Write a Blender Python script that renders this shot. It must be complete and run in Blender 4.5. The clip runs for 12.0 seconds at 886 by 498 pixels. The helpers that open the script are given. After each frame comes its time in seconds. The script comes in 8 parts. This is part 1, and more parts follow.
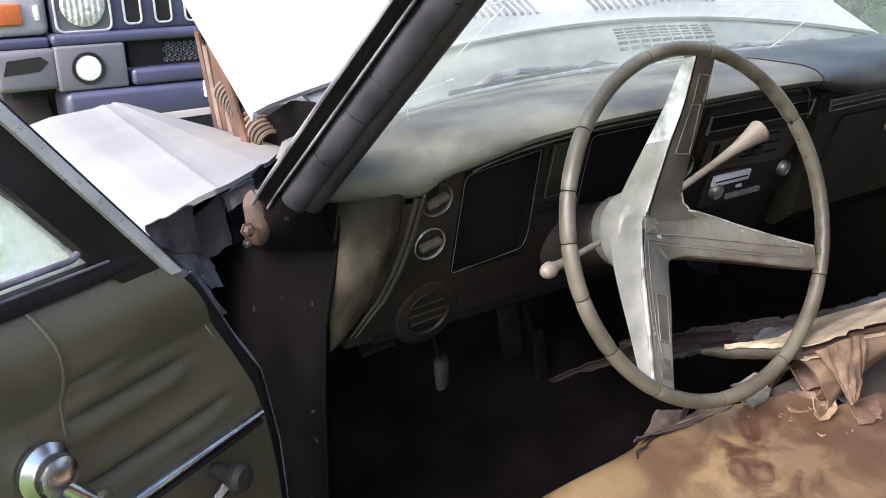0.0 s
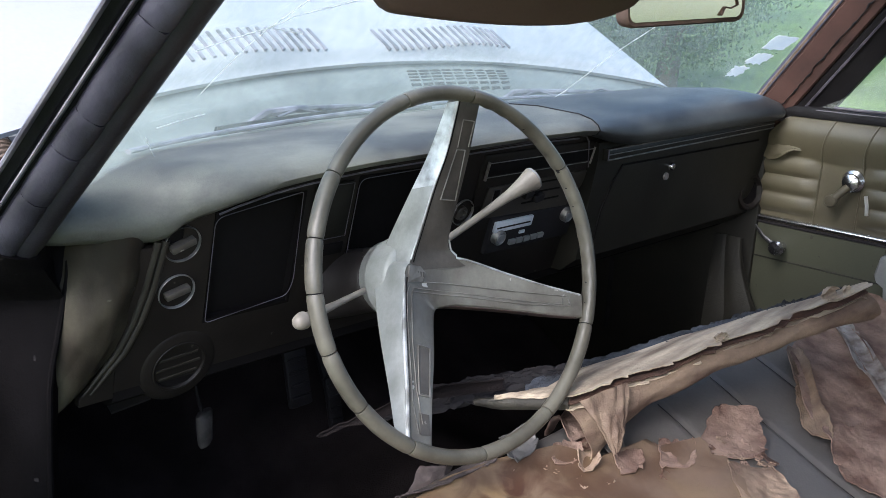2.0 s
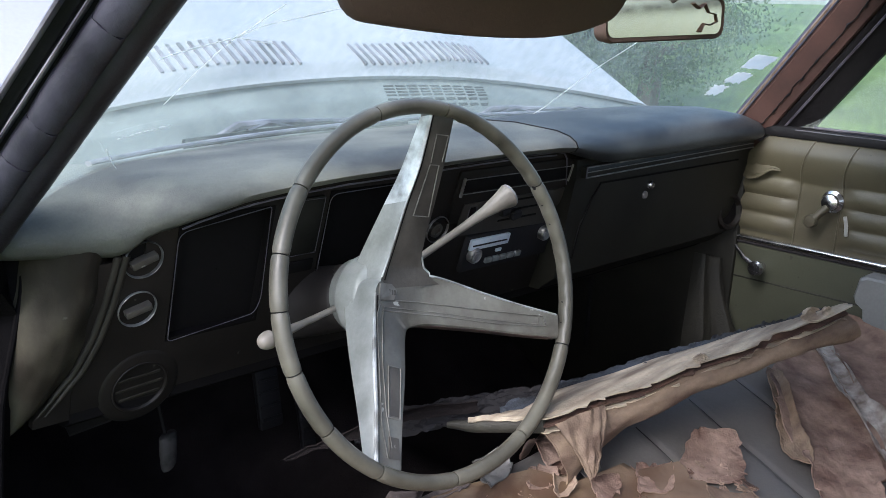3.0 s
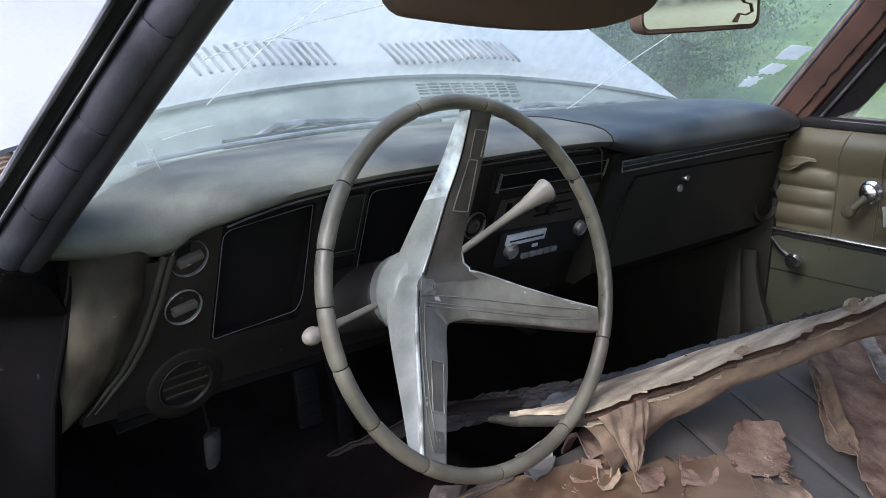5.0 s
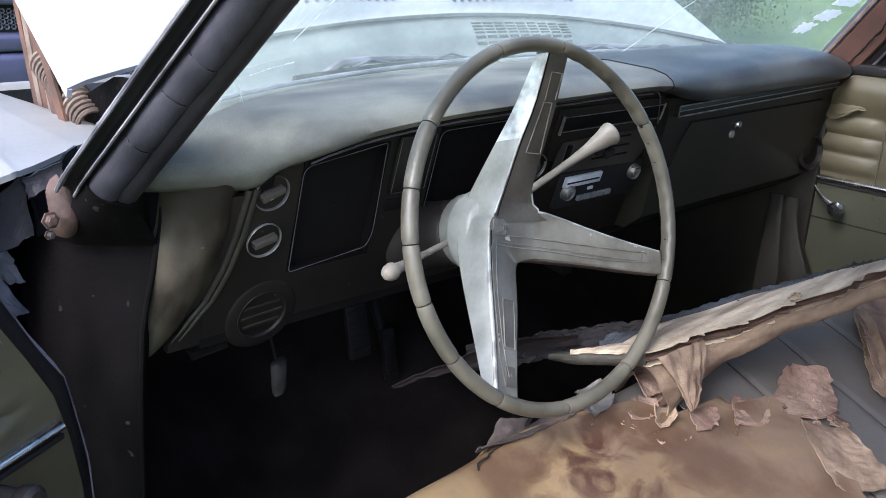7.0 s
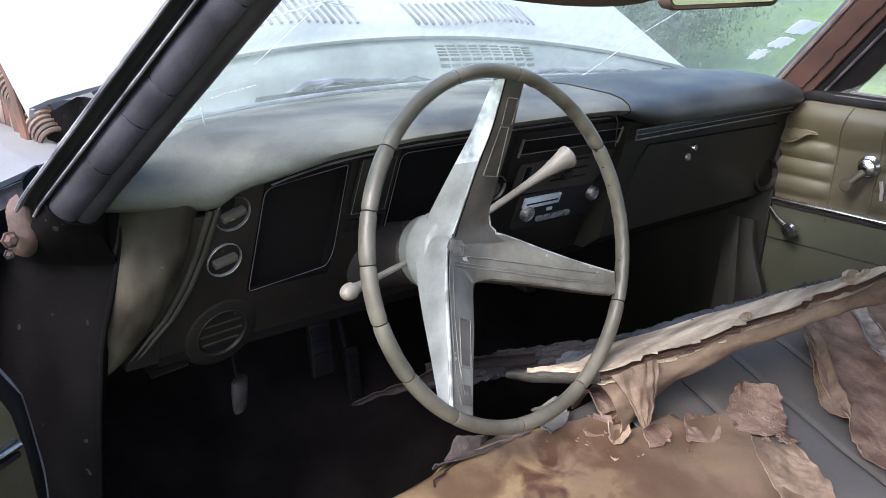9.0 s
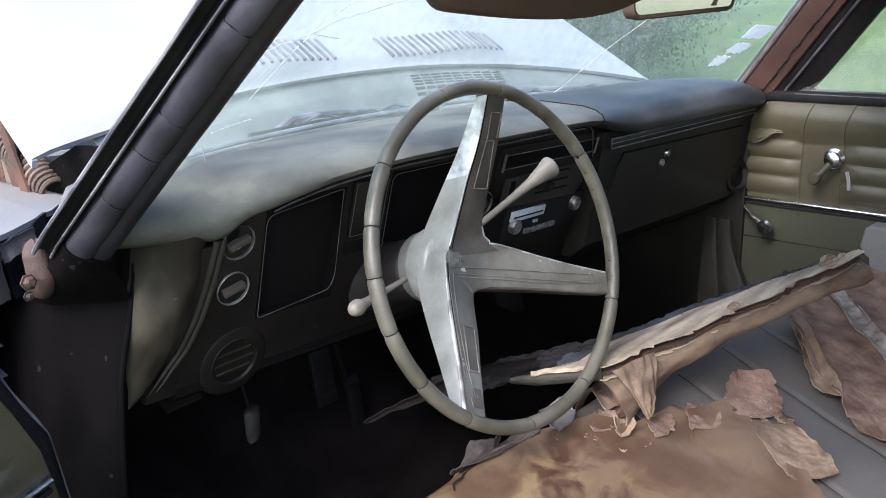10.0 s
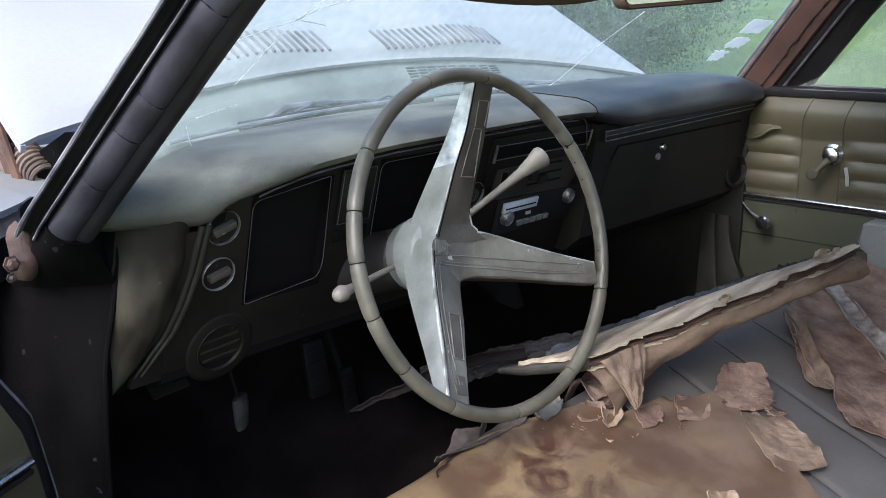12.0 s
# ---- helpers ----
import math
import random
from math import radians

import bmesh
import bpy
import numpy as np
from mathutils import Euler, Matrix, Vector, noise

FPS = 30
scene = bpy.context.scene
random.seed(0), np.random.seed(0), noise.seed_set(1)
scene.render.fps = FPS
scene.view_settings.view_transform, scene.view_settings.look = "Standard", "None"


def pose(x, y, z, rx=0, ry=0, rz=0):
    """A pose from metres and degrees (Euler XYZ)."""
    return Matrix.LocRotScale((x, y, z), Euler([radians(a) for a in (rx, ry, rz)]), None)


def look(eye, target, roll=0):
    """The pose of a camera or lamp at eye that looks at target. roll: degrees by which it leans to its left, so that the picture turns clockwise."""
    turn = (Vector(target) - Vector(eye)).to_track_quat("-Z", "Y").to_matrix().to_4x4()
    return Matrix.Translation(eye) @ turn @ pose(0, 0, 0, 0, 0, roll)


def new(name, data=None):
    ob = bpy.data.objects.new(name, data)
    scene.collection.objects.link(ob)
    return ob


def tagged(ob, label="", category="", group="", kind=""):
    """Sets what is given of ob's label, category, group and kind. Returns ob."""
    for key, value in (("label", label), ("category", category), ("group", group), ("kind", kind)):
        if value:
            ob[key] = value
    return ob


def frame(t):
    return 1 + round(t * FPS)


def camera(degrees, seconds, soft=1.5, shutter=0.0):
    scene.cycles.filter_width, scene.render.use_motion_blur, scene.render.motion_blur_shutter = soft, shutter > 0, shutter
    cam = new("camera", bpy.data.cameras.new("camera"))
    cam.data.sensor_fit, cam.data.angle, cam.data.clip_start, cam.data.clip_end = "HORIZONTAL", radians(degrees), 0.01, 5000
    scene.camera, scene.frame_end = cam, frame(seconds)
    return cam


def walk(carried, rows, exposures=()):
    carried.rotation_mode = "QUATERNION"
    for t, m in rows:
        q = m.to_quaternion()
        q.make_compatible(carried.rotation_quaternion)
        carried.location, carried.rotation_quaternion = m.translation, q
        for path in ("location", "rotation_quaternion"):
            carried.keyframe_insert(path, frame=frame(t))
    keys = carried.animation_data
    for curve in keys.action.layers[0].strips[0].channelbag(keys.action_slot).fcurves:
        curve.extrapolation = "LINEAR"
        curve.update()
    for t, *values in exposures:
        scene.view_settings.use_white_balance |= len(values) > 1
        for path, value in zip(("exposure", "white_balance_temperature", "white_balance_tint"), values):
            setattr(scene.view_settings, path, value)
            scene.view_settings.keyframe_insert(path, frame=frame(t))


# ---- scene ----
cam = camera(54.4, 12.0, soft=0.8)
PATH = [
    (0, (-1.126, -0.662, 1.198), (-0.062, 0.909, 0.568), -1.6),
    (0.5, (-1.141, -0.703, 1.215), (0.042, 0.791, 0.608), -0.5),
    (1, (-1.125, -0.713, 1.213), (0.259, 0.593, 0.596), 0.8),
    (1.5, (-1.052, -0.701, 1.207), (0.364, 0.615, 0.694), 1.5),
    (2, (-1.014, -0.682, 1.195), (0.337, 0.686, 0.645), 2.1),
    (2.5, (-0.984, -0.671, 1.189), (0.399, 0.678, 0.674), 2.5),
    (3, (-0.988, -0.671, 1.187), (0.4, 0.678, 0.68), 2.8),
    (5, (-1.003, -0.664, 1.18), (0.342, 0.727, 0.675), 1.4),
    (5.5, (-1.056, -0.63, 1.197), (0.203, 0.859, 0.75), 1.5),
    (6, (-1.073, -0.615, 1.191), (0.141, 0.899, 0.707), 1.6),
    (6.5, (-1.071, -0.625, 1.186), (0.207, 0.769, 0.534), 2.5),
    (7, (-1.067, -0.63, 1.186), (0.237, 0.742, 0.541), 2.8),
    (9, (-1.069, -0.652, 1.198), (0.291, 0.684, 0.591), 3.7),
    (9.5, (-1.114, -0.656, 1.218), (0.299, 0.644, 0.658), 4.0),
    (10, (-1.12, -0.667, 1.18), (0.294, 0.648, 0.66), -0.7),
    (10.5, (-1.115, -0.683, 1.18), (0.294, 0.64, 0.665), -0.6),
    (11, (-1.112, -0.689, 1.171), (0.277, 0.667, 0.687), -1.1),
    (11.5, (-1.107, -0.691, 1.168), (0.288, 0.655, 0.677), -1.0),
    (12, (-1.104, -0.689, 1.163), (0.296, 0.643, 0.648), -0.5),
]
EXPOSURES = [(0.0, 2.22, 6480, 16), (0.5, 2.1, 6350, 15.5), (1.0, 1.98, 5900, 14), (1.5, 2.0, 5820, 13), (2.5, 1.85, 5650, 12), (5.0, 1.8, 5700, 13), (5.5, 1.7, 6350, 9), (6.2, 1.62, 6450, 7), (7.0, 2.16, 5680, 13), (9.0, 2.25, 5830, 14), (9.5, 2.2, 5880, 14), (10.5, 1.87, 5730, 13), (12.0, 1.8, 5720, 11)]
walk(cam, [(t, look(eye, target, roll)) for t, eye, target, roll in PATH], EXPOSURES)

# ---- world and light: bright, thinly clouded day ----
world = bpy.data.worlds.new("sky")
scene.world = world
world.use_nodes = True
wn = world.node_tree
sky = wn.nodes.new("ShaderNodeTexSky")
sky.sky_type = "NISHITA"
sky.sun_disc = False
sky.sun_elevation, sky.sun_rotation = radians(44), radians(-100)
sky.air_density, sky.dust_density = 1.0, 4.0
wn.links.new(sky.outputs[0], wn.nodes["Background"].inputs[0])
wn.nodes["Background"].inputs[1].default_value = 0.15
sun_data = bpy.data.lights.new("sun", "SUN")
sun_data.energy, sun_data.angle, sun_data.color = 0.5, radians(24), (1.0, 0.96, 0.9)
sun = new("sun", sun_data)
sun.matrix_world = look((-6.0, -1.06, 5.9), (0, 0, 0))


# ---- materials ----
def surface(name, colour, other=None, rough=0.6, metal=0.0, scale=40.0, blotch=5.0, bump=0.15, spread=0.6, coat=0.0, grain=0.25, random_tone=0.0, spec=0.5, chips=None, stretch=None):
    """A plain paint, cloth, rubber or metal with blotches, grain and relief."""
    m = bpy.data.materials.new(name)
    m.use_nodes = True
    nt = m.node_tree
    b = nt.nodes["Principled BSDF"]
    other = other or tuple(c * 0.7 for c in colour)
    tc = nt.nodes.new("ShaderNodeTexCoord")
    big, fine = nt.nodes.new("ShaderNodeTexNoise"), nt.nodes.new("ShaderNodeTexNoise")
    big.inputs["Scale"].default_value, big.inputs["Detail"].default_value = blotch, 6
    fine.inputs["Scale"].default_value, fine.inputs["Detail"].default_value = scale, 8
    fine.inputs["Roughness"].default_value = 0.7
    for n in (big, fine):
        nt.links.new(tc.outputs["Object"], n.inputs["Vector"])
    if stretch:
        pull = nt.nodes.new("ShaderNodeMapping")
        pull.inputs["Scale"].default_value = stretch
        pull.inputs["Rotation"].default_value = (0, 0, radians(11))
        nt.links.new(tc.outputs["Object"], pull.inputs["Vector"])
        nt.links.new(pull.outputs[0], big.inputs["Vector"])
    ramp = nt.nodes.new("ShaderNodeValToRGB")
    ramp.color_ramp.elements[0].position, ramp.color_ramp.elements[1].position = 0.5 - spread / 4, 0.5 + spread / 4
    ramp.color_ramp.elements[0].color, ramp.color_ramp.elements[1].color = (*other, 1), (*colour, 1)
    nt.links.new(big.outputs["Fac"], ramp.inputs[0])
    mul = nt.nodes.new("ShaderNodeMix")
    mul.data_type, mul.blend_type = "RGBA", "OVERLAY"
    mul.inputs["Factor"].default_value = grain
    nt.links.new(ramp.outputs[0], mul.inputs["A"])
    nt.links.new(fine.outputs["Color"], mul.inputs["B"])
    last = mul.outputs["Result"]
    bw = nt.nodes.new("ShaderNodeRGBToBW")
    nt.links.new(fine.outputs["Color"], bw.inputs[0])
    nt.links.new(bw.outputs[0], mul.inputs["B"])
    if chips:
        flake, cut, chip = nt.nodes.new("ShaderNodeTexNoise"), nt.nodes.new("ShaderNodeMapRange"), nt.nodes.new("ShaderNodeMix")
        flake.inputs["Scale"].default_value, flake.inputs["Detail"].default_value = 55, 3
        nt.links.new(tc.outputs["Object"], flake.inputs["Vector"])
        nt.links.new(flake.outputs["Fac"], cut.inputs["Value"])
        cut.inputs["From Min"].default_value, cut.inputs["From Max"].default_value = 0.71, 0.735
        chip.data_type = "RGBA"
        nt.links.new(cut.outputs[0], chip.inputs["Factor"])
        nt.links.new(last, chip.inputs["A"])
        chip.inputs["B"].default_value = (*chips, 1)
        last = chip.outputs["Result"]
    if random_tone:
        info, hsv, mr = nt.nodes.new("ShaderNodeObjectInfo"), nt.nodes.new("ShaderNodeHueSaturation"), nt.nodes.new("ShaderNodeMapRange")
        mr.inputs["To Min"].default_value, mr.inputs["To Max"].default_value = 1 - random_tone, 1 + random_tone
        nt.links.new(info.outputs["Random"], mr.inputs["Value"])
        nt.links.new(mr.outputs[0], hsv.inputs["Value"])
        nt.links.new(last, hsv.inputs["Color"])
        last = hsv.outputs[0]
    nt.links.new(last, b.inputs["Base Color"])
    b.inputs["Metallic"].default_value = metal
    rr = nt.nodes.new("ShaderNodeMapRange")
    rr.inputs["To Min"].default_value, rr.inputs["To Max"].default_value = max(0.03, rough - 0.12), min(1, rough + 0.12)
    nt.links.new(fine.outputs["Fac"], rr.inputs["Value"])
    nt.links.new(rr.outputs[0], b.inputs["Roughness"])
    b.inputs["Coat Weight"].default_value = coat
    b.inputs["Specular IOR Level"].default_value = spec
    bp = nt.nodes.new("ShaderNodeBump")
    bp.inputs["Strength"].default_value, bp.inputs["Distance"].default_value = bump, 0.004
    nt.links.new(fine.outputs["Fac"], bp.inputs["Height"])
    nt.links.new(bp.outputs[0], b.inputs["Normal"])
    return m


def dusty_glass(name, tint, film, amount, streak=18.0):
    """Clear glass with a film of dust on it."""
    m = bpy.data.materials.new(name)
    m.use_nodes = True
    nt = m.node_tree
    nt.nodes.remove(nt.nodes["Principled BSDF"])
    out = nt.nodes["Material Output"]
    clear, shine, dust = nt.nodes.new("ShaderNodeBsdfTransparent"), nt.nodes.new("ShaderNodeBsdfGlossy"), nt.nodes.new("ShaderNodeBsdfDiffuse")
    through_dust, both = nt.nodes.new("ShaderNodeBsdfTranslucent"), nt.nodes.new("ShaderNodeMixShader")
    clear.inputs["Color"].default_value = (*tint, 1)
    shine.inputs["Roughness"].default_value = 0.03
    dust.inputs["Color"].default_value = through_dust.inputs["Color"].default_value = (*film, 1)
    both.inputs[0].default_value = 0.4
    nt.links.new(dust.outputs[0], both.inputs[1])
    nt.links.new(through_dust.outputs[0], both.inputs[2])
    facing, power, gain, gloss, film_mix = (nt.nodes.new("ShaderNode" + k) for k in ("LayerWeight", "Math", "MapRange", "MixShader", "MixShader"))
    power.operation, power.inputs[1].default_value = "POWER", 4.0
    facing.inputs["Blend"].default_value = 0.5
    nt.links.new(facing.outputs["Facing"], power.inputs[0])
    nt.links.new(power.outputs[0], gain.inputs["Value"])
    gain.inputs["To Min"].default_value, gain.inputs["To Max"].default_value = 0.02, 0.5
    nt.links.new(gain.outputs[0], gloss.inputs[0])
    nt.links.new(clear.outputs[0], gloss.inputs[1])
    nt.links.new(shine.outputs[0], gloss.inputs[2])
    tc, n1, n2, add, mr = (nt.nodes.new("ShaderNode" + k) for k in ("TexCoord", "TexNoise", "TexNoise", "Math", "MapRange"))
    n1.inputs["Scale"].default_value, n1.inputs["Detail"].default_value = 4, 6
    n2.inputs["Scale"].default_value, n2.inputs["Detail"].default_value = streak * 4, 8
    nt.links.new(tc.outputs["Object"], n1.inputs["Vector"])
    nt.links.new(tc.outputs["Object"], n2.inputs["Vector"])
    add.operation = "MULTIPLY"
    nt.links.new(n1.outputs["Fac"], add.inputs[0])
    nt.links.new(n2.outputs["Fac"], add.inputs[1])
    mr.inputs["From Min"].default_value, mr.inputs["From Max"].default_value = 0.12, 0.4
    mr.inputs["To Min"].default_value, mr.inputs["To Max"].default_value = amount * 0.45, amount * 1.6
    nt.links.new(add.outputs[0], mr.inputs["Value"])
    nt.links.new(mr.outputs[0], film_mix.inputs[0])
    nt.links.new(gloss.outputs[0], film_mix.inputs[1])
    nt.links.new(both.outputs[0], film_mix.inputs[2])
    nt.links.new(film_mix.outputs[0], out.inputs["Surface"])
    return m


def thin_paper(name, colour, share=0.6):
    """Paper or crazed glass that lets light through from behind."""
    m = bpy.data.materials.new(name)
    m.use_nodes = True
    nt = m.node_tree
    b = nt.nodes["Principled BSDF"]
    tr, mix, n, ramp = (nt.nodes.new("ShaderNode" + k) for k in ("BsdfTranslucent", "MixShader", "TexNoise", "ValToRGB"))
    n.inputs["Scale"].default_value, n.inputs["Detail"].default_value = 60, 6
    ramp.color_ramp.elements[0].color, ramp.color_ramp.elements[1].color = (*(c * 0.7 for c in colour), 1), (*colour, 1)
    nt.links.new(n.outputs["Fac"], ramp.inputs[0])
    for sh in (b.inputs["Base Color"], tr.inputs["Color"]):
        nt.links.new(ramp.outputs[0], sh)
    b.inputs["Roughness"].default_value = 0.6
    mix.inputs[0].default_value = share
    nt.links.new(b.outputs[0], mix.inputs[1])
    nt.links.new(tr.outputs[0], mix.inputs[2])
    nt.links.new(mix.outputs[0], nt.nodes["Material Output"].inputs["Surface"])
    return m


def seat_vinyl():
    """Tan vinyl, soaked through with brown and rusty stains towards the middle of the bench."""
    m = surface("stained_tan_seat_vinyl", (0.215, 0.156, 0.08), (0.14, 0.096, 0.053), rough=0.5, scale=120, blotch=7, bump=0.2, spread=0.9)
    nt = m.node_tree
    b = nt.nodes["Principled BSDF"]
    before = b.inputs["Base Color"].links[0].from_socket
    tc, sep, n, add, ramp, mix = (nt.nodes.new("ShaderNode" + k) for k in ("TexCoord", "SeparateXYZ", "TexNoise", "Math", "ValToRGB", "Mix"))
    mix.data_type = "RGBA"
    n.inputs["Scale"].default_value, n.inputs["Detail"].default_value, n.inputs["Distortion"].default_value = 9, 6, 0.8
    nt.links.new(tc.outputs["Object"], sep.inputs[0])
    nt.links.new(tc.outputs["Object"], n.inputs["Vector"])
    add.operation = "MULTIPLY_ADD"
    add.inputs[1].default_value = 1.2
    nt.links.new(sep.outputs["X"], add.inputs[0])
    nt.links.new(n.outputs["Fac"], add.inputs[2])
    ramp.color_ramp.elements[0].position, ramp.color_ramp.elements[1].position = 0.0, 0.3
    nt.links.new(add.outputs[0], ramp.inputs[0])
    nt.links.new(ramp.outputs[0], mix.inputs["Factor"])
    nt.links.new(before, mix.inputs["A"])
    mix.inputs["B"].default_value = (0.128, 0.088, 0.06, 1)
    ring, spots = nt.nodes.new("ShaderNodeTexNoise"), nt.nodes.new("ShaderNodeValToRGB")
    ring.inputs["Scale"].default_value, ring.inputs["Detail"].default_value, ring.inputs["Distortion"].default_value = 11, 9, 0.35
    nt.links.new(tc.outputs["Object"], ring.inputs["Vector"])
    spots.color_ramp.elements[0].position, spots.color_ramp.elements[0].color = 0.45, (0, 0, 0, 1)
    spots.color_ramp.elements[1].position, spots.color_ramp.elements[1].color = 0.66, (0.85, 0.85, 0.85, 1)
    for pos, v in ((0.52, 0.25), (0.58, 0.65)):
        e = spots.color_ramp.elements.new(pos)
        e.color = (v, v, v, 1)
    nt.links.new(ring.outputs["Fac"], spots.inputs[0])
    dark = nt.nodes.new("ShaderNodeMix")
    dark.data_type = "RGBA"
    nt.links.new(spots.outputs[0], dark.inputs["Factor"])
    nt.links.new(mix.outputs["Result"], dark.inputs["A"])
    dark.inputs["B"].default_value = (0.066, 0.037, 0.021, 1)
    far, near, spots2, streaks, both, rusty = (nt.nodes.new("ShaderNode" + k) for k in ("VectorMath", "MapRange", "TexNoise", "MapRange", "Math", "Mix"))
    far.operation, far.inputs[1].default_value = "DISTANCE", (-0.36, -0.17, 0.66)
    nt.links.new(tc.outputs["Object"], far.inputs[0])
    nt.links.new(far.outputs["Value"], near.inputs["Value"])
    near.inputs["From Min"].default_value, near.inputs["From Max"].default_value = 0.16, 0.03
    spots2.inputs["Scale"].default_value, spots2.inputs["Detail"].default_value, spots2.inputs["Distortion"].default_value = 24, 8, 1.0
    nt.links.new(tc.outputs["Object"], spots2.inputs["Vector"])
    nt.links.new(spots2.outputs["Fac"], streaks.inputs["Value"])
    streaks.inputs["From Min"].default_value, streaks.inputs["From Max"].default_value = 0.44, 0.62
    both.operation = "MULTIPLY"
    nt.links.new(near.outputs[0], both.inputs[0])
    nt.links.new(streaks.outputs[0], both.inputs[1])
    rusty.data_type = "RGBA"
    nt.links.new(both.outputs[0], rusty.inputs["Factor"])
    nt.links.new(dark.outputs["Result"], rusty.inputs["A"])
    rusty.inputs["B"].default_value = (0.05, 0.022, 0.013, 1)
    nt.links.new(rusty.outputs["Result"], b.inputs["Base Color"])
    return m


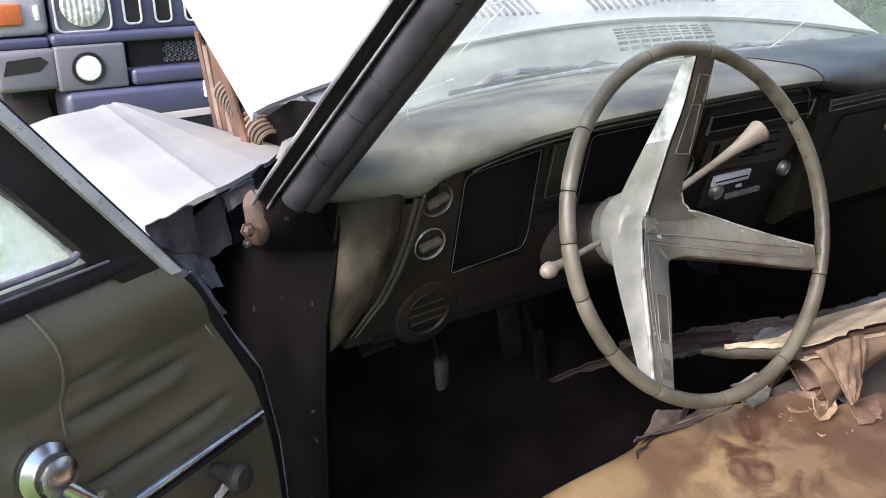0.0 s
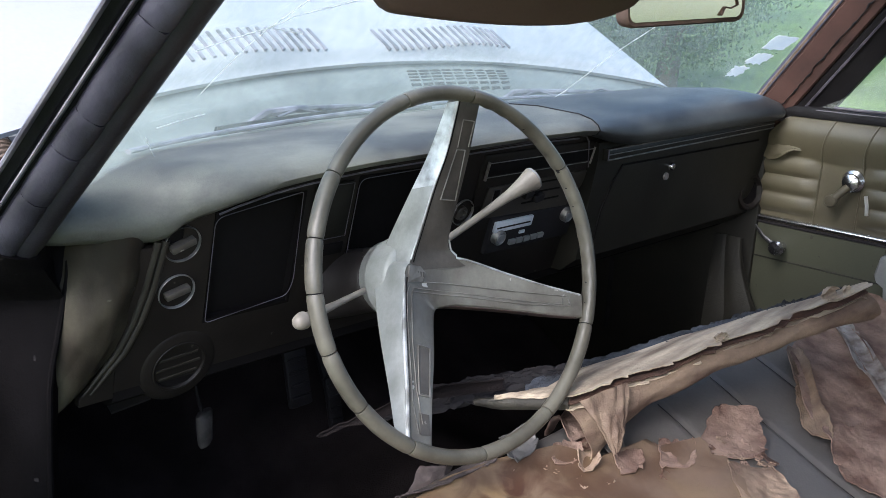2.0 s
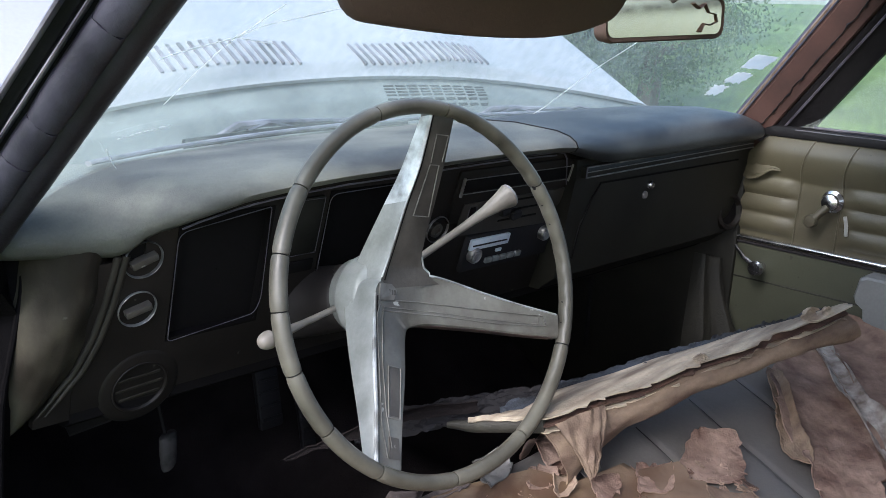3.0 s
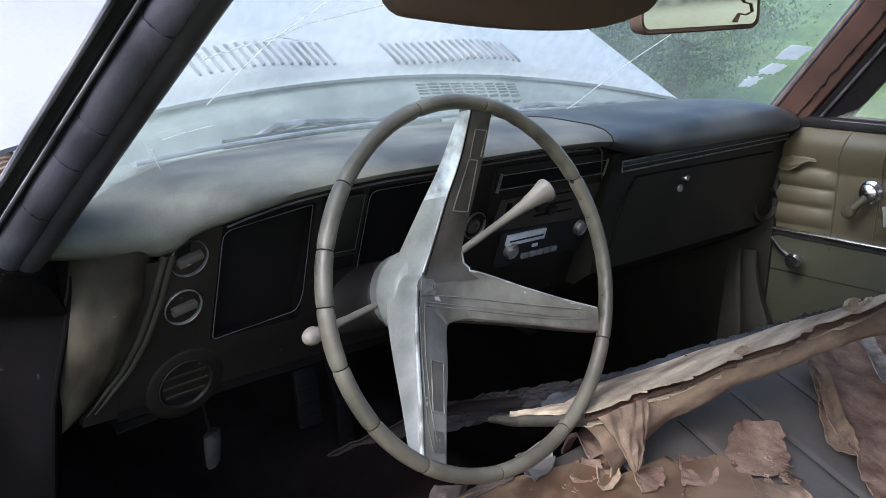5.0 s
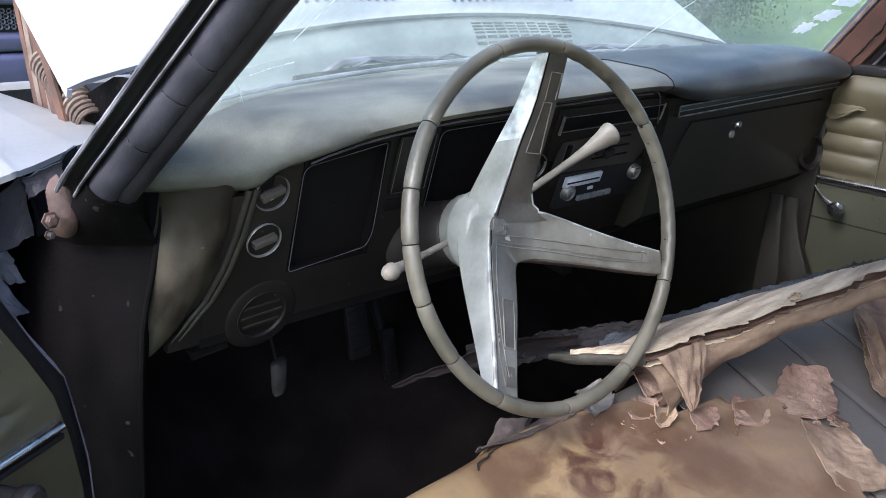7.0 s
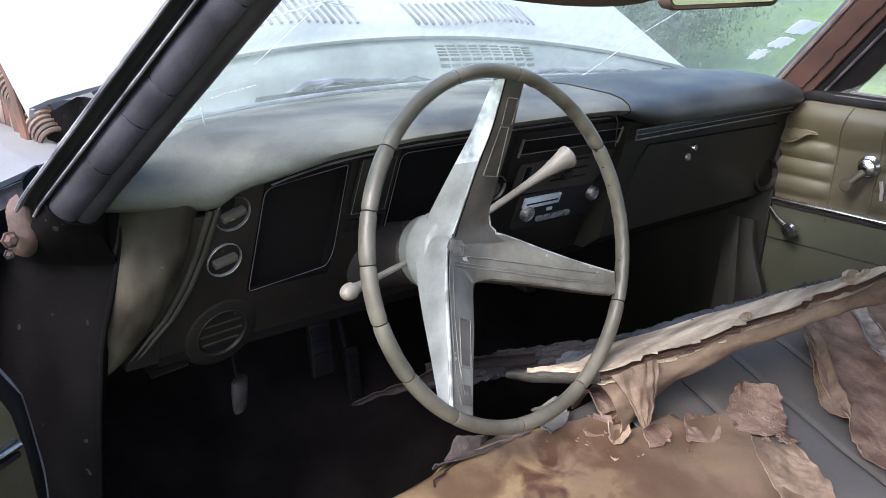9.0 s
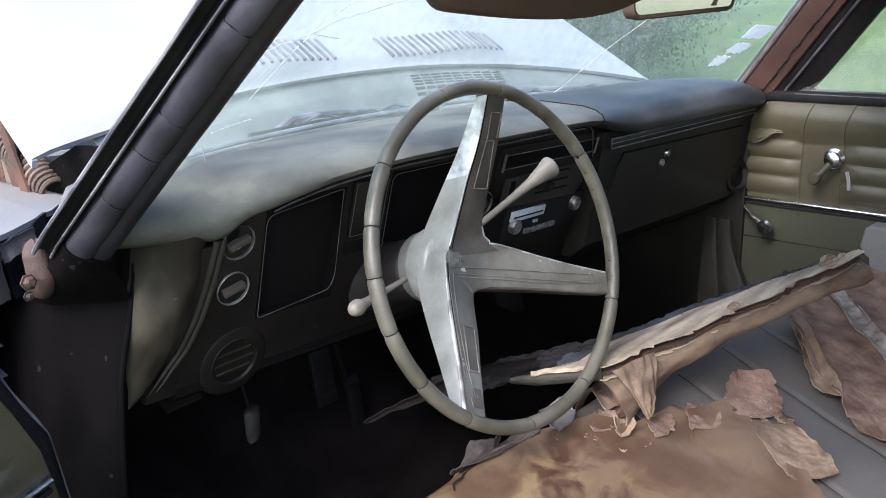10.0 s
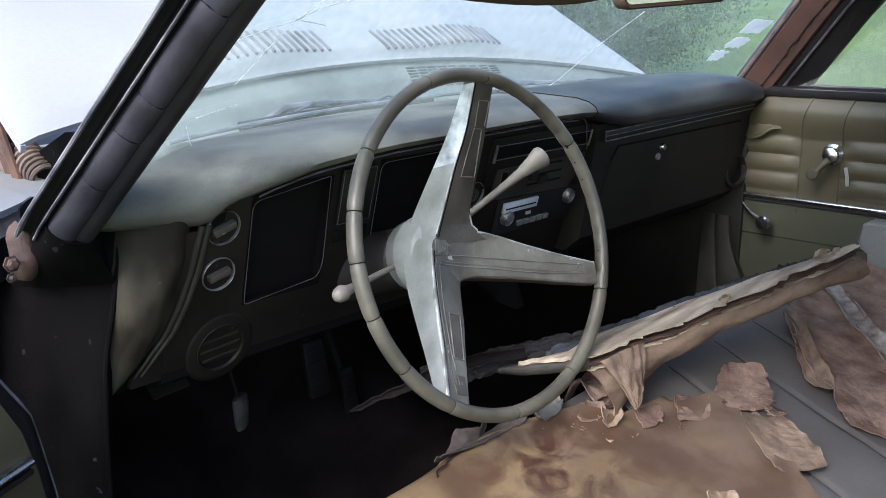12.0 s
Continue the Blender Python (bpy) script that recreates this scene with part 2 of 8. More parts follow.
M = dict(
    paint_white=surface("faded_white_paint", (0.365, 0.362, 0.385), (0.31, 0.308, 0.328), rough=0.42, scale=160, blotch=3, bump=0.03, grain=0.14),
    paint_dull=surface("weathered_cream_fender_paint", (0.225, 0.226, 0.22), (0.18, 0.181, 0.175), rough=0.5, scale=160, blotch=5, bump=0.05, grain=0.2),
    milky_glass=dusty_glass("milky_side_glass", (0.9, 0.96, 0.93), (0.62, 0.7, 0.66), 0.5),
    cowl_paint=surface("dusty_shaded_cowl_paint", (0.2, 0.215, 0.21), (0.11, 0.122, 0.122), rough=0.6, scale=90, blotch=9, bump=0.2),
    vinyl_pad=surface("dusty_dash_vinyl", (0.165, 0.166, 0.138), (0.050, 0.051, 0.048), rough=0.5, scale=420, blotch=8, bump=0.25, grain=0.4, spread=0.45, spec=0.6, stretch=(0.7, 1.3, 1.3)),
    vinyl_dark=surface("dark_dash_vinyl", (0.075, 0.081, 0.080), (0.018, 0.0205, 0.024), rough=0.45, scale=420, blotch=8, bump=0.25, grain=0.4, spread=0.5, spec=0.6, stretch=(0.7, 1.3, 1.3)),
    olive=surface("olive_door_vinyl", (0.095, 0.085, 0.052), (0.058, 0.051, 0.033), rough=0.44, scale=300, blotch=6, bump=0.1, grain=0.25, spec=0.5, chips=(0.05, 0.047, 0.028)),
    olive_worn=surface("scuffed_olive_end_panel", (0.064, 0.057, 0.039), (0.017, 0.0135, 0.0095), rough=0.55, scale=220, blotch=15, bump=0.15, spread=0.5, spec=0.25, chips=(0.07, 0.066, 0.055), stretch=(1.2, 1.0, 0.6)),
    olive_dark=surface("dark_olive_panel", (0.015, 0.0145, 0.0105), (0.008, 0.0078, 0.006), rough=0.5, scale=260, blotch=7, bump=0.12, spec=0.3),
    stack_plate=surface("brown_grey_control_plate", (0.05, 0.044, 0.037), (0.028, 0.025, 0.021), rough=0.45, scale=200, blotch=14, bump=0.1, spec=0.4),
    dash_rib=surface("worn_brown_olive_rib", (0.034, 0.030, 0.023), (0.015, 0.013, 0.010), rough=0.5, scale=240, blotch=14, bump=0.12, spec=0.3),
    dash_face=surface("black_olive_dash_paint", (0.0195, 0.0162, 0.0138), (0.009, 0.0077, 0.0066), rough=0.5, scale=240, blotch=8, bump=0.1, spec=0.22, chips=(0.06, 0.055, 0.045)),
    vent_plastic=surface("dark_vent_plastic", (0.033, 0.029, 0.0245), (0.018, 0.016, 0.0135), rough=0.4, scale=200, blotch=12, bump=0.05),
    grip_grey=surface("worn_grip_plastic", (0.03, 0.028, 0.026), (0.012, 0.011, 0.010), rough=0.6, scale=200, blotch=60, bump=0.2, spread=0.4, spec=0.2),
    black=surface("flat_black", (0.022, 0.0205, 0.022), (0.012, 0.011, 0.012), rough=0.75, scale=200, bump=0.1, spec=0.2),
    void=surface("hole_and_shade_black", (0.0075, 0.0066, 0.0068), rough=0.7, scale=90, bump=0.02, spec=0.1),
    seal=surface("blue_black_seal_rubber", (0.052, 0.050, 0.066), (0.017, 0.016, 0.023), rough=0.36, scale=120, blotch=14, bump=0.3, spec=0.45),
    pillar_trim=surface("black_inner_pillar_vinyl", (0.028, 0.026, 0.034), (0.012, 0.011, 0.0145), rough=0.42, scale=160, blotch=12, bump=0.25, spec=0.4),
    door_lower=surface("shaded_green_lower_panel", (0.062, 0.066, 0.043), (0.038, 0.040, 0.027), rough=0.5, scale=260, blotch=5, bump=0.12, spread=0.8, chips=(0.03, 0.029, 0.02)),
    tarnish=surface("tarnished_knob_ring", (0.4, 0.39, 0.37), (0.13, 0.125, 0.115), rough=0.35, metal=0.6, scale=160, blotch=45, bump=0.1, spread=0.6),
    rubber=surface("perished_black_rubber", (0.014, 0.013, 0.014), (0.007, 0.006, 0.007), rough=0.55, scale=120, blotch=14, bump=0.4, spec=0.3),
    frame_black=surface("brown_black_window_frame", (0.02, 0.0175, 0.0165), (0.010, 0.009, 0.0085), rough=0.6, scale=120, blotch=16, bump=0.3, spec=0.15),
    flap_black=surface("torn_flap_rubber", (0.010, 0.0092, 0.0112), (0.004, 0.0037, 0.0046), rough=0.5, scale=120, blotch=30, bump=0.4, spec=0.3),
    pillar=surface("worn_black_pillar_paint", (0.052, 0.048, 0.072), (0.024, 0.022, 0.034), rough=0.36, scale=90, blotch=14, bump=0.3, spec=0.5, chips=(0.16, 0.15, 0.16), stretch=(1.0, 1.0, 0.35)),
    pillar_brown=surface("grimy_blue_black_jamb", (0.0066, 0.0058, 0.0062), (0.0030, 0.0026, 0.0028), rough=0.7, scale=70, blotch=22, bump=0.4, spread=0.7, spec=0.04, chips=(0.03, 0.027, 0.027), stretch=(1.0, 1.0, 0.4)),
    ridge=surface("dull_lilac_grey_moulding", (0.12, 0.11, 0.13), (0.05, 0.045, 0.055), rough=0.4, scale=120, blotch=25, bump=0.2),
    chrome=surface("worn_chrome", (0.75, 0.76, 0.78), (0.45, 0.45, 0.46), rough=0.24, metal=1.0, scale=180, blotch=30, bump=0.05),
    wheel_rim=surface("cracked_olive_wheel_plastic", (0.125, 0.118, 0.093), (0.06, 0.056, 0.044), rough=0.35, scale=220, blotch=18, bump=0.14),
    spoke=surface("grey_green_spoke_plastic", (0.165, 0.165, 0.145), (0.085, 0.08, 0.068), rough=0.32, scale=200, blotch=22, bump=0.14, grain=0.4, chips=(0.4, 0.4, 0.38)),
    spoke_brown=surface("brown_grey_spoke_plastic", (0.085, 0.077, 0.066), (0.045, 0.040, 0.034), rough=0.38, scale=240, blotch=26, bump=0.14, grain=0.4, chips=(0.22, 0.21, 0.19)),
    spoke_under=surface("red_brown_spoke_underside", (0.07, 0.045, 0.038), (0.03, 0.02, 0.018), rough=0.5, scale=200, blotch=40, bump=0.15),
    spoke_line=surface("worn_insert_line", (0.24, 0.23, 0.21), (0.10, 0.095, 0.085), rough=0.4, metal=0.3, scale=200, blotch=40, bump=0.1),
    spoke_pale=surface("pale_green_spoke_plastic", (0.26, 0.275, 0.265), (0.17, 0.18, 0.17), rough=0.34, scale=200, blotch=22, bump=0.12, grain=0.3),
    spoke_bare_lit=surface("bare_edge_lit_side", (0.5, 0.525, 0.53), (0.2, 0.205, 0.195), rough=0.34, metal=0.4, scale=200, blotch=45, bump=0.15, spread=0.5),
    brown_visor=surface("brown_visor_board", (0.095, 0.06, 0.045), (0.07, 0.042, 0.032), rough=0.75, scale=300, blotch=5, bump=0.15),
    rust_trim=surface("red_brown_pillar_trim", (0.105, 0.056, 0.046), (0.062, 0.034, 0.029), rough=0.6, scale=140, blotch=12, bump=0.2),
    rust=surface("rusty_steel", (0.11, 0.055, 0.036), (0.045, 0.026, 0.02), rough=0.85, scale=90, blotch=18, bump=0.5),
    bracket_rust=surface("dark_rusty_bracket", (0.082, 0.047, 0.036), (0.022, 0.015, 0.013), rough=0.7, scale=120, blotch=40, bump=0.5, spread=0.5),
    crumpled=surface("blue_grey_crumpled_sheet", (0.22, 0.23, 0.265), (0.06, 0.063, 0.078), rough=0.35, scale=120, blotch=30, bump=0.3, spread=0.7),
    bright_metal=surface("greasy_bare_metal", (0.42, 0.4, 0.4), (0.2, 0.17, 0.16), rough=0.4, metal=0.8, scale=90, blotch=30, bump=0.3),
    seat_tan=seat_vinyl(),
    seat_grey=surface("grey_seat_vinyl", (0.124, 0.119, 0.113), (0.082, 0.078, 0.075), rough=0.5, scale=160, blotch=6, bump=0.14, spread=0.8),
    backing=surface("brown_torn_backing", (0.28, 0.198, 0.155), (0.105, 0.06, 0.044), rough=0.8, scale=130, blotch=24, bump=0.6, spread=0.7, grain=0.5),
    backing_dark=surface("dark_rust_brown_backing", (0.13, 0.072, 0.05), (0.05, 0.028, 0.021), rough=0.85, scale=130, blotch=24, bump=0.6, spread=0.7, grain=0.5),
    hem=surface("dark_olive_hem", (0.05, 0.046, 0.034), (0.018, 0.0165, 0.013), rough=0.6, scale=160, blotch=30, bump=0.4),
    strip_grey=surface("grey_brown_torn_strip", (0.085, 0.068, 0.062), (0.028, 0.021, 0.02), rough=0.8, scale=140, blotch=40, bump=0.5, spread=0.6),
    backing_pale=surface("pale_peeled_vinyl", (0.50, 0.425, 0.32), (0.19, 0.145, 0.105), rough=0.65, scale=110, blotch=45, bump=0.5, spread=0.6, grain=0.4, stretch=(0.12, 1.0, 1.0)),
    backing_tan=surface("tan_torn_vinyl", (0.29, 0.215, 0.155), (0.12, 0.08, 0.057), rough=0.7, scale=130, blotch=30, bump=0.5, spread=0.7, grain=0.45),
    backing_roll=surface("browned_rolled_vinyl", (0.26, 0.192, 0.132), (0.09, 0.056, 0.039), rough=0.7, scale=110, blotch=32, bump=0.6, spread=0.7, grain=0.4, stretch=(0.25, 1.0, 1.0)),
    sticker_white=surface("whitened_backing", (0.38, 0.355, 0.33), (0.15, 0.118, 0.098), rough=0.8, scale=90, blotch=42, bump=0.6, spread=0.6),
    padding=surface("blue_black_padding", (0.068, 0.078, 0.097), (0.012, 0.0135, 0.017), rough=0.9, scale=120, blotch=30, bump=0.9, spread=0.6, stretch=(0.4, 1.0, 1.0)),
    carpet=surface("dark_carpet", (0.023, 0.0185, 0.0185), (0.010, 0.0082, 0.0082), rough=0.95, scale=300, blotch=9, bump=0.8, spec=0.1),
    headliner=surface("beige_headliner", (0.72, 0.62, 0.44), (0.62, 0.52, 0.36), rough=0.8, scale=200, bump=0.1),
    mirror=surface("beige_mirror_silver", (0.92, 0.84, 0.66), (0.85, 0.76, 0.58), rough=0.06, metal=1.0, scale=60, bump=0.0),
    speaker=surface("grey_armrest_plastic", (0.2, 0.205, 0.205), (0.14, 0.145, 0.145), rough=0.5, scale=200, bump=0.1),
    speaker_dark=surface("grimy_lining_vinyl", (0.026, 0.0245, 0.0175), (0.010, 0.0095, 0.007), rough=0.6, scale=200, blotch=10, bump=0.3, spread=0.8),
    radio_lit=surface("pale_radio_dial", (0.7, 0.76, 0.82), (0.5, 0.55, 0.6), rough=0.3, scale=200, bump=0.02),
    knob_face=surface("dull_silver_knob_face", (0.26, 0.26, 0.265), (0.14, 0.14, 0.145), rough=0.4, metal=0.3, scale=300, blotch=60, bump=0.2),
    shroud=surface("dark_grey_column_plastic", (0.032, 0.028, 0.027), (0.017, 0.015, 0.0145), rough=0.5, scale=240, blotch=14, bump=0.1, spec=0.3),
    arm_brown=surface("red_brown_armrest_vinyl", (0.15, 0.082, 0.06), (0.085, 0.045, 0.034), rough=0.55, scale=220, blotch=14, bump=0.15, chips=(0.22, 0.15, 0.12)),
    lever=surface("dull_lever_plastic", (0.22, 0.2, 0.17), (0.14, 0.123, 0.105), rough=0.42, scale=200, blotch=20, bump=0.12, chips=(0.35, 0.33, 0.3)),
    navy=surface("navy_vehicle_paint", (0.062, 0.064, 0.12), (0.048, 0.05, 0.09), rough=0.35, scale=100, bump=0.02, coat=0.3),
    grey_trim=surface("grey_bumper_plastic", (0.13, 0.13, 0.15), (0.1, 0.1, 0.115), rough=0.6, scale=200, bump=0.1),
    amber=surface("amber_lens", (0.5, 0.14, 0.05), (0.4, 0.1, 0.035), rough=0.25, scale=60, bump=0.05),
    lens=surface("lamp_lens", (0.75, 0.76, 0.74), (0.6, 0.61, 0.6), rough=0.15, scale=120, blotch=40, bump=0.3),
    bright_trim=surface("dull_silver_trim", (0.58, 0.58, 0.57), (0.4, 0.4, 0.4), rough=0.3, metal=0.35, scale=160, blotch=24, bump=0.06),
    gutter_grey=surface("weathered_grey_gutter", (0.2, 0.19, 0.235), (0.055, 0.052, 0.068), rough=0.4, scale=120, blotch=25, bump=0.2, stretch=(1.0, 1.0, 0.3)),
    gutter_bright=surface("weathered_bright_gutter", (0.42, 0.41, 0.45), (0.12, 0.115, 0.14), rough=0.34, metal=0.3, scale=120, blotch=22, bump=0.15, stretch=(1.0, 1.0, 0.3)),
    rust_pale=surface("pale_rusty_flange", (0.2, 0.155, 0.125), (0.08, 0.058, 0.047), rough=0.75, scale=90, blotch=16, bump=0.4),
    tyre=surface("tyre_rubber", (0.02, 0.02, 0.02), rough=0.85, scale=120, bump=0.4),
    grass=surface("grass_ground", (0.11, 0.17, 0.04), (0.07, 0.11, 0.03), rough=0.9, scale=6, blotch=0.35, bump=0.5, grain=0.5),
    leaf=surface("leaf_green", (0.055, 0.1, 0.03), (0.03, 0.06, 0.02), rough=0.6, scale=20, blotch=3, bump=0.1, random_tone=0.3),
    bark=surface("bark", (0.09, 0.07, 0.05), (0.05, 0.04, 0.03), rough=0.9, scale=30, blotch=4, bump=0.8),
    sticker=thin_paper("bleached_paper_sticker", (0.95, 0.96, 0.95), 0.85),
    crack=thin_paper("glass_crack_edge", (0.9, 0.93, 0.92)),
    glass=dusty_glass("dusty_windshield", (0.955, 1.0, 0.96), (0.68, 0.77, 0.71), 0.16),
    side_glass=dusty_glass("dusty_side_glass", (0.94, 0.96, 0.94), (0.6, 0.65, 0.6), 0.12),
)


# ---- builders ----
def thing(name, at, label, category, group="", kind=""):
    ob = new(name)
    ob.empty_display_size = 0.05
    ob.matrix_basis = Matrix.Translation(at)
    return tagged(ob, label, category, group, kind)


def solid(name, bm, material, smooth=True, auto=0.7):
    me = bpy.data.meshes.new(name)
    bmesh.ops.recalc_face_normals(bm, faces=bm.faces[:])
    bm.to_mesh(me)
    bm.free()
    me.materials.append(M[material])
    if smooth:
        me.polygons.foreach_set("use_smooth", [True] * len(me.polygons))
        me.set_sharp_from_angle(angle=auto)
    return new(name, me)


def part(name, bm, material, parent, label="", smooth=True, auto=0.7):
    """A bmesh in world metres, linked as one mesh under a thing or a part."""
    ob = solid(name, bm, material, smooth, auto)
    ob.parent = parent
    if parent.type == "EMPTY":
        ob.matrix_parent_inverse = parent.matrix_basis.inverted()
    return tagged(ob, label)


def box(bm, lo, hi, bevel=0.0, m=None, segments=2):
    made = bmesh.ops.create_cube(bm, size=1)["verts"]
    lo, hi = Vector(lo), Vector(hi)
    for v in made:
        v.co = Vector([(lo[i] + hi[i]) / 2 + v.co[i] * (hi[i] - lo[i]) for i in range(3)])
    if bevel:
        edges = list({e for v in made for e in v.link_edges})
        made = bmesh.ops.bevel(bm, geom=edges, offset=bevel, segments=segments, affect="EDGES", profile=0.5)["verts"]
    if m is not None:
        bmesh.ops.transform(bm, matrix=m, verts=made)
    return bm


def loft(bm, rings, closed=True, caps=True):
    """Joins rings of points, in order, by faces."""
    rows = [[bm.verts.new(p) for p in ring] for ring in rings]
    n = len(rows[0])
    for a, b in zip(rows, rows[1:]):
        for i in range(n if closed else n - 1):
            j = (i + 1) % n
            bm.faces.new((a[i], a[j], b[j], b[i]))
    if caps and closed:
        bm.faces.new(rows[0][::-1])
        bm.faces.new(rows[-1])
    return bm


def frame_of(d):
    d = Vector(d).normalized()
    a = d.cross(Vector((0, 0, 1)) if abs(d.z) < 0.9 else Vector((1, 0, 0))).normalized()
    return a, a.cross(d).normalized(), d


def tube(bm, points, radii, n=12, caps=True, squash=1.0):
    pts = [Vector(p) for p in points]
    if not hasattr(radii, "__len__"):
        radii = [radii] * len(pts)
    rings, a = [], None
    for i, p in enumerate(pts):
        d = (pts[min(i + 1, len(pts) - 1)] - pts[max(i - 1, 0)]).normalized()
        if a is None or abs(a.dot(d)) > 0.95:
            a = frame_of(d)[0]
        a = (a - d * a.dot(d)).normalized()
        b = a.cross(d).normalized()
        rings.append([p + radii[i] * (math.cos(k * math.tau / n) * a + squash * math.sin(k * math.tau / n) * b) for k in range(n)])
    return loft(bm, rings, True, caps)


def disc(bm, centre, axis, profile, n=28):
    """Turns a profile of (distance along the axis, radius) round the axis."""
    a, b, d = frame_of(axis)
    c = Vector(centre)
    return loft(bm, [[c + h * d + r * (math.cos(k * math.tau / n) * a + math.sin(k * math.tau / n) * b) for k in range(n)] for h, r in profile])


def sheet(bm, f, nu, nv, thick):
    """A bent sheet: f(u, v) for u and v from 0 to 1, with a thickness."""
    top = [[Vector(f(i / nu, j / nv)) for j in range(nv + 1)] for i in range(nu + 1)]
    rows = []
    for i in range(nu + 1):
        row = []
        for j in range(nv + 1):
            du = top[min(i + 1, nu)][j] - top[max(i - 1, 0)][j]
            dv = top[i][min(j + 1, nv)] - top[i][max(j - 1, 0)]
            nrm = du.cross(dv)
            nrm = nrm.normalized() if nrm.length > 1e-9 else Vector((0, 0, 1))
            row.append((bm.verts.new(top[i][j]), bm.verts.new(top[i][j] - nrm * thick)))
        rows.append(row)
    for i in range(nu):
        for j in range(nv):
            a, b, c, d = rows[i][j], rows[i + 1][j], rows[i + 1][j + 1], rows[i][j + 1]
            bm.faces.new((a[0], b[0], c[0], d[0]))
            bm.faces.new((a[1], d[1], c[1], b[1]))
    for i in range(nu):
        for j in (0, nv):
            a, b = rows[i][j], rows[i + 1][j]
            bm.faces.new((a[0], a[1], b[1], b[0]) if j == 0 else (a[0], b[0], b[1], a[1]))
    for j in range(nv):
        for i in (0, nu):
            a, b = rows[i][j], rows[i][j + 1]
            bm.faces.new((a[0], b[0], b[1], a[1]) if i == 0 else (a[0], a[1], b[1], b[0]))
    return bm


def lerp(table, x):
    """Straight lines between rows (x, value)."""
    xs, ys = zip(*table)
    return float(np.interp(x, xs, ys))


def smooth_lerp(table, x):
    for (x0, y0), (x1, y1) in zip(table, table[1:]):
        if x <= x1 or (x1, y1) == table[-1]:
            t = min(1, max(0, (x - x0) / (x1 - x0)))
            return y0 + (y1 - y0) * t * t * (3 - 2 * t)


def nz(x, y, z=0.0, s=1.0):
    return noise.noise(Vector((x * s, y * s, z * s)))


# ---- ground and distance ----
def ground_height(x, y):
    rise = max(0.0, x - 5.0)
    return 0.075 * rise * min(1.0, rise / 12.0) + 0.05 * nz(x, y, 0, 0.2) if x < 45 else 0.075 * 40 + 0.02 * (x - 45)


def ground():
    bm = bmesh.new()
    xs = [-400, -120, -40, -16, -8] + [-5 + i for i in range(0, 51, 1)] + [60, 90, 150, 400]
    ys = [-400, -120, -50, -25, -12] + [-8 + 2 * i for i in range(0, 26)] + [60, 100, 180, 400]
    rows = [[bm.verts.new((x, y, ground_height(x, y))) for y in ys] for x in xs]
    for a, b in zip(rows, rows[1:]):
        for j in range(len(ys) - 1):
            bm.faces.new((a[j], b[j], b[j + 1], a[j + 1]))
    tagged(solid("ground", bm, "grass"), "rough green grass rising away from the car", "ground", kind="structure")


def tree(name, x, y, height, width, seed, label, leaves=2600):
    rnd = random.Random(seed)
    base = ground_height(x, y)
    t = thing(name, (x, y, base), label, "tree", "trees along the field")
    bm = bmesh.new()
    top = base + height * 0.75
    tube(bm, [(x, y, base - 0.2), (x + 0.1, y, base + height * 0.25), (x - 0.1, y + 0.1, base + height * 0.5), (x, y, top)], [width * 0.06, width * 0.045, width * 0.03, width * 0.012], 8)
    limbs = []
    for i in range(9):
        a, h = rnd.uniform(0, 6.28), base + height * rnd.uniform(0.15, 0.6)
        end = (x + math.cos(a) * width * 0.42, y + math.sin(a) * width * 0.42, h + height * rnd.uniform(0.1, 0.3))
        tube(bm, [(x, y, h), ((x + end[0]) / 2, (y + end[1]) / 2, h + height * 0.1), end], [width * 0.025, width * 0.016, width * 0.005], 6)
        limbs.append(end)
    part("trunk", bm, "bark", t)
    clumps = limbs + [(x + rnd.gauss(0, width * 0.24), y + rnd.gauss(0, width * 0.24), base + height * rnd.uniform(0.12, 0.97)) for _ in range(26)]
    verts, faces = [], []
    for _ in range(leaves * 2):
        c = rnd.choice(clumps)
        p = Vector((c[0] + rnd.gauss(0, width * 0.09), c[1] + rnd.gauss(0, width * 0.09), max(base + 0.1, c[2] + rnd.gauss(0, height * 0.05))))
        s = width * rnd.uniform(0.0045, 0.011)
        e = Euler((rnd.uniform(0, 6.28), rnd.uniform(0, 6.28), rnd.uniform(0, 6.28))).to_matrix()
        k = len(verts)
        verts += [p + e @ Vector(v) * s for v in ((-1, 0, 0), (0, -0.5, 0.15), (1.2, 0, 0), (0, 0.5, 0.15))]
        faces.append((k, k + 1, k + 2, k + 3))
    me = bpy.data.meshes.new("crown")
    me.from_pydata(verts, [], faces)
    me.materials.append(M["leaf"])
    ob = new("crown", me)
    ob.parent, ob.matrix_parent_inverse = t, t.matrix_basis.inverted()
    tagged(ob, kind="stuff")


# ---- body shell of the old car ----
SIDE = 0.70  # inner face of a closed door


def pillar_line(side):
    """Foot and head of the windshield's side edge and of the outer gutter edge."""
    foot_in, head_in = Vector((side * 0.675, 0.19, 0.955)), Vector((side * 0.612, 0.0, 1.192))
    foot_out, head_out = Vector((side * 0.76, 0.247, 0.954)), Vector((side * 0.70, -0.007, 1.181))
    return foot_in, head_in, foot_out, head_out


def beyond(a, b, k):
    return a + (b - a) * k


def jamb_edge(z):
    """How far the inner edge of the driver's door jamb lies outside the closed door's face."""
    return lerp([(0.2, 0.05), (0.6, 0.046), (0.74, 0.038), (0.815, 0.031), (0.862, 0.019), (0.92, 0.004), (0.957, 0.0)], z)


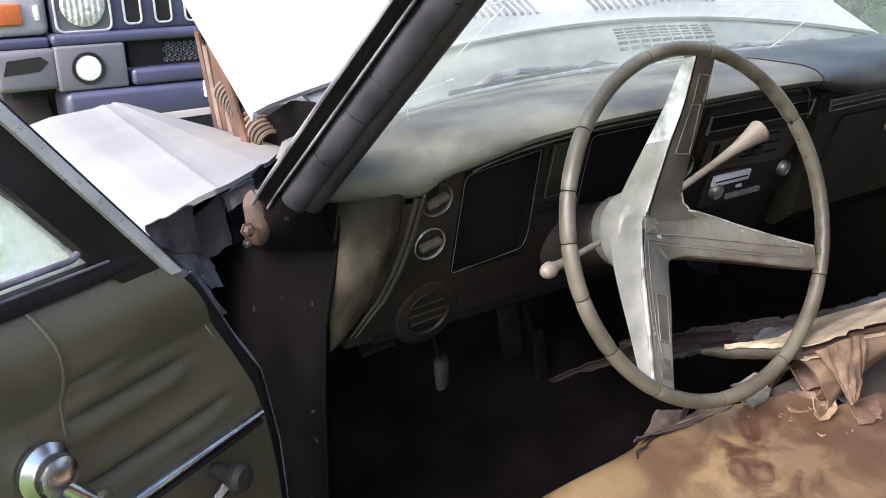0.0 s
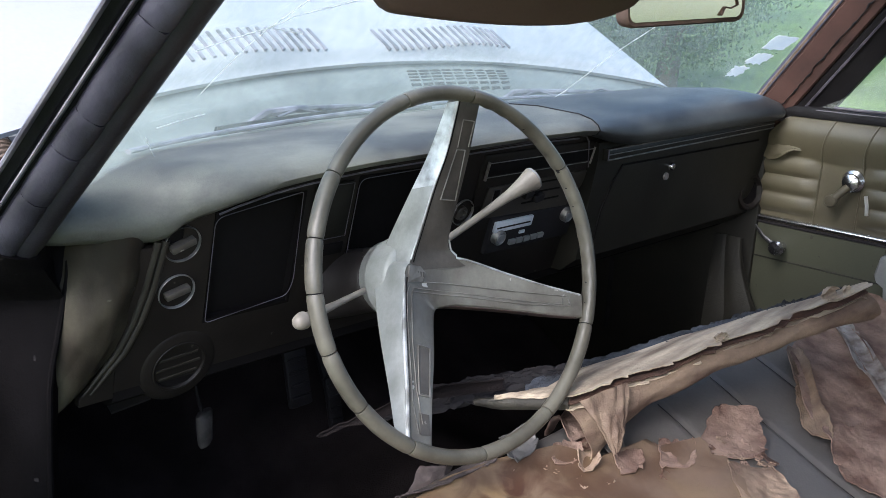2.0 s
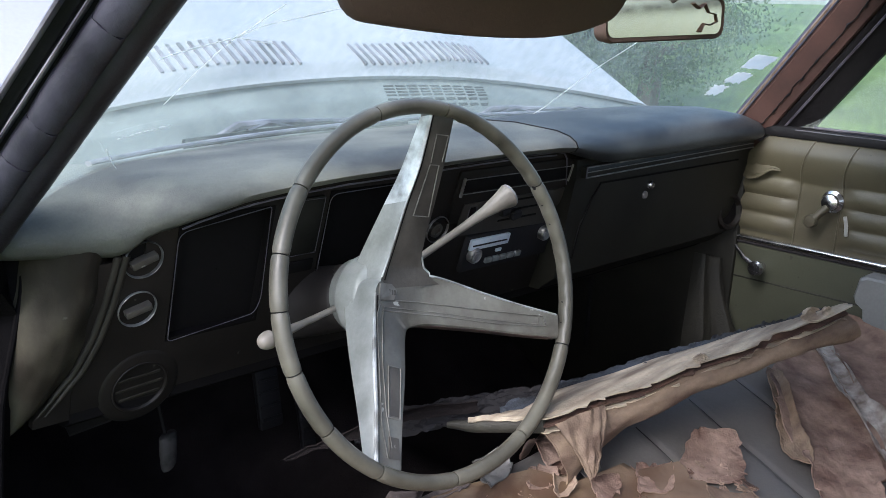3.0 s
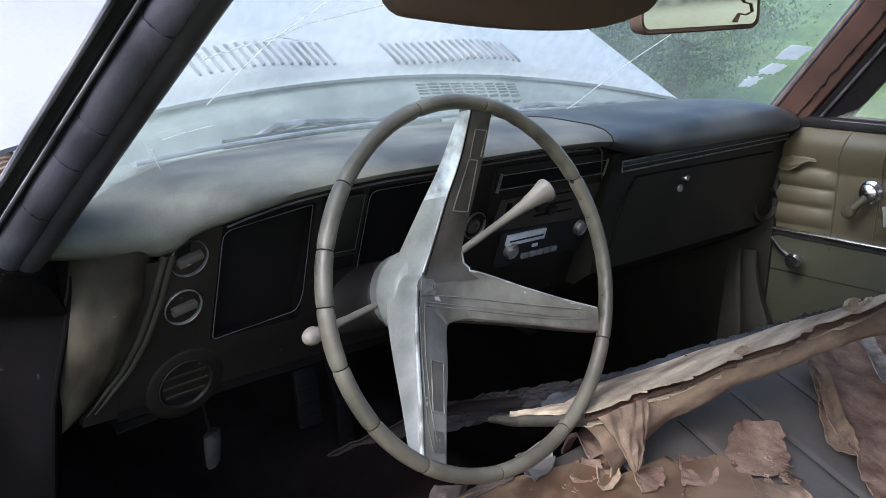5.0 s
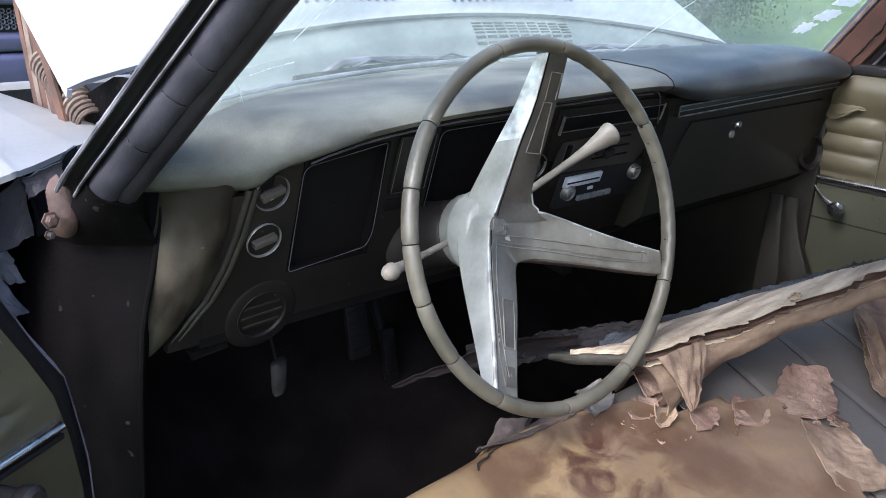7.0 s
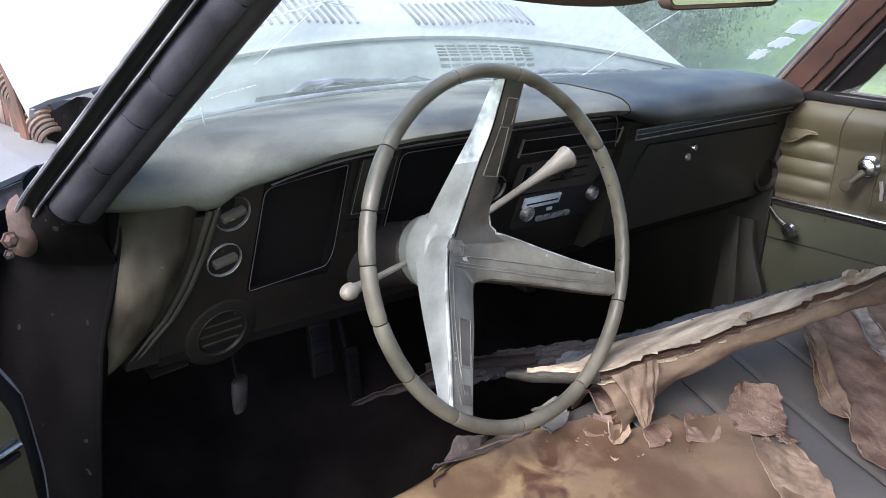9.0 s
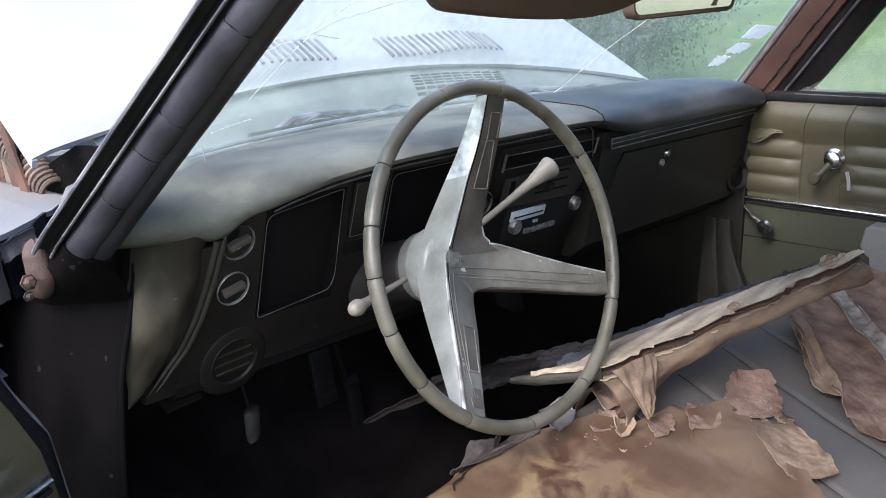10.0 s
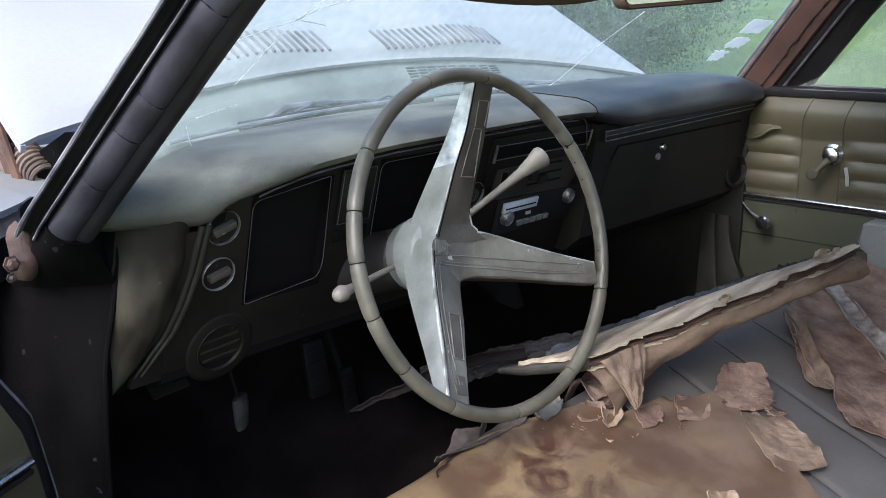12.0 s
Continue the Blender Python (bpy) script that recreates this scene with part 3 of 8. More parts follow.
def car_body():
    t = thing("derelict_car", (0, 0.4, 0.0), "stripped shell of a derelict white two-door car", "car")
    # roof
    bm = bmesh.new()
    def roof(u, v):
        x, y = -0.66 + 1.32 * u, -0.14 - 1.75 * v
        return x, y, 1.38 - 0.035 * (2 * u - 1) ** 2 - 0.045 * (2 * v - 1) ** 2
    sheet(bm, roof, 10, 12, -0.03)
    part("roof", bm, "paint_white", t)
    bm = bmesh.new()
    sheet(bm, lambda u, v: (roof(u, v)[0] * 0.97, roof(u, v)[1], roof(u, v)[2] - 0.02), 10, 12, 0.006)
    part("headliner", bm, "headliner", t, "beige cloth headliner")
    # windshield header
    bm = bmesh.new()
    box(bm, (-0.62, -0.19, 1.27), (0.62, -0.11, 1.325), 0.01)
    part("header", bm, "pillar", t)
    # floor, firewall, sills, rear wall
    bm = bmesh.new()
    def floor_z(x, y):
        hump = 0.13 * math.exp(-((x / 0.16) ** 2))
        toe = 0.55 * max(0.0, y - 0.45)
        return 0.27 + hump + toe
    sheet(bm, lambda u, v: (-0.74 + 1.48 * u, -1.9 + 2.75 * v, floor_z(-0.74 + 1.48 * u, -1.9 + 2.75 * v)), 24, 16, 0.03)
    part("floor_pan", bm, "carpet", t, "dark carpeted floor pan")
    bm = bmesh.new()
    box(bm, (-0.58, 0.82, 0.3), (0.58, 0.86, 0.93))
    part("firewall", bm, "black", t)
    for side in (-1, 1):
        bm = bmesh.new()
        box(bm, (side * 0.77 - 0.05, -1.1, 0.16), (side * 0.77 + 0.05, 0.3, 0.3), 0.015)
        part("sill", bm, "pillar", t)
        # hinge post and kick side
        bm = bmesh.new()
        rings = []
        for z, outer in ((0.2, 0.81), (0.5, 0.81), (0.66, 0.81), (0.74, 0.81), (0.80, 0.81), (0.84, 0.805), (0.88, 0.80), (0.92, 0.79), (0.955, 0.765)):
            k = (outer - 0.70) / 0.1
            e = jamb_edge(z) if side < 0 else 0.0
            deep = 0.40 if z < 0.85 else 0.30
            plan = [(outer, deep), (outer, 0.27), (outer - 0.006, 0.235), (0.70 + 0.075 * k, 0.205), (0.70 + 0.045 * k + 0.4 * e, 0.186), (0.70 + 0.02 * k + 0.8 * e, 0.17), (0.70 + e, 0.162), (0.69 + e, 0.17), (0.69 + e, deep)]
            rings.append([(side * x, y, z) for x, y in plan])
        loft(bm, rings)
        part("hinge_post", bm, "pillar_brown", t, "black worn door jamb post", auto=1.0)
        bm = bmesh.new()
        tube(bm, [(side * (0.702 + (jamb_edge(z) if side < 0 else 0.0) + 0.0015 * nz(z, side, 0, 9)), 0.160, z) for z in [0.3 + 0.022 * k for k in range(31)]], 0.0032, 8)
        part("jamb_lip", bm, "pillar_brown", t, "worn edge lip of the door jamb")
        bm = bmesh.new()
        x0, x1 = sorted((side * 0.70, side * 0.725))
        box(bm, (x0, 0.39, 0.2), (x1, 0.85, 0.90), 0.008)
        part("cowl_side", bm, "pillar", t)
        # rear quarter behind the door
        bm = bmesh.new()
        x0, x1 = sorted((side * 0.70, side * 0.84))
        box(bm, (x0, -1.95, 0.2), (x1, -1.12, 1.0), 0.03)
        part("rear_quarter", bm, "paint_white", t)
        bm = bmesh.new()
        tube(bm, [(side * 0.74, -1.25, 0.99), (side * 0.64, -1.45, 1.31)], 0.05, 10)
        part("rear_pillar", bm, "paint_white", t)
    bm = bmesh.new()
    box(bm, (-0.75, -2.0, 0.25), (0.75, -1.92, 1.02), 0.02)
    part("rear_bulkhead", bm, "black", t)
    bm = bmesh.new()
    box(bm, (0.668, 0.10, 0.3), (0.70, 0.85, 1.03), 0.006)
    part("kick_panel", bm, "olive_dark", t)
    # cowl below the glass
    bm = bmesh.new()
    def cowl(u, v):
        x = -0.628 + 1.288 * u
        c = max(0.0, 1 - (x / 0.72) ** 2)
        s = 0.115 * max(0.0, 1 - ((x - 0.02) / 0.66) ** 2)
        a = Vector((x, 0.265 + 0.09 * c, 1.0 + 0.012 * c))
        b = Vector((x, 0.36 + s * 0.866, 1.024 + s * 0.5))
        p = a.lerp(b, min(1.0, v / 0.93)) + Vector((0, 0.09, 0.045)) * max(0.0, (v - 0.93) / 0.07)
        return p.x, p.y, p.z + 0.008 * math.sin(v * math.pi * 3) * (v < 0.67) - 0.012 * math.sin(min(1.0, v / 0.6) * math.pi)
    sheet(bm, cowl, 40, 24, 0.008)
    # greyer than the hood: dust, and the cowl's shade put into the colour
    part("cowl_panel", bm, "cowl_paint", t, "dusty grey-white cowl panel with its shade in the colour")
    for side in (-1, 1):
        bm = bmesh.new()
        outline = ((0.27, 0.93), (0.27, 1.03), (0.33, 1.036), (0.384, 1.032), (0.493, 0.992), (0.53, 0.965), (0.50, 0.93))
        loft(bm, [[(side * 0.648 + dx - (0.03 if side > 0 else 0.0), y, z) for y, z in outline] for dx in (-0.004, 0.004)])
        part("cowl_end_plate", bm, "pillar_brown", t, "black cowl end plate", smooth=False)
    for i in range(9):
        for j in range(6):
            x, v = -0.012 + 0.0275 * i + 0.003 * j, 0.56 + 0.06 * j
            u = (x + 0.628) / 1.288
            p = Vector(cowl(u, v))
            bm = bmesh.new()
            n = Vector((0, -0.5, 0.86))
            w = Vector((0.022, 0, 0))
            d = Vector(cowl(u, v + 0.026)) - p
            loft(bm, [[p - n * 0.003, p + w - n * 0.003, p + w + d - n * 0.003, p + d - n * 0.003], [p + n * 0.0012, p + w + n * 0.0012, p + w + d + n * 0.0012, p + d + n * 0.0012]])
            part("vent_slot", bm, "black", t, smooth=False)
    return t


def a_pillar(side):
    fi, hi, fo, ho = pillar_line(side)
    t = thing("windshield_pillar", fo, "worn black windshield pillar with chrome gutter and cracked rubber" if side < 0 else "red-brown trimmed windshield pillar with black rubber edge", "pillar")
    k0, k1 = -0.05, 1.62
    if side < 0:
        d = Vector((0.295, -0.977, 1.0)).normalized()
        face = Vector((-0.30, -0.70, 0.14)).normalized()
        s = d.cross(face).normalized()
        s = s if s.x > 0 else -s
        q = s.cross(d).normalized()
        q = q if q.dot(face) > 0 else -q
        def axis(z):
            return Vector((-0.782 + 0.295 * (z - 1.05), 0.086 - 0.977 * (z - 1.05), z))
        LOW, HIGH = 0.945, 1.36
        def run(name, outline, material, label="", z0=LOW, z1=HIGH, n=24, rough=0.0, auto=0.6):
            """A moulding along the pillar; the outline gives distances across it and towards the driver."""
            bm = bmesh.new()
            rings = []
            for i in range(n + 1):
                z = z0 + (z1 - z0) * i / n
                # the pillar curves back a little into the post at its foot
                bend = max(0.0, (1.0 - z) / 0.04) ** 2
                p = axis(z) + q * (-0.014 * bend) + s * (0.003 * bend)
                rings.append([p + s * (a + rough * nz(z * 60, k * 3.1, 0, 1)) + q * (b + rough * nz(z * 45, k * 2.3, 5, 1)) for k, (a, b) in enumerate(outline)])
            loft(bm, rings)
            return part(name, bm, material, t, label, auto=auto)
        run("gutter", [(0.000, -0.006), (0.000, 0.007), (0.001, 0.009), (0.003, 0.009), (0.004, 0.007), (0.004, -0.006)], "gutter_bright", "thin weathered metal gutter edge", z0=0.965)
        run("outer_channel", [(0.0035, -0.016), (0.0035, -0.005), (0.008, -0.008), (0.012, -0.008), (0.0165, -0.003), (0.0165, -0.016)], "rubber", rough=0.0003)
        run("channel_lip", [(0.0163, -0.004), (0.0163, 0.0045), (0.0175, 0.006), (0.0188, 0.005), (0.0195, -0.004)], "gutter_bright", "thin bright channel lip", z0=0.97)
        run("pillar_core", [(0.002, -0.045), (0.004, -0.014), (0.02, -0.014), (0.050, -0.016), (0.058, -0.045), (0.03, -0.06)], "pillar")
        run("seal_bed", [(0.0195, -0.014), (0.0195, -0.004), (0.023, -0.002), (0.03, -0.004), (0.03, -0.014)], "rubber", "black seal bed")
        # rubber seal in cracked lengths
        cuts = [0.945, 1.043, 1.089, 1.121, 1.196, 1.262, HIGH]
        for z0, z1 in zip(cuts, cuts[1:]):
            bm = bmesh.new()
            n = max(6, int((z1 - z0) / 0.004))
            rings = []
            for i in range(n + 1):
                k = i / n
                z = z0 + 0.0003 + (z1 - z0 - 0.0006) * k
                r = 0.0128 - 0.0006 * (i in (0, n)) + 0.0007 * nz(z * 30, 0, 3) + 0.0003 * nz(z * 140, 2, 3)
                bend = max(0.0, (1.0 - z) / 0.04) ** 2
                c = axis(z) + s * (0.0365 + 0.003 * bend + 0.0006 * nz(z * 22, 7, 0)) + q * (-0.002 - 0.014 * bend)
                ring = []
                for h in range(20):
                    a = h * math.tau / 20
                    jag = (0.0022 * nz(h * 0.7, z0 * 50, i > n / 2, 1)) if i in (0, n) else 0.0
                    ring.append(c + s * r * math.cos(a) * 1.1 + q * r * 0.75 * math.sin(a) + d * jag)
                rings.append(ring)
            loft(bm, rings)
            part("rubber_seal", bm, "seal", t, "cracked black rubber seal", auto=1.2)
        run("inner_trim", [(0.047, 0.000), (0.055, -0.001), (0.0615, -0.005), (0.0652, -0.012), (0.066, -0.03), (0.058, -0.045), (0.044, -0.02)], "pillar_trim", "black inner pillar trim", rough=0.0005, auto=1.0)
        # black fairing where the pillar runs down into the door post
        top = [axis(0.99) + s * a + q * b for a, b in ((0.018, -0.03), (0.019, 0.001), (0.030, 0.009), (0.044, 0.008), (0.056, 0.001), (0.067, -0.010), (0.066, -0.035))]
        def post(z, off):
            outer = lerp([(0.80, 0.81), (0.84, 0.805), (0.88, 0.80), (0.92, 0.79)], z)
            k, e = (outer - 0.70) / 0.1, jamb_edge(z)
            plan = ((outer - 0.004, 0.30), (outer - 0.006, 0.235), (0.70 + 0.075 * k, 0.205), (0.70 + 0.045 * k + 0.4 * e, 0.186), (0.70 + 0.02 * k + 0.8 * e, 0.17), (0.70 + e, 0.162), (0.69 + e, 0.20))
            return [Vector((-x, y - off, z)) for x, y in plan]
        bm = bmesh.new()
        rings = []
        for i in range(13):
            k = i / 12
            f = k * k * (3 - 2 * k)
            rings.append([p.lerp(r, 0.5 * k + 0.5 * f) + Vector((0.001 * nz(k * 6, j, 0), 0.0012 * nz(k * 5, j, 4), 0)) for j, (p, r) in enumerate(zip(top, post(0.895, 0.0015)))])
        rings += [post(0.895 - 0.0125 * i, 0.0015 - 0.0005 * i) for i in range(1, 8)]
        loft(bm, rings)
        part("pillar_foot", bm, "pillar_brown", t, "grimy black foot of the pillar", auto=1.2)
        # bracket and bolt bared at the foot
        foot = Vector((-0.788, 0.186, 0.938))
        bm = bmesh.new()
        def plate(u, v):
            w = 0.0115 * min(1.0, 2.2 * (1 - v) ** 0.5)
            return foot + Vector((w * (2 * u - 1), -0.010 + 0.012 * (2 * u - 1) ** 2 + 0.010 * v * v + 0.010 * max(0.0, 0.4 - v) ** 1.5 * 6, -0.022 + 0.052 * v + 0.002 * nz(u, v, 0, 3)))
        sheet(bm, plate, 14, 14, -0.005)
        part("hinge_bracket", bm, "bracket_rust", t, "rust-brown bare bracket", auto=1.2)
        for dx, dz, r in ((-0.020, -0.002, 0.0085), (-0.022, -0.016, 0.005)):
            bm = bmesh.new()
            disc(bm, foot + Vector((dx, -0.012, dz)), (0.1, -1, 0.1), [(0, 0.003), (0, r), (0.002, r), (0.002, r * 0.7), (0.006, r * 0.7), (0.0075, r * 0.45), (0.0075, 0.001)], 6)
            part("bolt", bm, "bracket_rust", t, "rusty hexagonal bolt", smooth=False)
    else:
        base, head = beyond(fi, hi, k0), beyond(fi, hi, k1)
        base = base - (head - base) * 0.15
        d = (head - base).normalized()
        across = Vector((0.30, -0.95, 0.0))
        across = (across - d * across.dot(d)).normalized()
        face = d.cross(across).normalized()
        if face.x > 0:
            face = -face
        def band(name, c, width, lift, depth, material, label=""):
            """A bar beside the glass edge: c metres away from it, its face turned to the cabin."""
            bm = bmesh.new()
            rings = []
            for p in (base, base.lerp(head, 0.5), head):
                p = p + across * c + face * lift
                rings.append([p + across * x * width / 2 + face * y * depth / 2 for x, y in ((-1, 0.4), (-0.85, 1), (0.85, 1), (1, 0.4), (1, -1), (-1, -1))])
            loft(bm, rings)
            return part(name, bm, material, t, label)
        band("trim_edge", -0.001, 0.004, 0.003, 0.014, "backing_tan")
        band("trim_panel", 0.036, 0.062, 0.0, 0.014, "rust_trim", "faded red-brown trim panel")
        band("rubber_seal", 0.098, 0.064, -0.006, 0.02, "rubber", "black rubber door seal")
        band("seal_line", 0.082, 0.004, 0.006, 0.006, "ridge")
        band("pillar_core", 0.045, 0.09, -0.03, 0.03, "pillar")
        n = 70
        bm = bmesh.new()
        rnd = random.Random(3)
        pts = [base.lerp(head, i / n) + across * (0.044 + rnd.uniform(-0.002, 0.002)) + face * (0.008 + 0.002 * (i % 3 == 0)) for i in range(n + 1)]
        tube(bm, pts, [0.0010 if i % 5 else 0.0024 for i in range(n + 1)], 6)
        part("trim_lacing", bm, "rubber", t, "cracked black lacing seam")


def glass_point(u, v):
    """u from the driver's side to the other, v from the cowl up; the sheet bows forward in the middle."""
    fi, hi, _, _ = pillar_line(-1)
    a, b = beyond(fi, hi, 0.12), beyond(fi, hi, 1.5)
    p = a.lerp(b, v)
    w = abs(p.x) + 0.008
    x = -w + 2 * w * u
    c = max(0.0, 1 - (2 * u - 1) ** 2)
    if u < 0:
        return x, p.y + 0.012 + 1.3 * u, p.z + 0.004
    return x, p.y + (0.13 - 0.02 * v) * c ** 0.8 + 0.012, p.z + 0.012 * c + 0.004


def windshield():
    t = thing("windshield", (0, 0.33, 1.0), "cracked dusty green-tinted windshield", "windshield")
    bm = bmesh.new()
    sheet(bm, lambda u, v: glass_point(-0.055 + 1.055 * u, v), 32, 12, 0.0045)
    pane = part("pane", bm, "glass", t)
    pane.visible_shadow = False
    def on_glass(u, v, off=-0.004):
        x, y, z = glass_point(u, v)
        return Vector((x, y + off, z + off * 0.6))
    def crack(points, r, seed):
        rnd = random.Random(seed)
        bm = bmesh.new()
        pts = []
        for (u0, v0), (u1, v1) in zip(points, points[1:]):
            for i in range(10):
                k = i / 10
                pts.append(on_glass(u0 + (u1 - u0) * k + rnd.uniform(-1, 1) * 0.0005, v0 + (v1 - v0) * k + rnd.uniform(-1, 1) * 0.0009))
        tube(bm, pts, [r * rnd.uniform(0.2, 0.65) for _ in pts], 5)
        part("crack", bm, "crack", t, "white hairline crack in the glass")
    CRACKS = [([(0.091, 0.535), (0.05, 0.505), (0.018, 0.479)], 0.0014), ([(0.091, 0.535), (0.115, 0.57), (0.16, 0.60), (0.24, 0.66)], 0.0014), ([(0.091, 0.535), (0.105, 0.577), (0.125, 0.64)], 0.0012),
              ([(0.091, 0.535), (0.142, 0.507)], 0.0013), ([(0.082, 0.5), (0.068, 0.415), (0.055, 0.323)], 0.0009), ([(0.085, 0.51), (0.091, 0.545)], 0.0012), ([(0.078, 0.253), (0.05, 0.245), (0.027, 0.235)], 0.0012), ([(0.055, 0.1), (0.02, 0.22)], 0.001),
              ([(0.60, 0.06), (0.639, 0.183), (0.676, 0.38), (0.726, 0.563)], 0.0014), ([(0.62, 0.06), (0.66, 0.14)], 0.0011)]
    for i, (pts, r) in enumerate(CRACKS):
        crack(pts, r, i)
    bm = bmesh.new()
    tube(bm, [on_glass(0.03 + 0.94 * k / 40, 0.115, 0.012) for k in range(41)], 0.0048, 8, squash=0.6)
    part("lower_moulding", bm, "gutter_grey", t, "dull moulding under the glass")
    # remains of stickers in the far lower corner
    for i, (u, v, w, h) in enumerate(((0.935, 0.31, 0.036, 0.085), (0.955, 0.39, 0.044, 0.09), (0.968, 0.485, 0.048, 0.10))):
        bm = bmesh.new()
        rnd = random.Random(40 + i)
        ring = []
        for k in range(26):
            a = k / 26 * math.tau
            rr = 1.0 - (0.36 if i < 2 else 0.16) * rnd.random()
            ca, sa = max(-0.85, min(0.85, math.cos(a) * 1.1)), max(-0.85, min(0.85, math.sin(a) * 1.1))
            ring.append(on_glass(u + w * 0.5 * rr * (ca + 0.25 * sa), v + h * 0.5 * rr * sa, -0.0065))
        loft(bm, [ring, [p + Vector((0, 0.0012, 0.0006)) for p in ring]])
        part("sticker", bm, "sticker", t, "peeling bleached paper sticker", smooth=False)


def wipers():
    for x0, x1 in ((-0.40, -0.06), (0.14, 0.46)):
        t = thing("windshield_wiper", (x0, 0.33, 1.01), "bare metal windshield wiper lying on the cowl", "wiper", "wipers")
        def y(x):
            return 0.245 + 0.115 * max(0.0, 1 - (x / 0.68) ** 2)
        bm = bmesh.new()
        tube(bm, [(x0, y(x0) + 0.005, 1.024), (x0 + 0.03, y(x0) - 0.004, 1.043), (x0 + 0.08, y(x0 + 0.08) - 0.006, 1.044), (x0 + 0.2, y(x0 + 0.2) - 0.006, 1.040), (x1, y(x1) - 0.008, 1.034)], [0.006, 0.0065, 0.0055, 0.004, 0.003], 8)
        part("arm", bm, "gutter_grey", t)
        bm = bmesh.new()
        disc(bm, (x0, y(x0) + 0.006, 1.004), (0, 0, 1), [(0, 0.001), (0, 0.02), (0.012, 0.018), (0.024, 0.010), (0.027, 0.001)], 16)
        part("pivot", bm, "grey_trim", t)
        bm = bmesh.new()
        tube(bm, [(x, y(x) - 0.014, 1.030 + 0.003 * math.sin(9 * (x - x0))) for x in [x0 - 0.06 + (x1 - x0 + 0.08) * k / 12 for k in range(13)]], 0.0042, 6, squash=1.6)
        part("blade", bm, "rubber", t)
        for k in (0.25, 0.75):
            bm = bmesh.new()
            x = x0 + (x1 - x0) * k
            tube(bm, [(x - 0.04, y(x - 0.04) - 0.013, 1.037), (x, y(x) - 0.010, 1.045), (x + 0.04, y(x + 0.04) - 0.013, 1.037)], 0.0025, 6)
            part("yoke", bm, "gutter_grey", t)


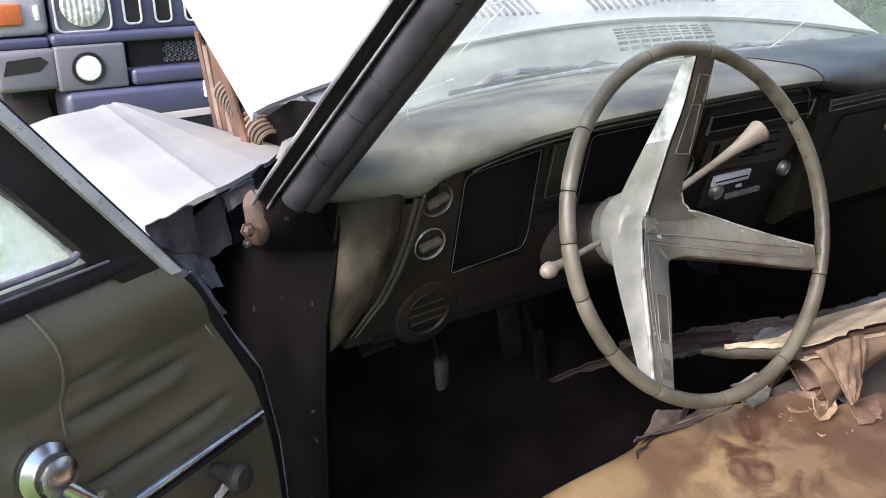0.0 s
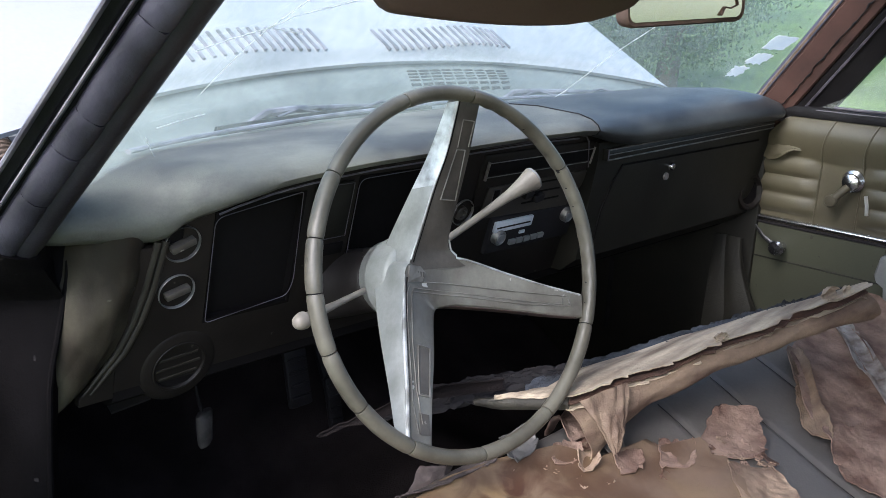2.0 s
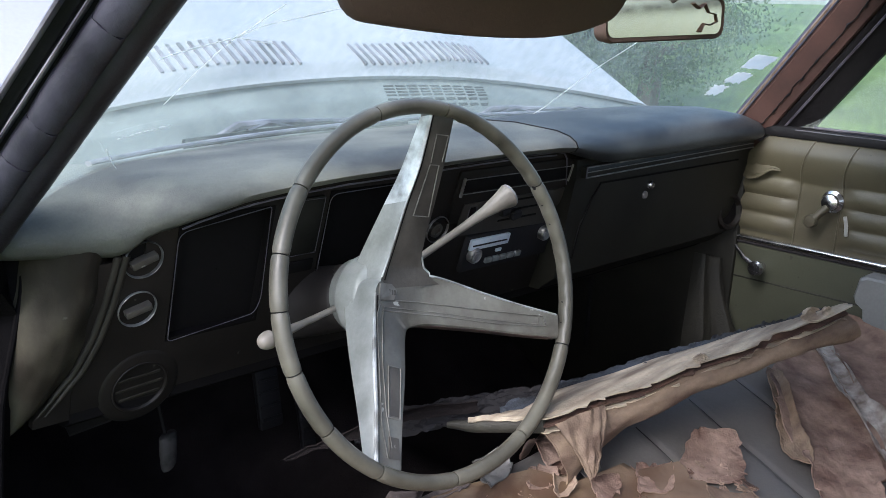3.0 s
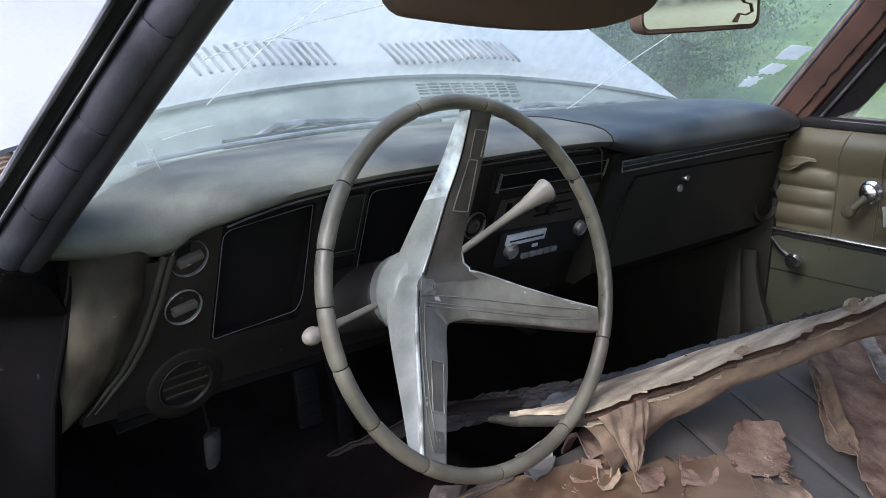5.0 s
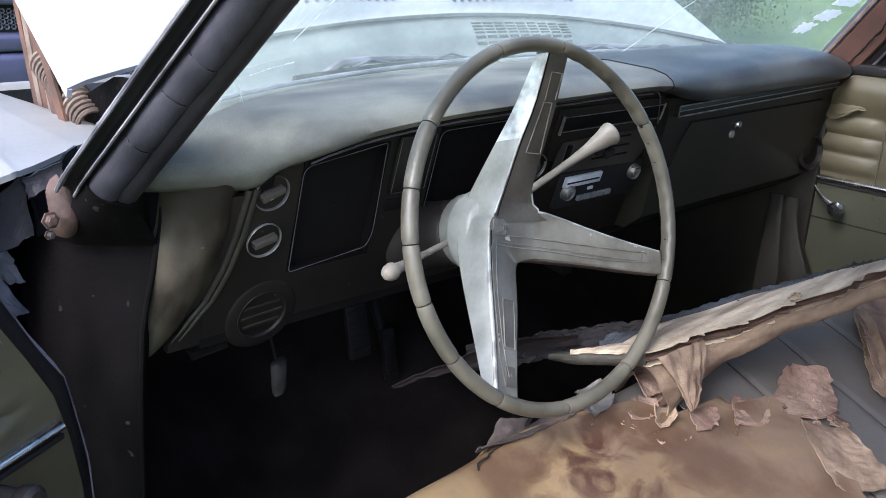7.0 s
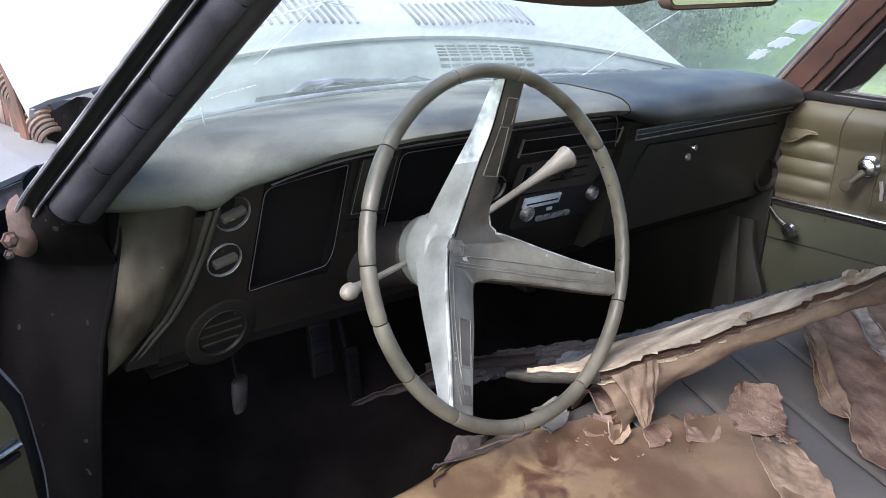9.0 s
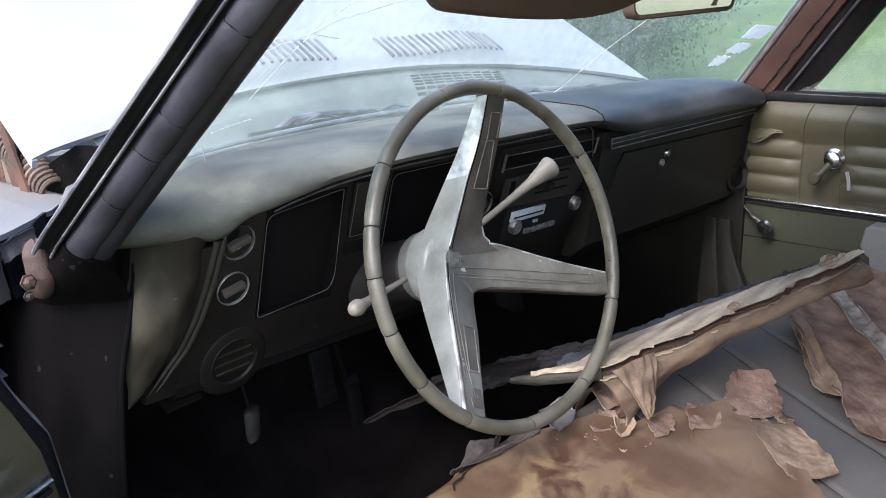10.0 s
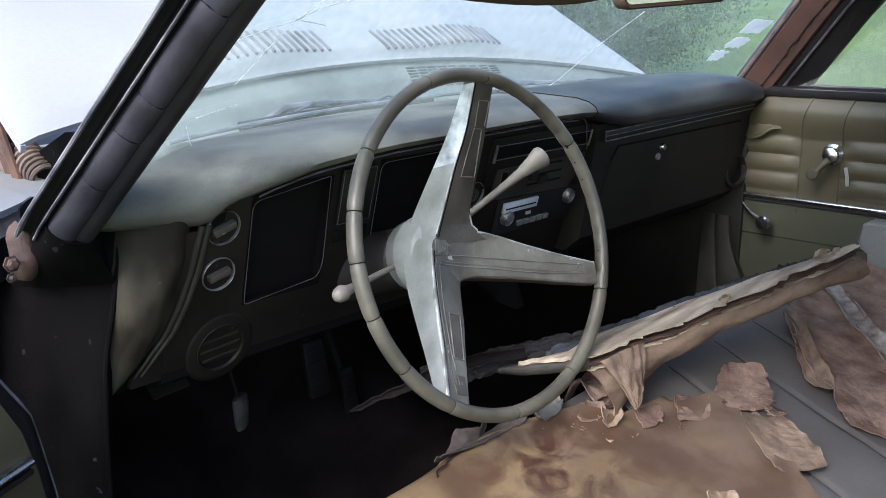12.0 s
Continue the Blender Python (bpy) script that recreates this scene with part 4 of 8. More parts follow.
def hood():
    cx = -0.01
    t = thing("hood", (cx, 0.4, 1.03), "raised faded white steel hood with two rows of louvers", "hood")
    slope = radians(30)
    def at(x, s, up=0.0):
        """s: metres up the slope from the level of the rear corners."""
        y = 0.362 + s * math.cos(slope) - up * math.sin(slope)
        return Vector((x, y, 1.037 + s * math.sin(slope) + up * math.cos(slope)))
    def rear(x):
        gap = x - 0.02
        return 0.115 * max(-0.16, 1 - (gap / (0.66 if gap > 0 else 0.70)) ** 2)
    def lift(x, s):
        """Height of the skin over the sloping plane."""
        k = min(1.0, max(0.0, (s - rear(x)) / 0.03))
        k = k * k * (3 - 2 * k)
        return k * (0.012 * math.exp(-((abs(x - cx + 0.04) - 0.24) / 0.1) ** 2) + 0.012 * (1 - ((x - cx) / 0.708) ** 2)) + 0.003 * k * nz(x, s, 0, 2.5)
    def f(u, v):
        v = v ** 1.5
        half = 0.708 - 0.05 * v
        x = cx + (2 * u - 1) * half
        s = rear(x) + (1.42 - rear(x) + 0.06 * (1 - ((x - cx) / half) ** 2)) * v
        return at(x, s, lift(x, s) - 0.004 * max(0.0, abs(2 * u - 1) - 0.97) / 0.03)
    bm = bmesh.new()
    sheet(bm, f, 60, 48, 0.007)
    skin = part("skin", bm, "paint_white", t)
    for k, side in ((0, -1), (1, 1)):
        bm = bmesh.new()
        pts = [f(k, j / 20) for j in range(21)]
        rings = [[p + Vector((0, 0, -0.002)), p + Vector((-side * 0.006, 0, -0.002)), p + Vector((-side * 0.006, 0.004, -0.011)), p + Vector((0, 0.004, -0.011))] for p in map(Vector, pts)]
        loft(bm, rings)
        part("side_flange", bm, "paint_white", t, "bent white side flange")
    for side in (-1, 1):
        for k in range(18 if side > 0 else 15):
            x = -0.089 + side * (0.068 + 0.0176 * k)
            s0 = 0.132 - (0.028 if side < 0 else 0.006) * k / 17
            bm = bmesh.new()
            w = 0.0023
            rings = []
            for q in (0.0, 0.33, 0.67, 1.0):
                h = s0 + 0.06 * q
                top = lift(x, s0 + 0.034)
                rings.append([at(x - w, h, top - 0.002), at(x + w, h, top - 0.002), at(x + w, h, top + 0.003), at(x - w, h, top + 0.0022)])
            loft(bm, rings)
            part("louver_slot", bm, "gutter_grey", skin)
    for k in range(5):
        bm = bmesh.new()
        a, b = Vector((cx - 0.615 - 0.004 * k, 0.80 - 0.045 * k, 1.10 - 0.022 * k)), Vector((cx - 0.612 - 0.003 * k, 0.755 - 0.03 * k, 0.925))
        w = Vector((0.0, 0.010, 0.002))
        loft(bm, [[p - w, p + w, p + w + Vector((0.004, 0, 0)), p - w + Vector((0.004, 0, 0))] for p in (a, a.lerp(b, 0.5) + Vector((0, 0.004 * (k % 2), 0)), b)])
        part("inner_rib", bm, "rust_pale" if k % 2 else "rust", t, "rust-stained pressed inner rib")
    # hinges with springs
    for side in (-1, 1):
        bm = bmesh.new()
        p, q = Vector((cx + side * 0.645, 0.445, 0.966)), Vector((cx + side * 0.645, 0.60, 1.025))
        d = q - p
        a, b, _ = frame_of(d)
        pts = [p + d * (i / 330) + 0.019 * (math.cos(i * 0.3) * a + math.sin(i * 0.3) * b) for i in range(331)]
        tube(bm, pts, 0.0034, 6)
        h = part("hinge_spring", bm, "rust_pale", t, "rust-brown coil spring")
        for dx, y0, z0, y1, z1 in ((0.03, 0.46, 0.92, 0.58, 1.12), (0.018, 0.52, 0.92, 0.66, 1.16), (0.02, 0.42, 0.9, 0.62, 0.95)):
            bm = bmesh.new()
            x = cx + side * (0.64 + dx)
            rings = [[(x, y0 + (y1 - y0) * k + w, z0 + (z1 - z0) * k) for w in (-0.012, 0.012)] + [(x + 0.004, y0 + (y1 - y0) * k + w, z0 + (z1 - z0) * k) for w in (0.012, -0.012)] for k in (0, 0.5, 1)]
            loft(bm, rings)
            part("hinge_link", bm, "rust", t)


def fender(side):
    t = thing("front_fender", (side * 0.8, 0.9, 0.4), "dull white steel front fender with a soft crease", "fender", "front fenders")
    # across: from the inner gutter over the crown and down the side
    bm = bmesh.new()
    def f(u, v):
        inner, out = 0.652, 0.905
        nose = max(0.0, (u - 0.80) / 0.2)
        back = lerp([(0.0, 0.420), (0.04, 0.420), (0.22, 0.318), (0.475, 0.228), (1.0, 0.22)], v)
        y = back + (1.37 - back) * u
        cr = 0.845 - 0.12 * y
        zc = 0.968 - 0.034 * u
        prof = [(0.0, inner, -0.035), (0.04, inner, -0.003), (0.08, inner + 0.012, 0.0005), (0.25, (inner + cr) / 2, 0.0045), (0.42, cr - 0.02, 0.0028), (0.46, cr - 0.005, 0.0030), (0.475, cr, 0.0042), (0.49, cr + 0.005, 0.0022), (0.53, cr + 0.02, -0.0015), (0.60, cr + (out - cr) * 0.5, -0.010), (0.66, cr + (out - cr) * 0.72, -0.022), (0.72, cr + (out - cr) * 0.9, -0.045), (0.78, cr + (out - cr) * 0.98, -0.08), (0.85, out, -0.15), (1.0, out - 0.015, -0.5)]
        x, dz = np.interp(v, [p[0] for p in prof], [p[1] for p in prof]), np.interp(v, [p[0] for p in prof], [p[2] for p in prof])
        x -= 0.05 * nose ** 2.2 * max(0.0, v - 0.4)
        return side * x, y, zc + dz - 0.13 * nose ** 2.8 + 0.0012 * nz(x, y, 0, 9)
    sheet(bm, f, 64, 100, 0.006)
    part("skin", bm, "paint_dull", t, auto=1.0)
    bm = bmesh.new()
    loft(bm, [[(side * x, y + dy, z) for x, y, z in ((0.885, 0.30, 0.45), (0.885, 0.30, 0.88), (0.86, 0.30, 0.935), (0.81, 0.30, 0.957), (0.74, 0.345, 0.958), (0.662, 0.44, 0.955), (0.662, 0.44, 0.45))] for dy in (0.0, 0.006)])
    part("closing_panel", bm, "flap_black", t, "black panel closing the fender's rear end", smooth=False)
    bm = bmesh.new()
    box(bm, (min(side * 0.53, side * 0.74), 1.335, 0.5), (max(side * 0.53, side * 0.74), 1.36, 0.80), 0.012)
    part("headlight_panel", bm, "paint_dull", t)
    # inner apron
    bm = bmesh.new()
    box(bm, (min(side * 0.585, side * 0.60), 0.87, 0.4), (max(side * 0.585, side * 0.60), 1.33, 0.86), 0.004)
    part("apron", bm, "rust", t)


def engine_bay():
    t = thing("engine_bay_pan", (0, 1.2, 0.2), "dark dirty engine bay under the raised hood", "engine bay")
    bm = bmesh.new()
    box(bm, (-0.54, 0.87, 0.3), (0.54, 1.40, 0.36), 0.01)
    part("pan", bm, "black", t)
    bm = bmesh.new()
    box(bm, (-0.54, 1.30, 0.4), (0.54, 1.33, 0.82), 0.01)
    part("radiator_support", bm, "rust", t)
    bm = bmesh.new()
    sheet(bm, lambda u, v: (-0.60 + 1.2 * u, 1.20 + 0.05 * v + 0.03 * math.sin(u * math.pi), 0.893 + 0.012 * math.sin(v * math.pi)), 24, 4, 0.006)
    part("front_crossbar", bm, "paint_dull", CAR, "white front header bar")
    bm = bmesh.new()
    box(bm, (-0.58, 0.56, 0.86), (0.58, 0.86, 0.955), 0.02)
    part("cowl_box", bm, "black", t)
    bm = bmesh.new()
    box(bm, (-0.86, 1.38, 0.38), (0.86, 1.46, 0.52), 0.025)
    part("bumper", bm, "chrome", CAR, "dull chrome front bumper")
    for s in (-1, 1):
        bm = bmesh.new()
        disc(bm, (s * 0.60, 1.0, 0.32), (s, 0, 0), [(0, 0.2), (0, 0.29), (0.03, 0.32), (0.16, 0.32), (0.19, 0.29), (0.19, 0.2)], 32)
        w = part("wheel", bm, "tyre", CAR, "worn black tyre")
        bm = bmesh.new()
        disc(bm, (s * 0.60, 1.0, 0.32), (s, 0, 0), [(0.02, 0.01), (0.02, 0.2), (0.17, 0.2), (0.16, 0.12), (0.18, 0.01)], 24)
        part("rim", bm, "bright_metal", w)


# ---- dashboard ----
FACE_TILT = 0.29


def face_y(z):
    """The instrument face leans away from the driver towards its foot."""
    return 0.123 + (0.944 - z) * FACE_TILT


def face_matrix(x, z, off=0.0):
    """A frame on the instrument face: local x to the right, local y up the face, local z towards the driver."""
    up = Vector((0, -FACE_TILT, 1)).normalized()
    out = Vector((0, -1, -FACE_TILT)).normalized()
    m = Matrix(((1, up.x, out.x, x), (0, up.y, out.y, face_y(z)), (0, up.z, out.z, z), (0, 0, 0, 1)))
    return m @ Matrix.Translation((0, 0, off))


PAD_TOP = [(-0.75, 1.008), (-0.70, 1.018), (-0.62, 1.028), (-0.5, 1.035), (-0.3, 1.04), (0.05, 1.044), (0.25, 1.052), (0.45, 1.056), (0.6, 1.05), (0.68, 1.035)]
PAD_LIP = [(-0.75, 0.962), (-0.70, 0.958), (-0.638, 0.951), (-0.624, 0.955), (-0.606, 0.974), (-0.57, 0.988), (-0.51, 1.000), (-0.45, 1.006), (-0.386, 1.010), (-0.3, 1.012), (-0.2, 1.015), (-0.1, 1.017), (0.0, 1.016), (0.04, 1.012), (0.08, 1.0), (0.14, 0.99), (0.3, 0.990), (0.68, 0.996)]


def dashboard():
    t = thing("dashboard", (0, 0.25, 0.75), "dusty padded dashboard with gutted gauge openings", "dashboard")
    # padded top
    bm = bmesh.new()
    def pad_ring(x):
        top, lip = lerp(PAD_TOP, x), lerp(PAD_LIP, x)
        end = min(0.97, max(0.0, (-0.722 - x) / 0.025, (x - 0.642) / 0.034))
        c = 1 - (x / 0.72) ** 2
        front = smooth_lerp([(-0.75, 0.118), (-0.66, 0.112), (-0.56, 0.062), (0.7, 0.062)], x)
        rear = 0.235 + 0.14 * c
        h = top - lip
        ring = [(front + 0.05, lip + 0.004), (front + 0.014, lip), (front + 0.004, lip + 0.12 * h), (front, lip + 0.3 * h), (front + 0.004, lip + 0.52 * h), (front + 0.016, lip + 0.75 * h), (front + 0.04, lip + 0.92 * h), (front + 0.075, top - 0.001), (front + 0.12, top + 0.001), ((front + rear) / 2 + 0.04, top - 0.003), (rear, top - 0.02), (rear, top - 0.06), (front + 0.09, lip - 0.002)]
        k = 1 - 0.45 * end ** 3
        ym, zm = front + 0.10, lip + (0.1 if x < 0 else 0.5) * h
        return [(x, ym + (y - ym) * k, zm + (z - zm) * k) for y, z in ring]
    loft(bm, [pad_ring(-0.745 + 0.78 * i / 64) for i in range(65)])
    pad = part("pad", bm, "vinyl_pad", t, "dusty grey-green vinyl dash pad", auto=1.0)
    # passenger half beyond the seam, in a darker vinyl
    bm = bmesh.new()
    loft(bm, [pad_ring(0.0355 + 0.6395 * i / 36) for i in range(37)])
    part("passenger_pad", bm, "vinyl_dark", t, "darker blue-black vinyl dash pad", auto=1.0)
    # seam across the pad
    bm = bmesh.new()
    tube(bm, [Vector(p) + Vector((0, -0.0004, 0.0006)) for p in pad_ring(0.0353)[1:10]], 0.0011, 6)
    part("seam", bm, "black", pad)
    # chrome line under the lip
    bm = bmesh.new()
    tube(bm, [(x / 100, face_y(lerp(PAD_LIP, x / 100)) - 0.03, lerp(PAD_LIP, x / 100) - 0.004 + 0.0006 * nz(x * 0.3, 2, 0)) for x in range(-58, 2, 2)], 0.0011, 6)
    part("lip_trim", bm, "ridge", t, "thin chrome line under the pad")
    # instrument face, with three openings
    holes = [(-0.566, -0.451, 0.838, 0.984), (-0.376, -0.21, 0.862, 0.993)]
    bm = bmesh.new()
    xs = sorted({-0.665, -0.60, 0.118, *[h[0] for h in holes], *[h[1] for h in holes]})
    zs = sorted({0.775, 0.945, 1.016, *[h[2] for h in holes], *[h[3] for h in holes]})
    for x0, x1 in zip(xs, xs[1:]):
        for z0, z1 in zip(zs, zs[1:]):
            if x1 <= -0.6 and z0 >= 0.945:
                continue
            if any(h[0] <= x0 and x1 <= h[1] and h[2] <= z0 and z1 <= h[3] for h in holes):
                continue
            ring = lambda x: [(x, face_y(z0), z0), (x, face_y(z1), z1), (x, face_y(z1) + 0.012, z1), (x, face_y(z0) + 0.012, z0)]
            loft(bm, [ring(x0), ring(x1)])
    bmesh.ops.remove_doubles(bm, verts=bm.verts[:], dist=1e-5)
    part("instrument_face", bm, "dash_face", t, "dull black-olive instrument panel", smooth=False)
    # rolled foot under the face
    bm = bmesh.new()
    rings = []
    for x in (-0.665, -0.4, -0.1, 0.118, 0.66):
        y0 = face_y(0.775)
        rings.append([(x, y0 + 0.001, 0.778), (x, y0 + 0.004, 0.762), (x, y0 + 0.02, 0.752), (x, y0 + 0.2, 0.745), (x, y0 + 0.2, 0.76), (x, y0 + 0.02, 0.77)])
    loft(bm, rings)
    # hole black here: the shade under the dash is put into the colour
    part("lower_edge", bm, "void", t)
    # foot of the face beside the end panel
    bm = bmesh.new()
    loft(bm, [[(x, face_y(z) + dy, z) for z, dy in ((0.768, 0.0), (zt, 0.0), (zt, 0.012), (0.768, 0.012))] for x, zt in ((-0.702, 0.778), (-0.685, 0.80), (-0.6655, 0.83))])
    part("face_foot", bm, "dash_face", t)
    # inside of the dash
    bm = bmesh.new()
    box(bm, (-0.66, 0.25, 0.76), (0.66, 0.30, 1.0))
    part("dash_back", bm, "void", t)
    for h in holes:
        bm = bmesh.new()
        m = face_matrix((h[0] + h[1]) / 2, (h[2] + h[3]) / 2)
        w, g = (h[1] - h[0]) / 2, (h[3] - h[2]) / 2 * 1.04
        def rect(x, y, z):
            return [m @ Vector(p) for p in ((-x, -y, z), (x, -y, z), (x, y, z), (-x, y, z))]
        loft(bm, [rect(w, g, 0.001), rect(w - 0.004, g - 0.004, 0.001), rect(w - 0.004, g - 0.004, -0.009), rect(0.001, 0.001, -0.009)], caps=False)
        # shallow floor; the shade of a deep hole is put into its black
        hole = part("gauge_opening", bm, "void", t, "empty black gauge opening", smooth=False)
        bm = bmesh.new()
        # pale line round the opening; its upper edge climbs towards the middle of the car
        drop = 0.017 if h[0] < -0.5 else 0.004
        corners = [(-w, g - drop, 0.012), (w - 0.006, g, 0.003), (w + 0.001, -g * 0.6, 0.010), (w - 0.005, -g * 0.84, 0.008), (-w + 0.002, -g, 0.006)]
        pts = []
        for k, (x, y, r) in enumerate(corners):
            a, b, c = Vector(corners[k - 1][:2]), Vector((x, y)), Vector(corners[(k + 1) % 5][:2])
            a, c = b + (a - b).normalized() * r, b + (c - b).normalized() * r
            for f in (0.0, 0.25, 0.5, 0.75, 1.0):
                p = a.lerp(b, f).lerp(b.lerp(c, f), f)
                pts.append(m @ Vector((p.x, p.y, 0.002)))
        tube(bm, pts + pts[:1], 0.0005, 6, caps=False)
        part("bezel_line", bm, "ridge", hole)
    # blank plate between the openings
    bm = bmesh.new()
    m = face_matrix(-0.412, 0.953)
    box(bm, (-0.028, -0.038, 0.0), (0.028, 0.038, 0.004), 0.003, m)
    plate = part("blank_plate", bm, "olive_dark", t)
    bm = bmesh.new()
    pts = [m @ Vector(p) for p in ((-0.026, -0.036, 0.005), (0.026, -0.036, 0.005), (0.026, 0.036, 0.005), (-0.026, 0.036, 0.005), (-0.026, -0.036, 0.005))]
    tube(bm, pts, 0.0005, 5, caps=False)
    part("plate_line", bm, "ridge", plate)
    bm = bmesh.new()
    box(bm, (-0.028, -0.062, 0.0), (0.028, -0.046, 0.003), 0.001, m)
    part("lower_plate", bm, "void", t)
    # turn knobs with chrome rings
    for x, z, r, turn in ((-0.602, 0.944, 0.0212, 20), (-0.603, 0.888, 0.0212, 15), (-0.177, 0.916, 0.02, 70)):
        m = face_matrix(x, z)
        axis = m.to_3x3() @ Vector((0, 0, 1))
        bm = bmesh.new()
        disc(bm, m.translation, axis, [(-0.004, r * 0.86), (0.001, r * 0.99), (0.003, r), (0.004, r * 0.972), (0.003, r * 0.94), (-0.003, r * 0.93)], 36)
        ring = part("knob_ring", bm, "tarnish", t, "tarnished chrome knob ring")
        bm = bmesh.new()
        disc(bm, m.translation, axis, [(-0.006, 0.001), (-0.006, r * 0.94), (-0.002, r * 0.94), (-0.002, 0.001)], 30)
        part("knob_well", bm, "void", ring)
        bm = bmesh.new()
        if turn == 70:
            disc(bm, m @ Vector((-0.004, 0, -0.003)), axis, [(0, 0.002), (0, r * 0.55), (0.008, r * 0.52), (0.009, r * 0.3), (0.007, r * 0.26), (0.007, 0.001)], 20)
        else:
            box(bm, (-r * 0.66, -r * 0.19, -0.002), (r * 0.66, r * 0.19, 0.008), 0.0012, m @ pose(0, 0, 0, 0, 0, turn))
        part("knob_grip", bm, "spoke_brown", ring, "grey bar-shaped knob grip")
    # ball air vent at the driver's end
    m = face_matrix(-0.590, 0.788)
    axis = m.to_3x3() @ Vector((0, 0, 1))
    bm = bmesh.new()
    disc(bm, m.translation, axis, [(-0.02, 0.029), (0.000, 0.0305), (0.0022, 0.0318), (0.0026, 0.033), (0.0022, 0.035), (0.0016, 0.041), (0.0006, 0.045), (-0.003, 0.049)], 44)
    vent = part("air_vent", bm, "dash_face", t, "round black swivel air vent", auto=1.2)
    bm = bmesh.new()
    disc(bm, m.translation, axis, [(-0.04, 0.001), (-0.04, 0.031), (0.0, 0.0315), (0.0, 0.030), (-0.036, 0.001)], 30)
    part("vent_well", bm, "void", vent)
    for dy in (-0.013, 0.0, 0.013):
        bm = bmesh.new()
        box(bm, (-0.027 + abs(dy) * 0.25, dy - 0.0018, -0.010), (0.027 - abs(dy) * 0.25, dy + 0.0018, 0.0012), 0.001, m @ pose(0, 0, 0, 0, 0, 4))
        part("vent_blade", bm, "dash_rib", vent)
    bm = bmesh.new()
    disc(bm, m.translation, axis, [(-0.006, 0.0290), (0.0026, 0.0300), (0.0036, 0.0312), (0.0030, 0.0326), (-0.001, 0.033)], 44)
    part("vent_lip", bm, "dash_face", vent, "worn lip of the vent", auto=1.2)
    # ribbed upright trim beside the kick panel
    END = [(0.73, -0.738), (0.765, -0.722), (0.777, -0.706), (0.79, -0.695), (0.808, -0.682), (0.825, -0.668), (0.86, -0.652), (0.9, -0.641), (0.95, -0.632), (0.97, -0.628)]
    for k in range(2):
        bm = bmesh.new()
        tube(bm, [(lerp(END, z) + 0.004 + 0.008 * k, face_y(z) + 0.0005 - 0.001 * k, z) for z in [0.951 - 0.0085 * i for i in range(21)]], [0.0042] * 14 + [0.004, 0.0036, 0.0032, 0.0028, 0.0022, 0.0016, 0.001], 8)
        part("ribbed_trim", bm, "dash_rib", t, auto=1.2)
    # curved olive end panel
    bm = bmesh.new()
    def endf(u, v):
        z = 0.964 - 0.225 * u
        x0 = -0.705 - jamb_edge(z) + 0.004
        x1 = lerp(END, z)
        bulge = math.sin(v * math.pi) ** 0.8
        return x0 + (x1 - x0) * v, 0.158 + 0.035 * u + 0.04 * u ** 4 - 0.030 * bulge * (1 - 0.6 * u * u) - 0.014 * v + 0.004 * nz(u, v, 0, 3) + 0.003 * nz(u, v, 4, 7), z
    sheet(bm, endf, 26, 16, -0.006)
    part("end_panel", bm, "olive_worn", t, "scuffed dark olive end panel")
    bm = bmesh.new()
    tube(bm, [Vector(endf(k / 16, 0.0)) + Vector((-0.002, -0.001, 0)) for k in range(17)], 0.0026, 8)
    part("edge_seal", bm, "black", t, "thick black rubber edge seal")
    # heater controls
    m = face_matrix(-0.012, 0.955)
    bm = bmesh.new()
    box(bm, (-0.150, -0.035, -0.006), (0.122, 0.045, 0.004), 0.003, m)
    heater = part("control_panel", bm, "dash_face", t)
    bm = bmesh.new()
    for y0, y1, x0, x1 in ((0.011, 0.033, -0.143, 0.098),):
        pts = [m @ Vector(p) for p in ((x0, y0, 0.006), (x1, y0, 0.006), (x1, y1, 0.006), (x0, y1, 0.006), (x0, y0, 0.006))]
        tube(bm, pts, 0.0007, 6, caps=False)
        for x in (x0, x1):
            tube(bm, [m @ Vector((x, y, 0.007)) for y in (y0 - 0.003, (y0 + y1) / 2, y1 + 0.003)], 0.0022, 8)
    part("slot_trim", bm, "spoke_line", heater, "worn chrome slot surround")
    bm = bmesh.new()
    box(bm, (-0.140, 0.013, 0.0), (0.095, 0.031, 0.006), 0.001, m)
    part("slot", bm, "void", heater)
    bm = bmesh.new()
    loft(bm, [[m @ Vector((x, y, z)) for x, y in ((-0.132, -0.055), (-0.128, -0.006), (0.1, -0.004), (0.095, -0.030), (0.07, -0.062))] for z in (0.004, 0.0062)])
    plate = part("control_plate", bm, "stack_plate", heater, "worn brown-grey control plate", smooth=False)
    for k in range(3):
        bm = bmesh.new()
        box(bm, (-0.062 + 0.008 * k, -0.0125 - 0.0155 * k, 0.005), (0.034 + 0.004 * k, -0.0095 - 0.0155 * k, 0.0072), 0.0008, m)
        part("slide_slot", bm, "void", plate)
    for x, y in ((-0.055, -0.015), (-0.03, -0.03)):
        bm = bmesh.new()
        box(bm, (x, y - 0.006, 0.006), (x + 0.018, y + 0.006, 0.016), 0.002, m @ pose(0, 0, 0, 0, 0, 12))
        part("slide_knob", bm, "black", plate)
    bm = bmesh.new()
    box(bm, (-0.114, -0.040, 0.005), (-0.104, -0.012, 0.009), 0.001, m)
    part("switch", bm, "void", plate)
    bm = bmesh.new()
    pts = [m @ Vector(p) for p in ((-0.116, -0.042, 0.0068), (-0.102, -0.042, 0.0068), (-0.102, -0.010, 0.0068), (-0.116, -0.010, 0.0068), (-0.116, -0.042, 0.0068))]
    tube(bm, pts, 0.0007, 5, caps=False)
    part("switch_frame", bm, "ridge", plate)
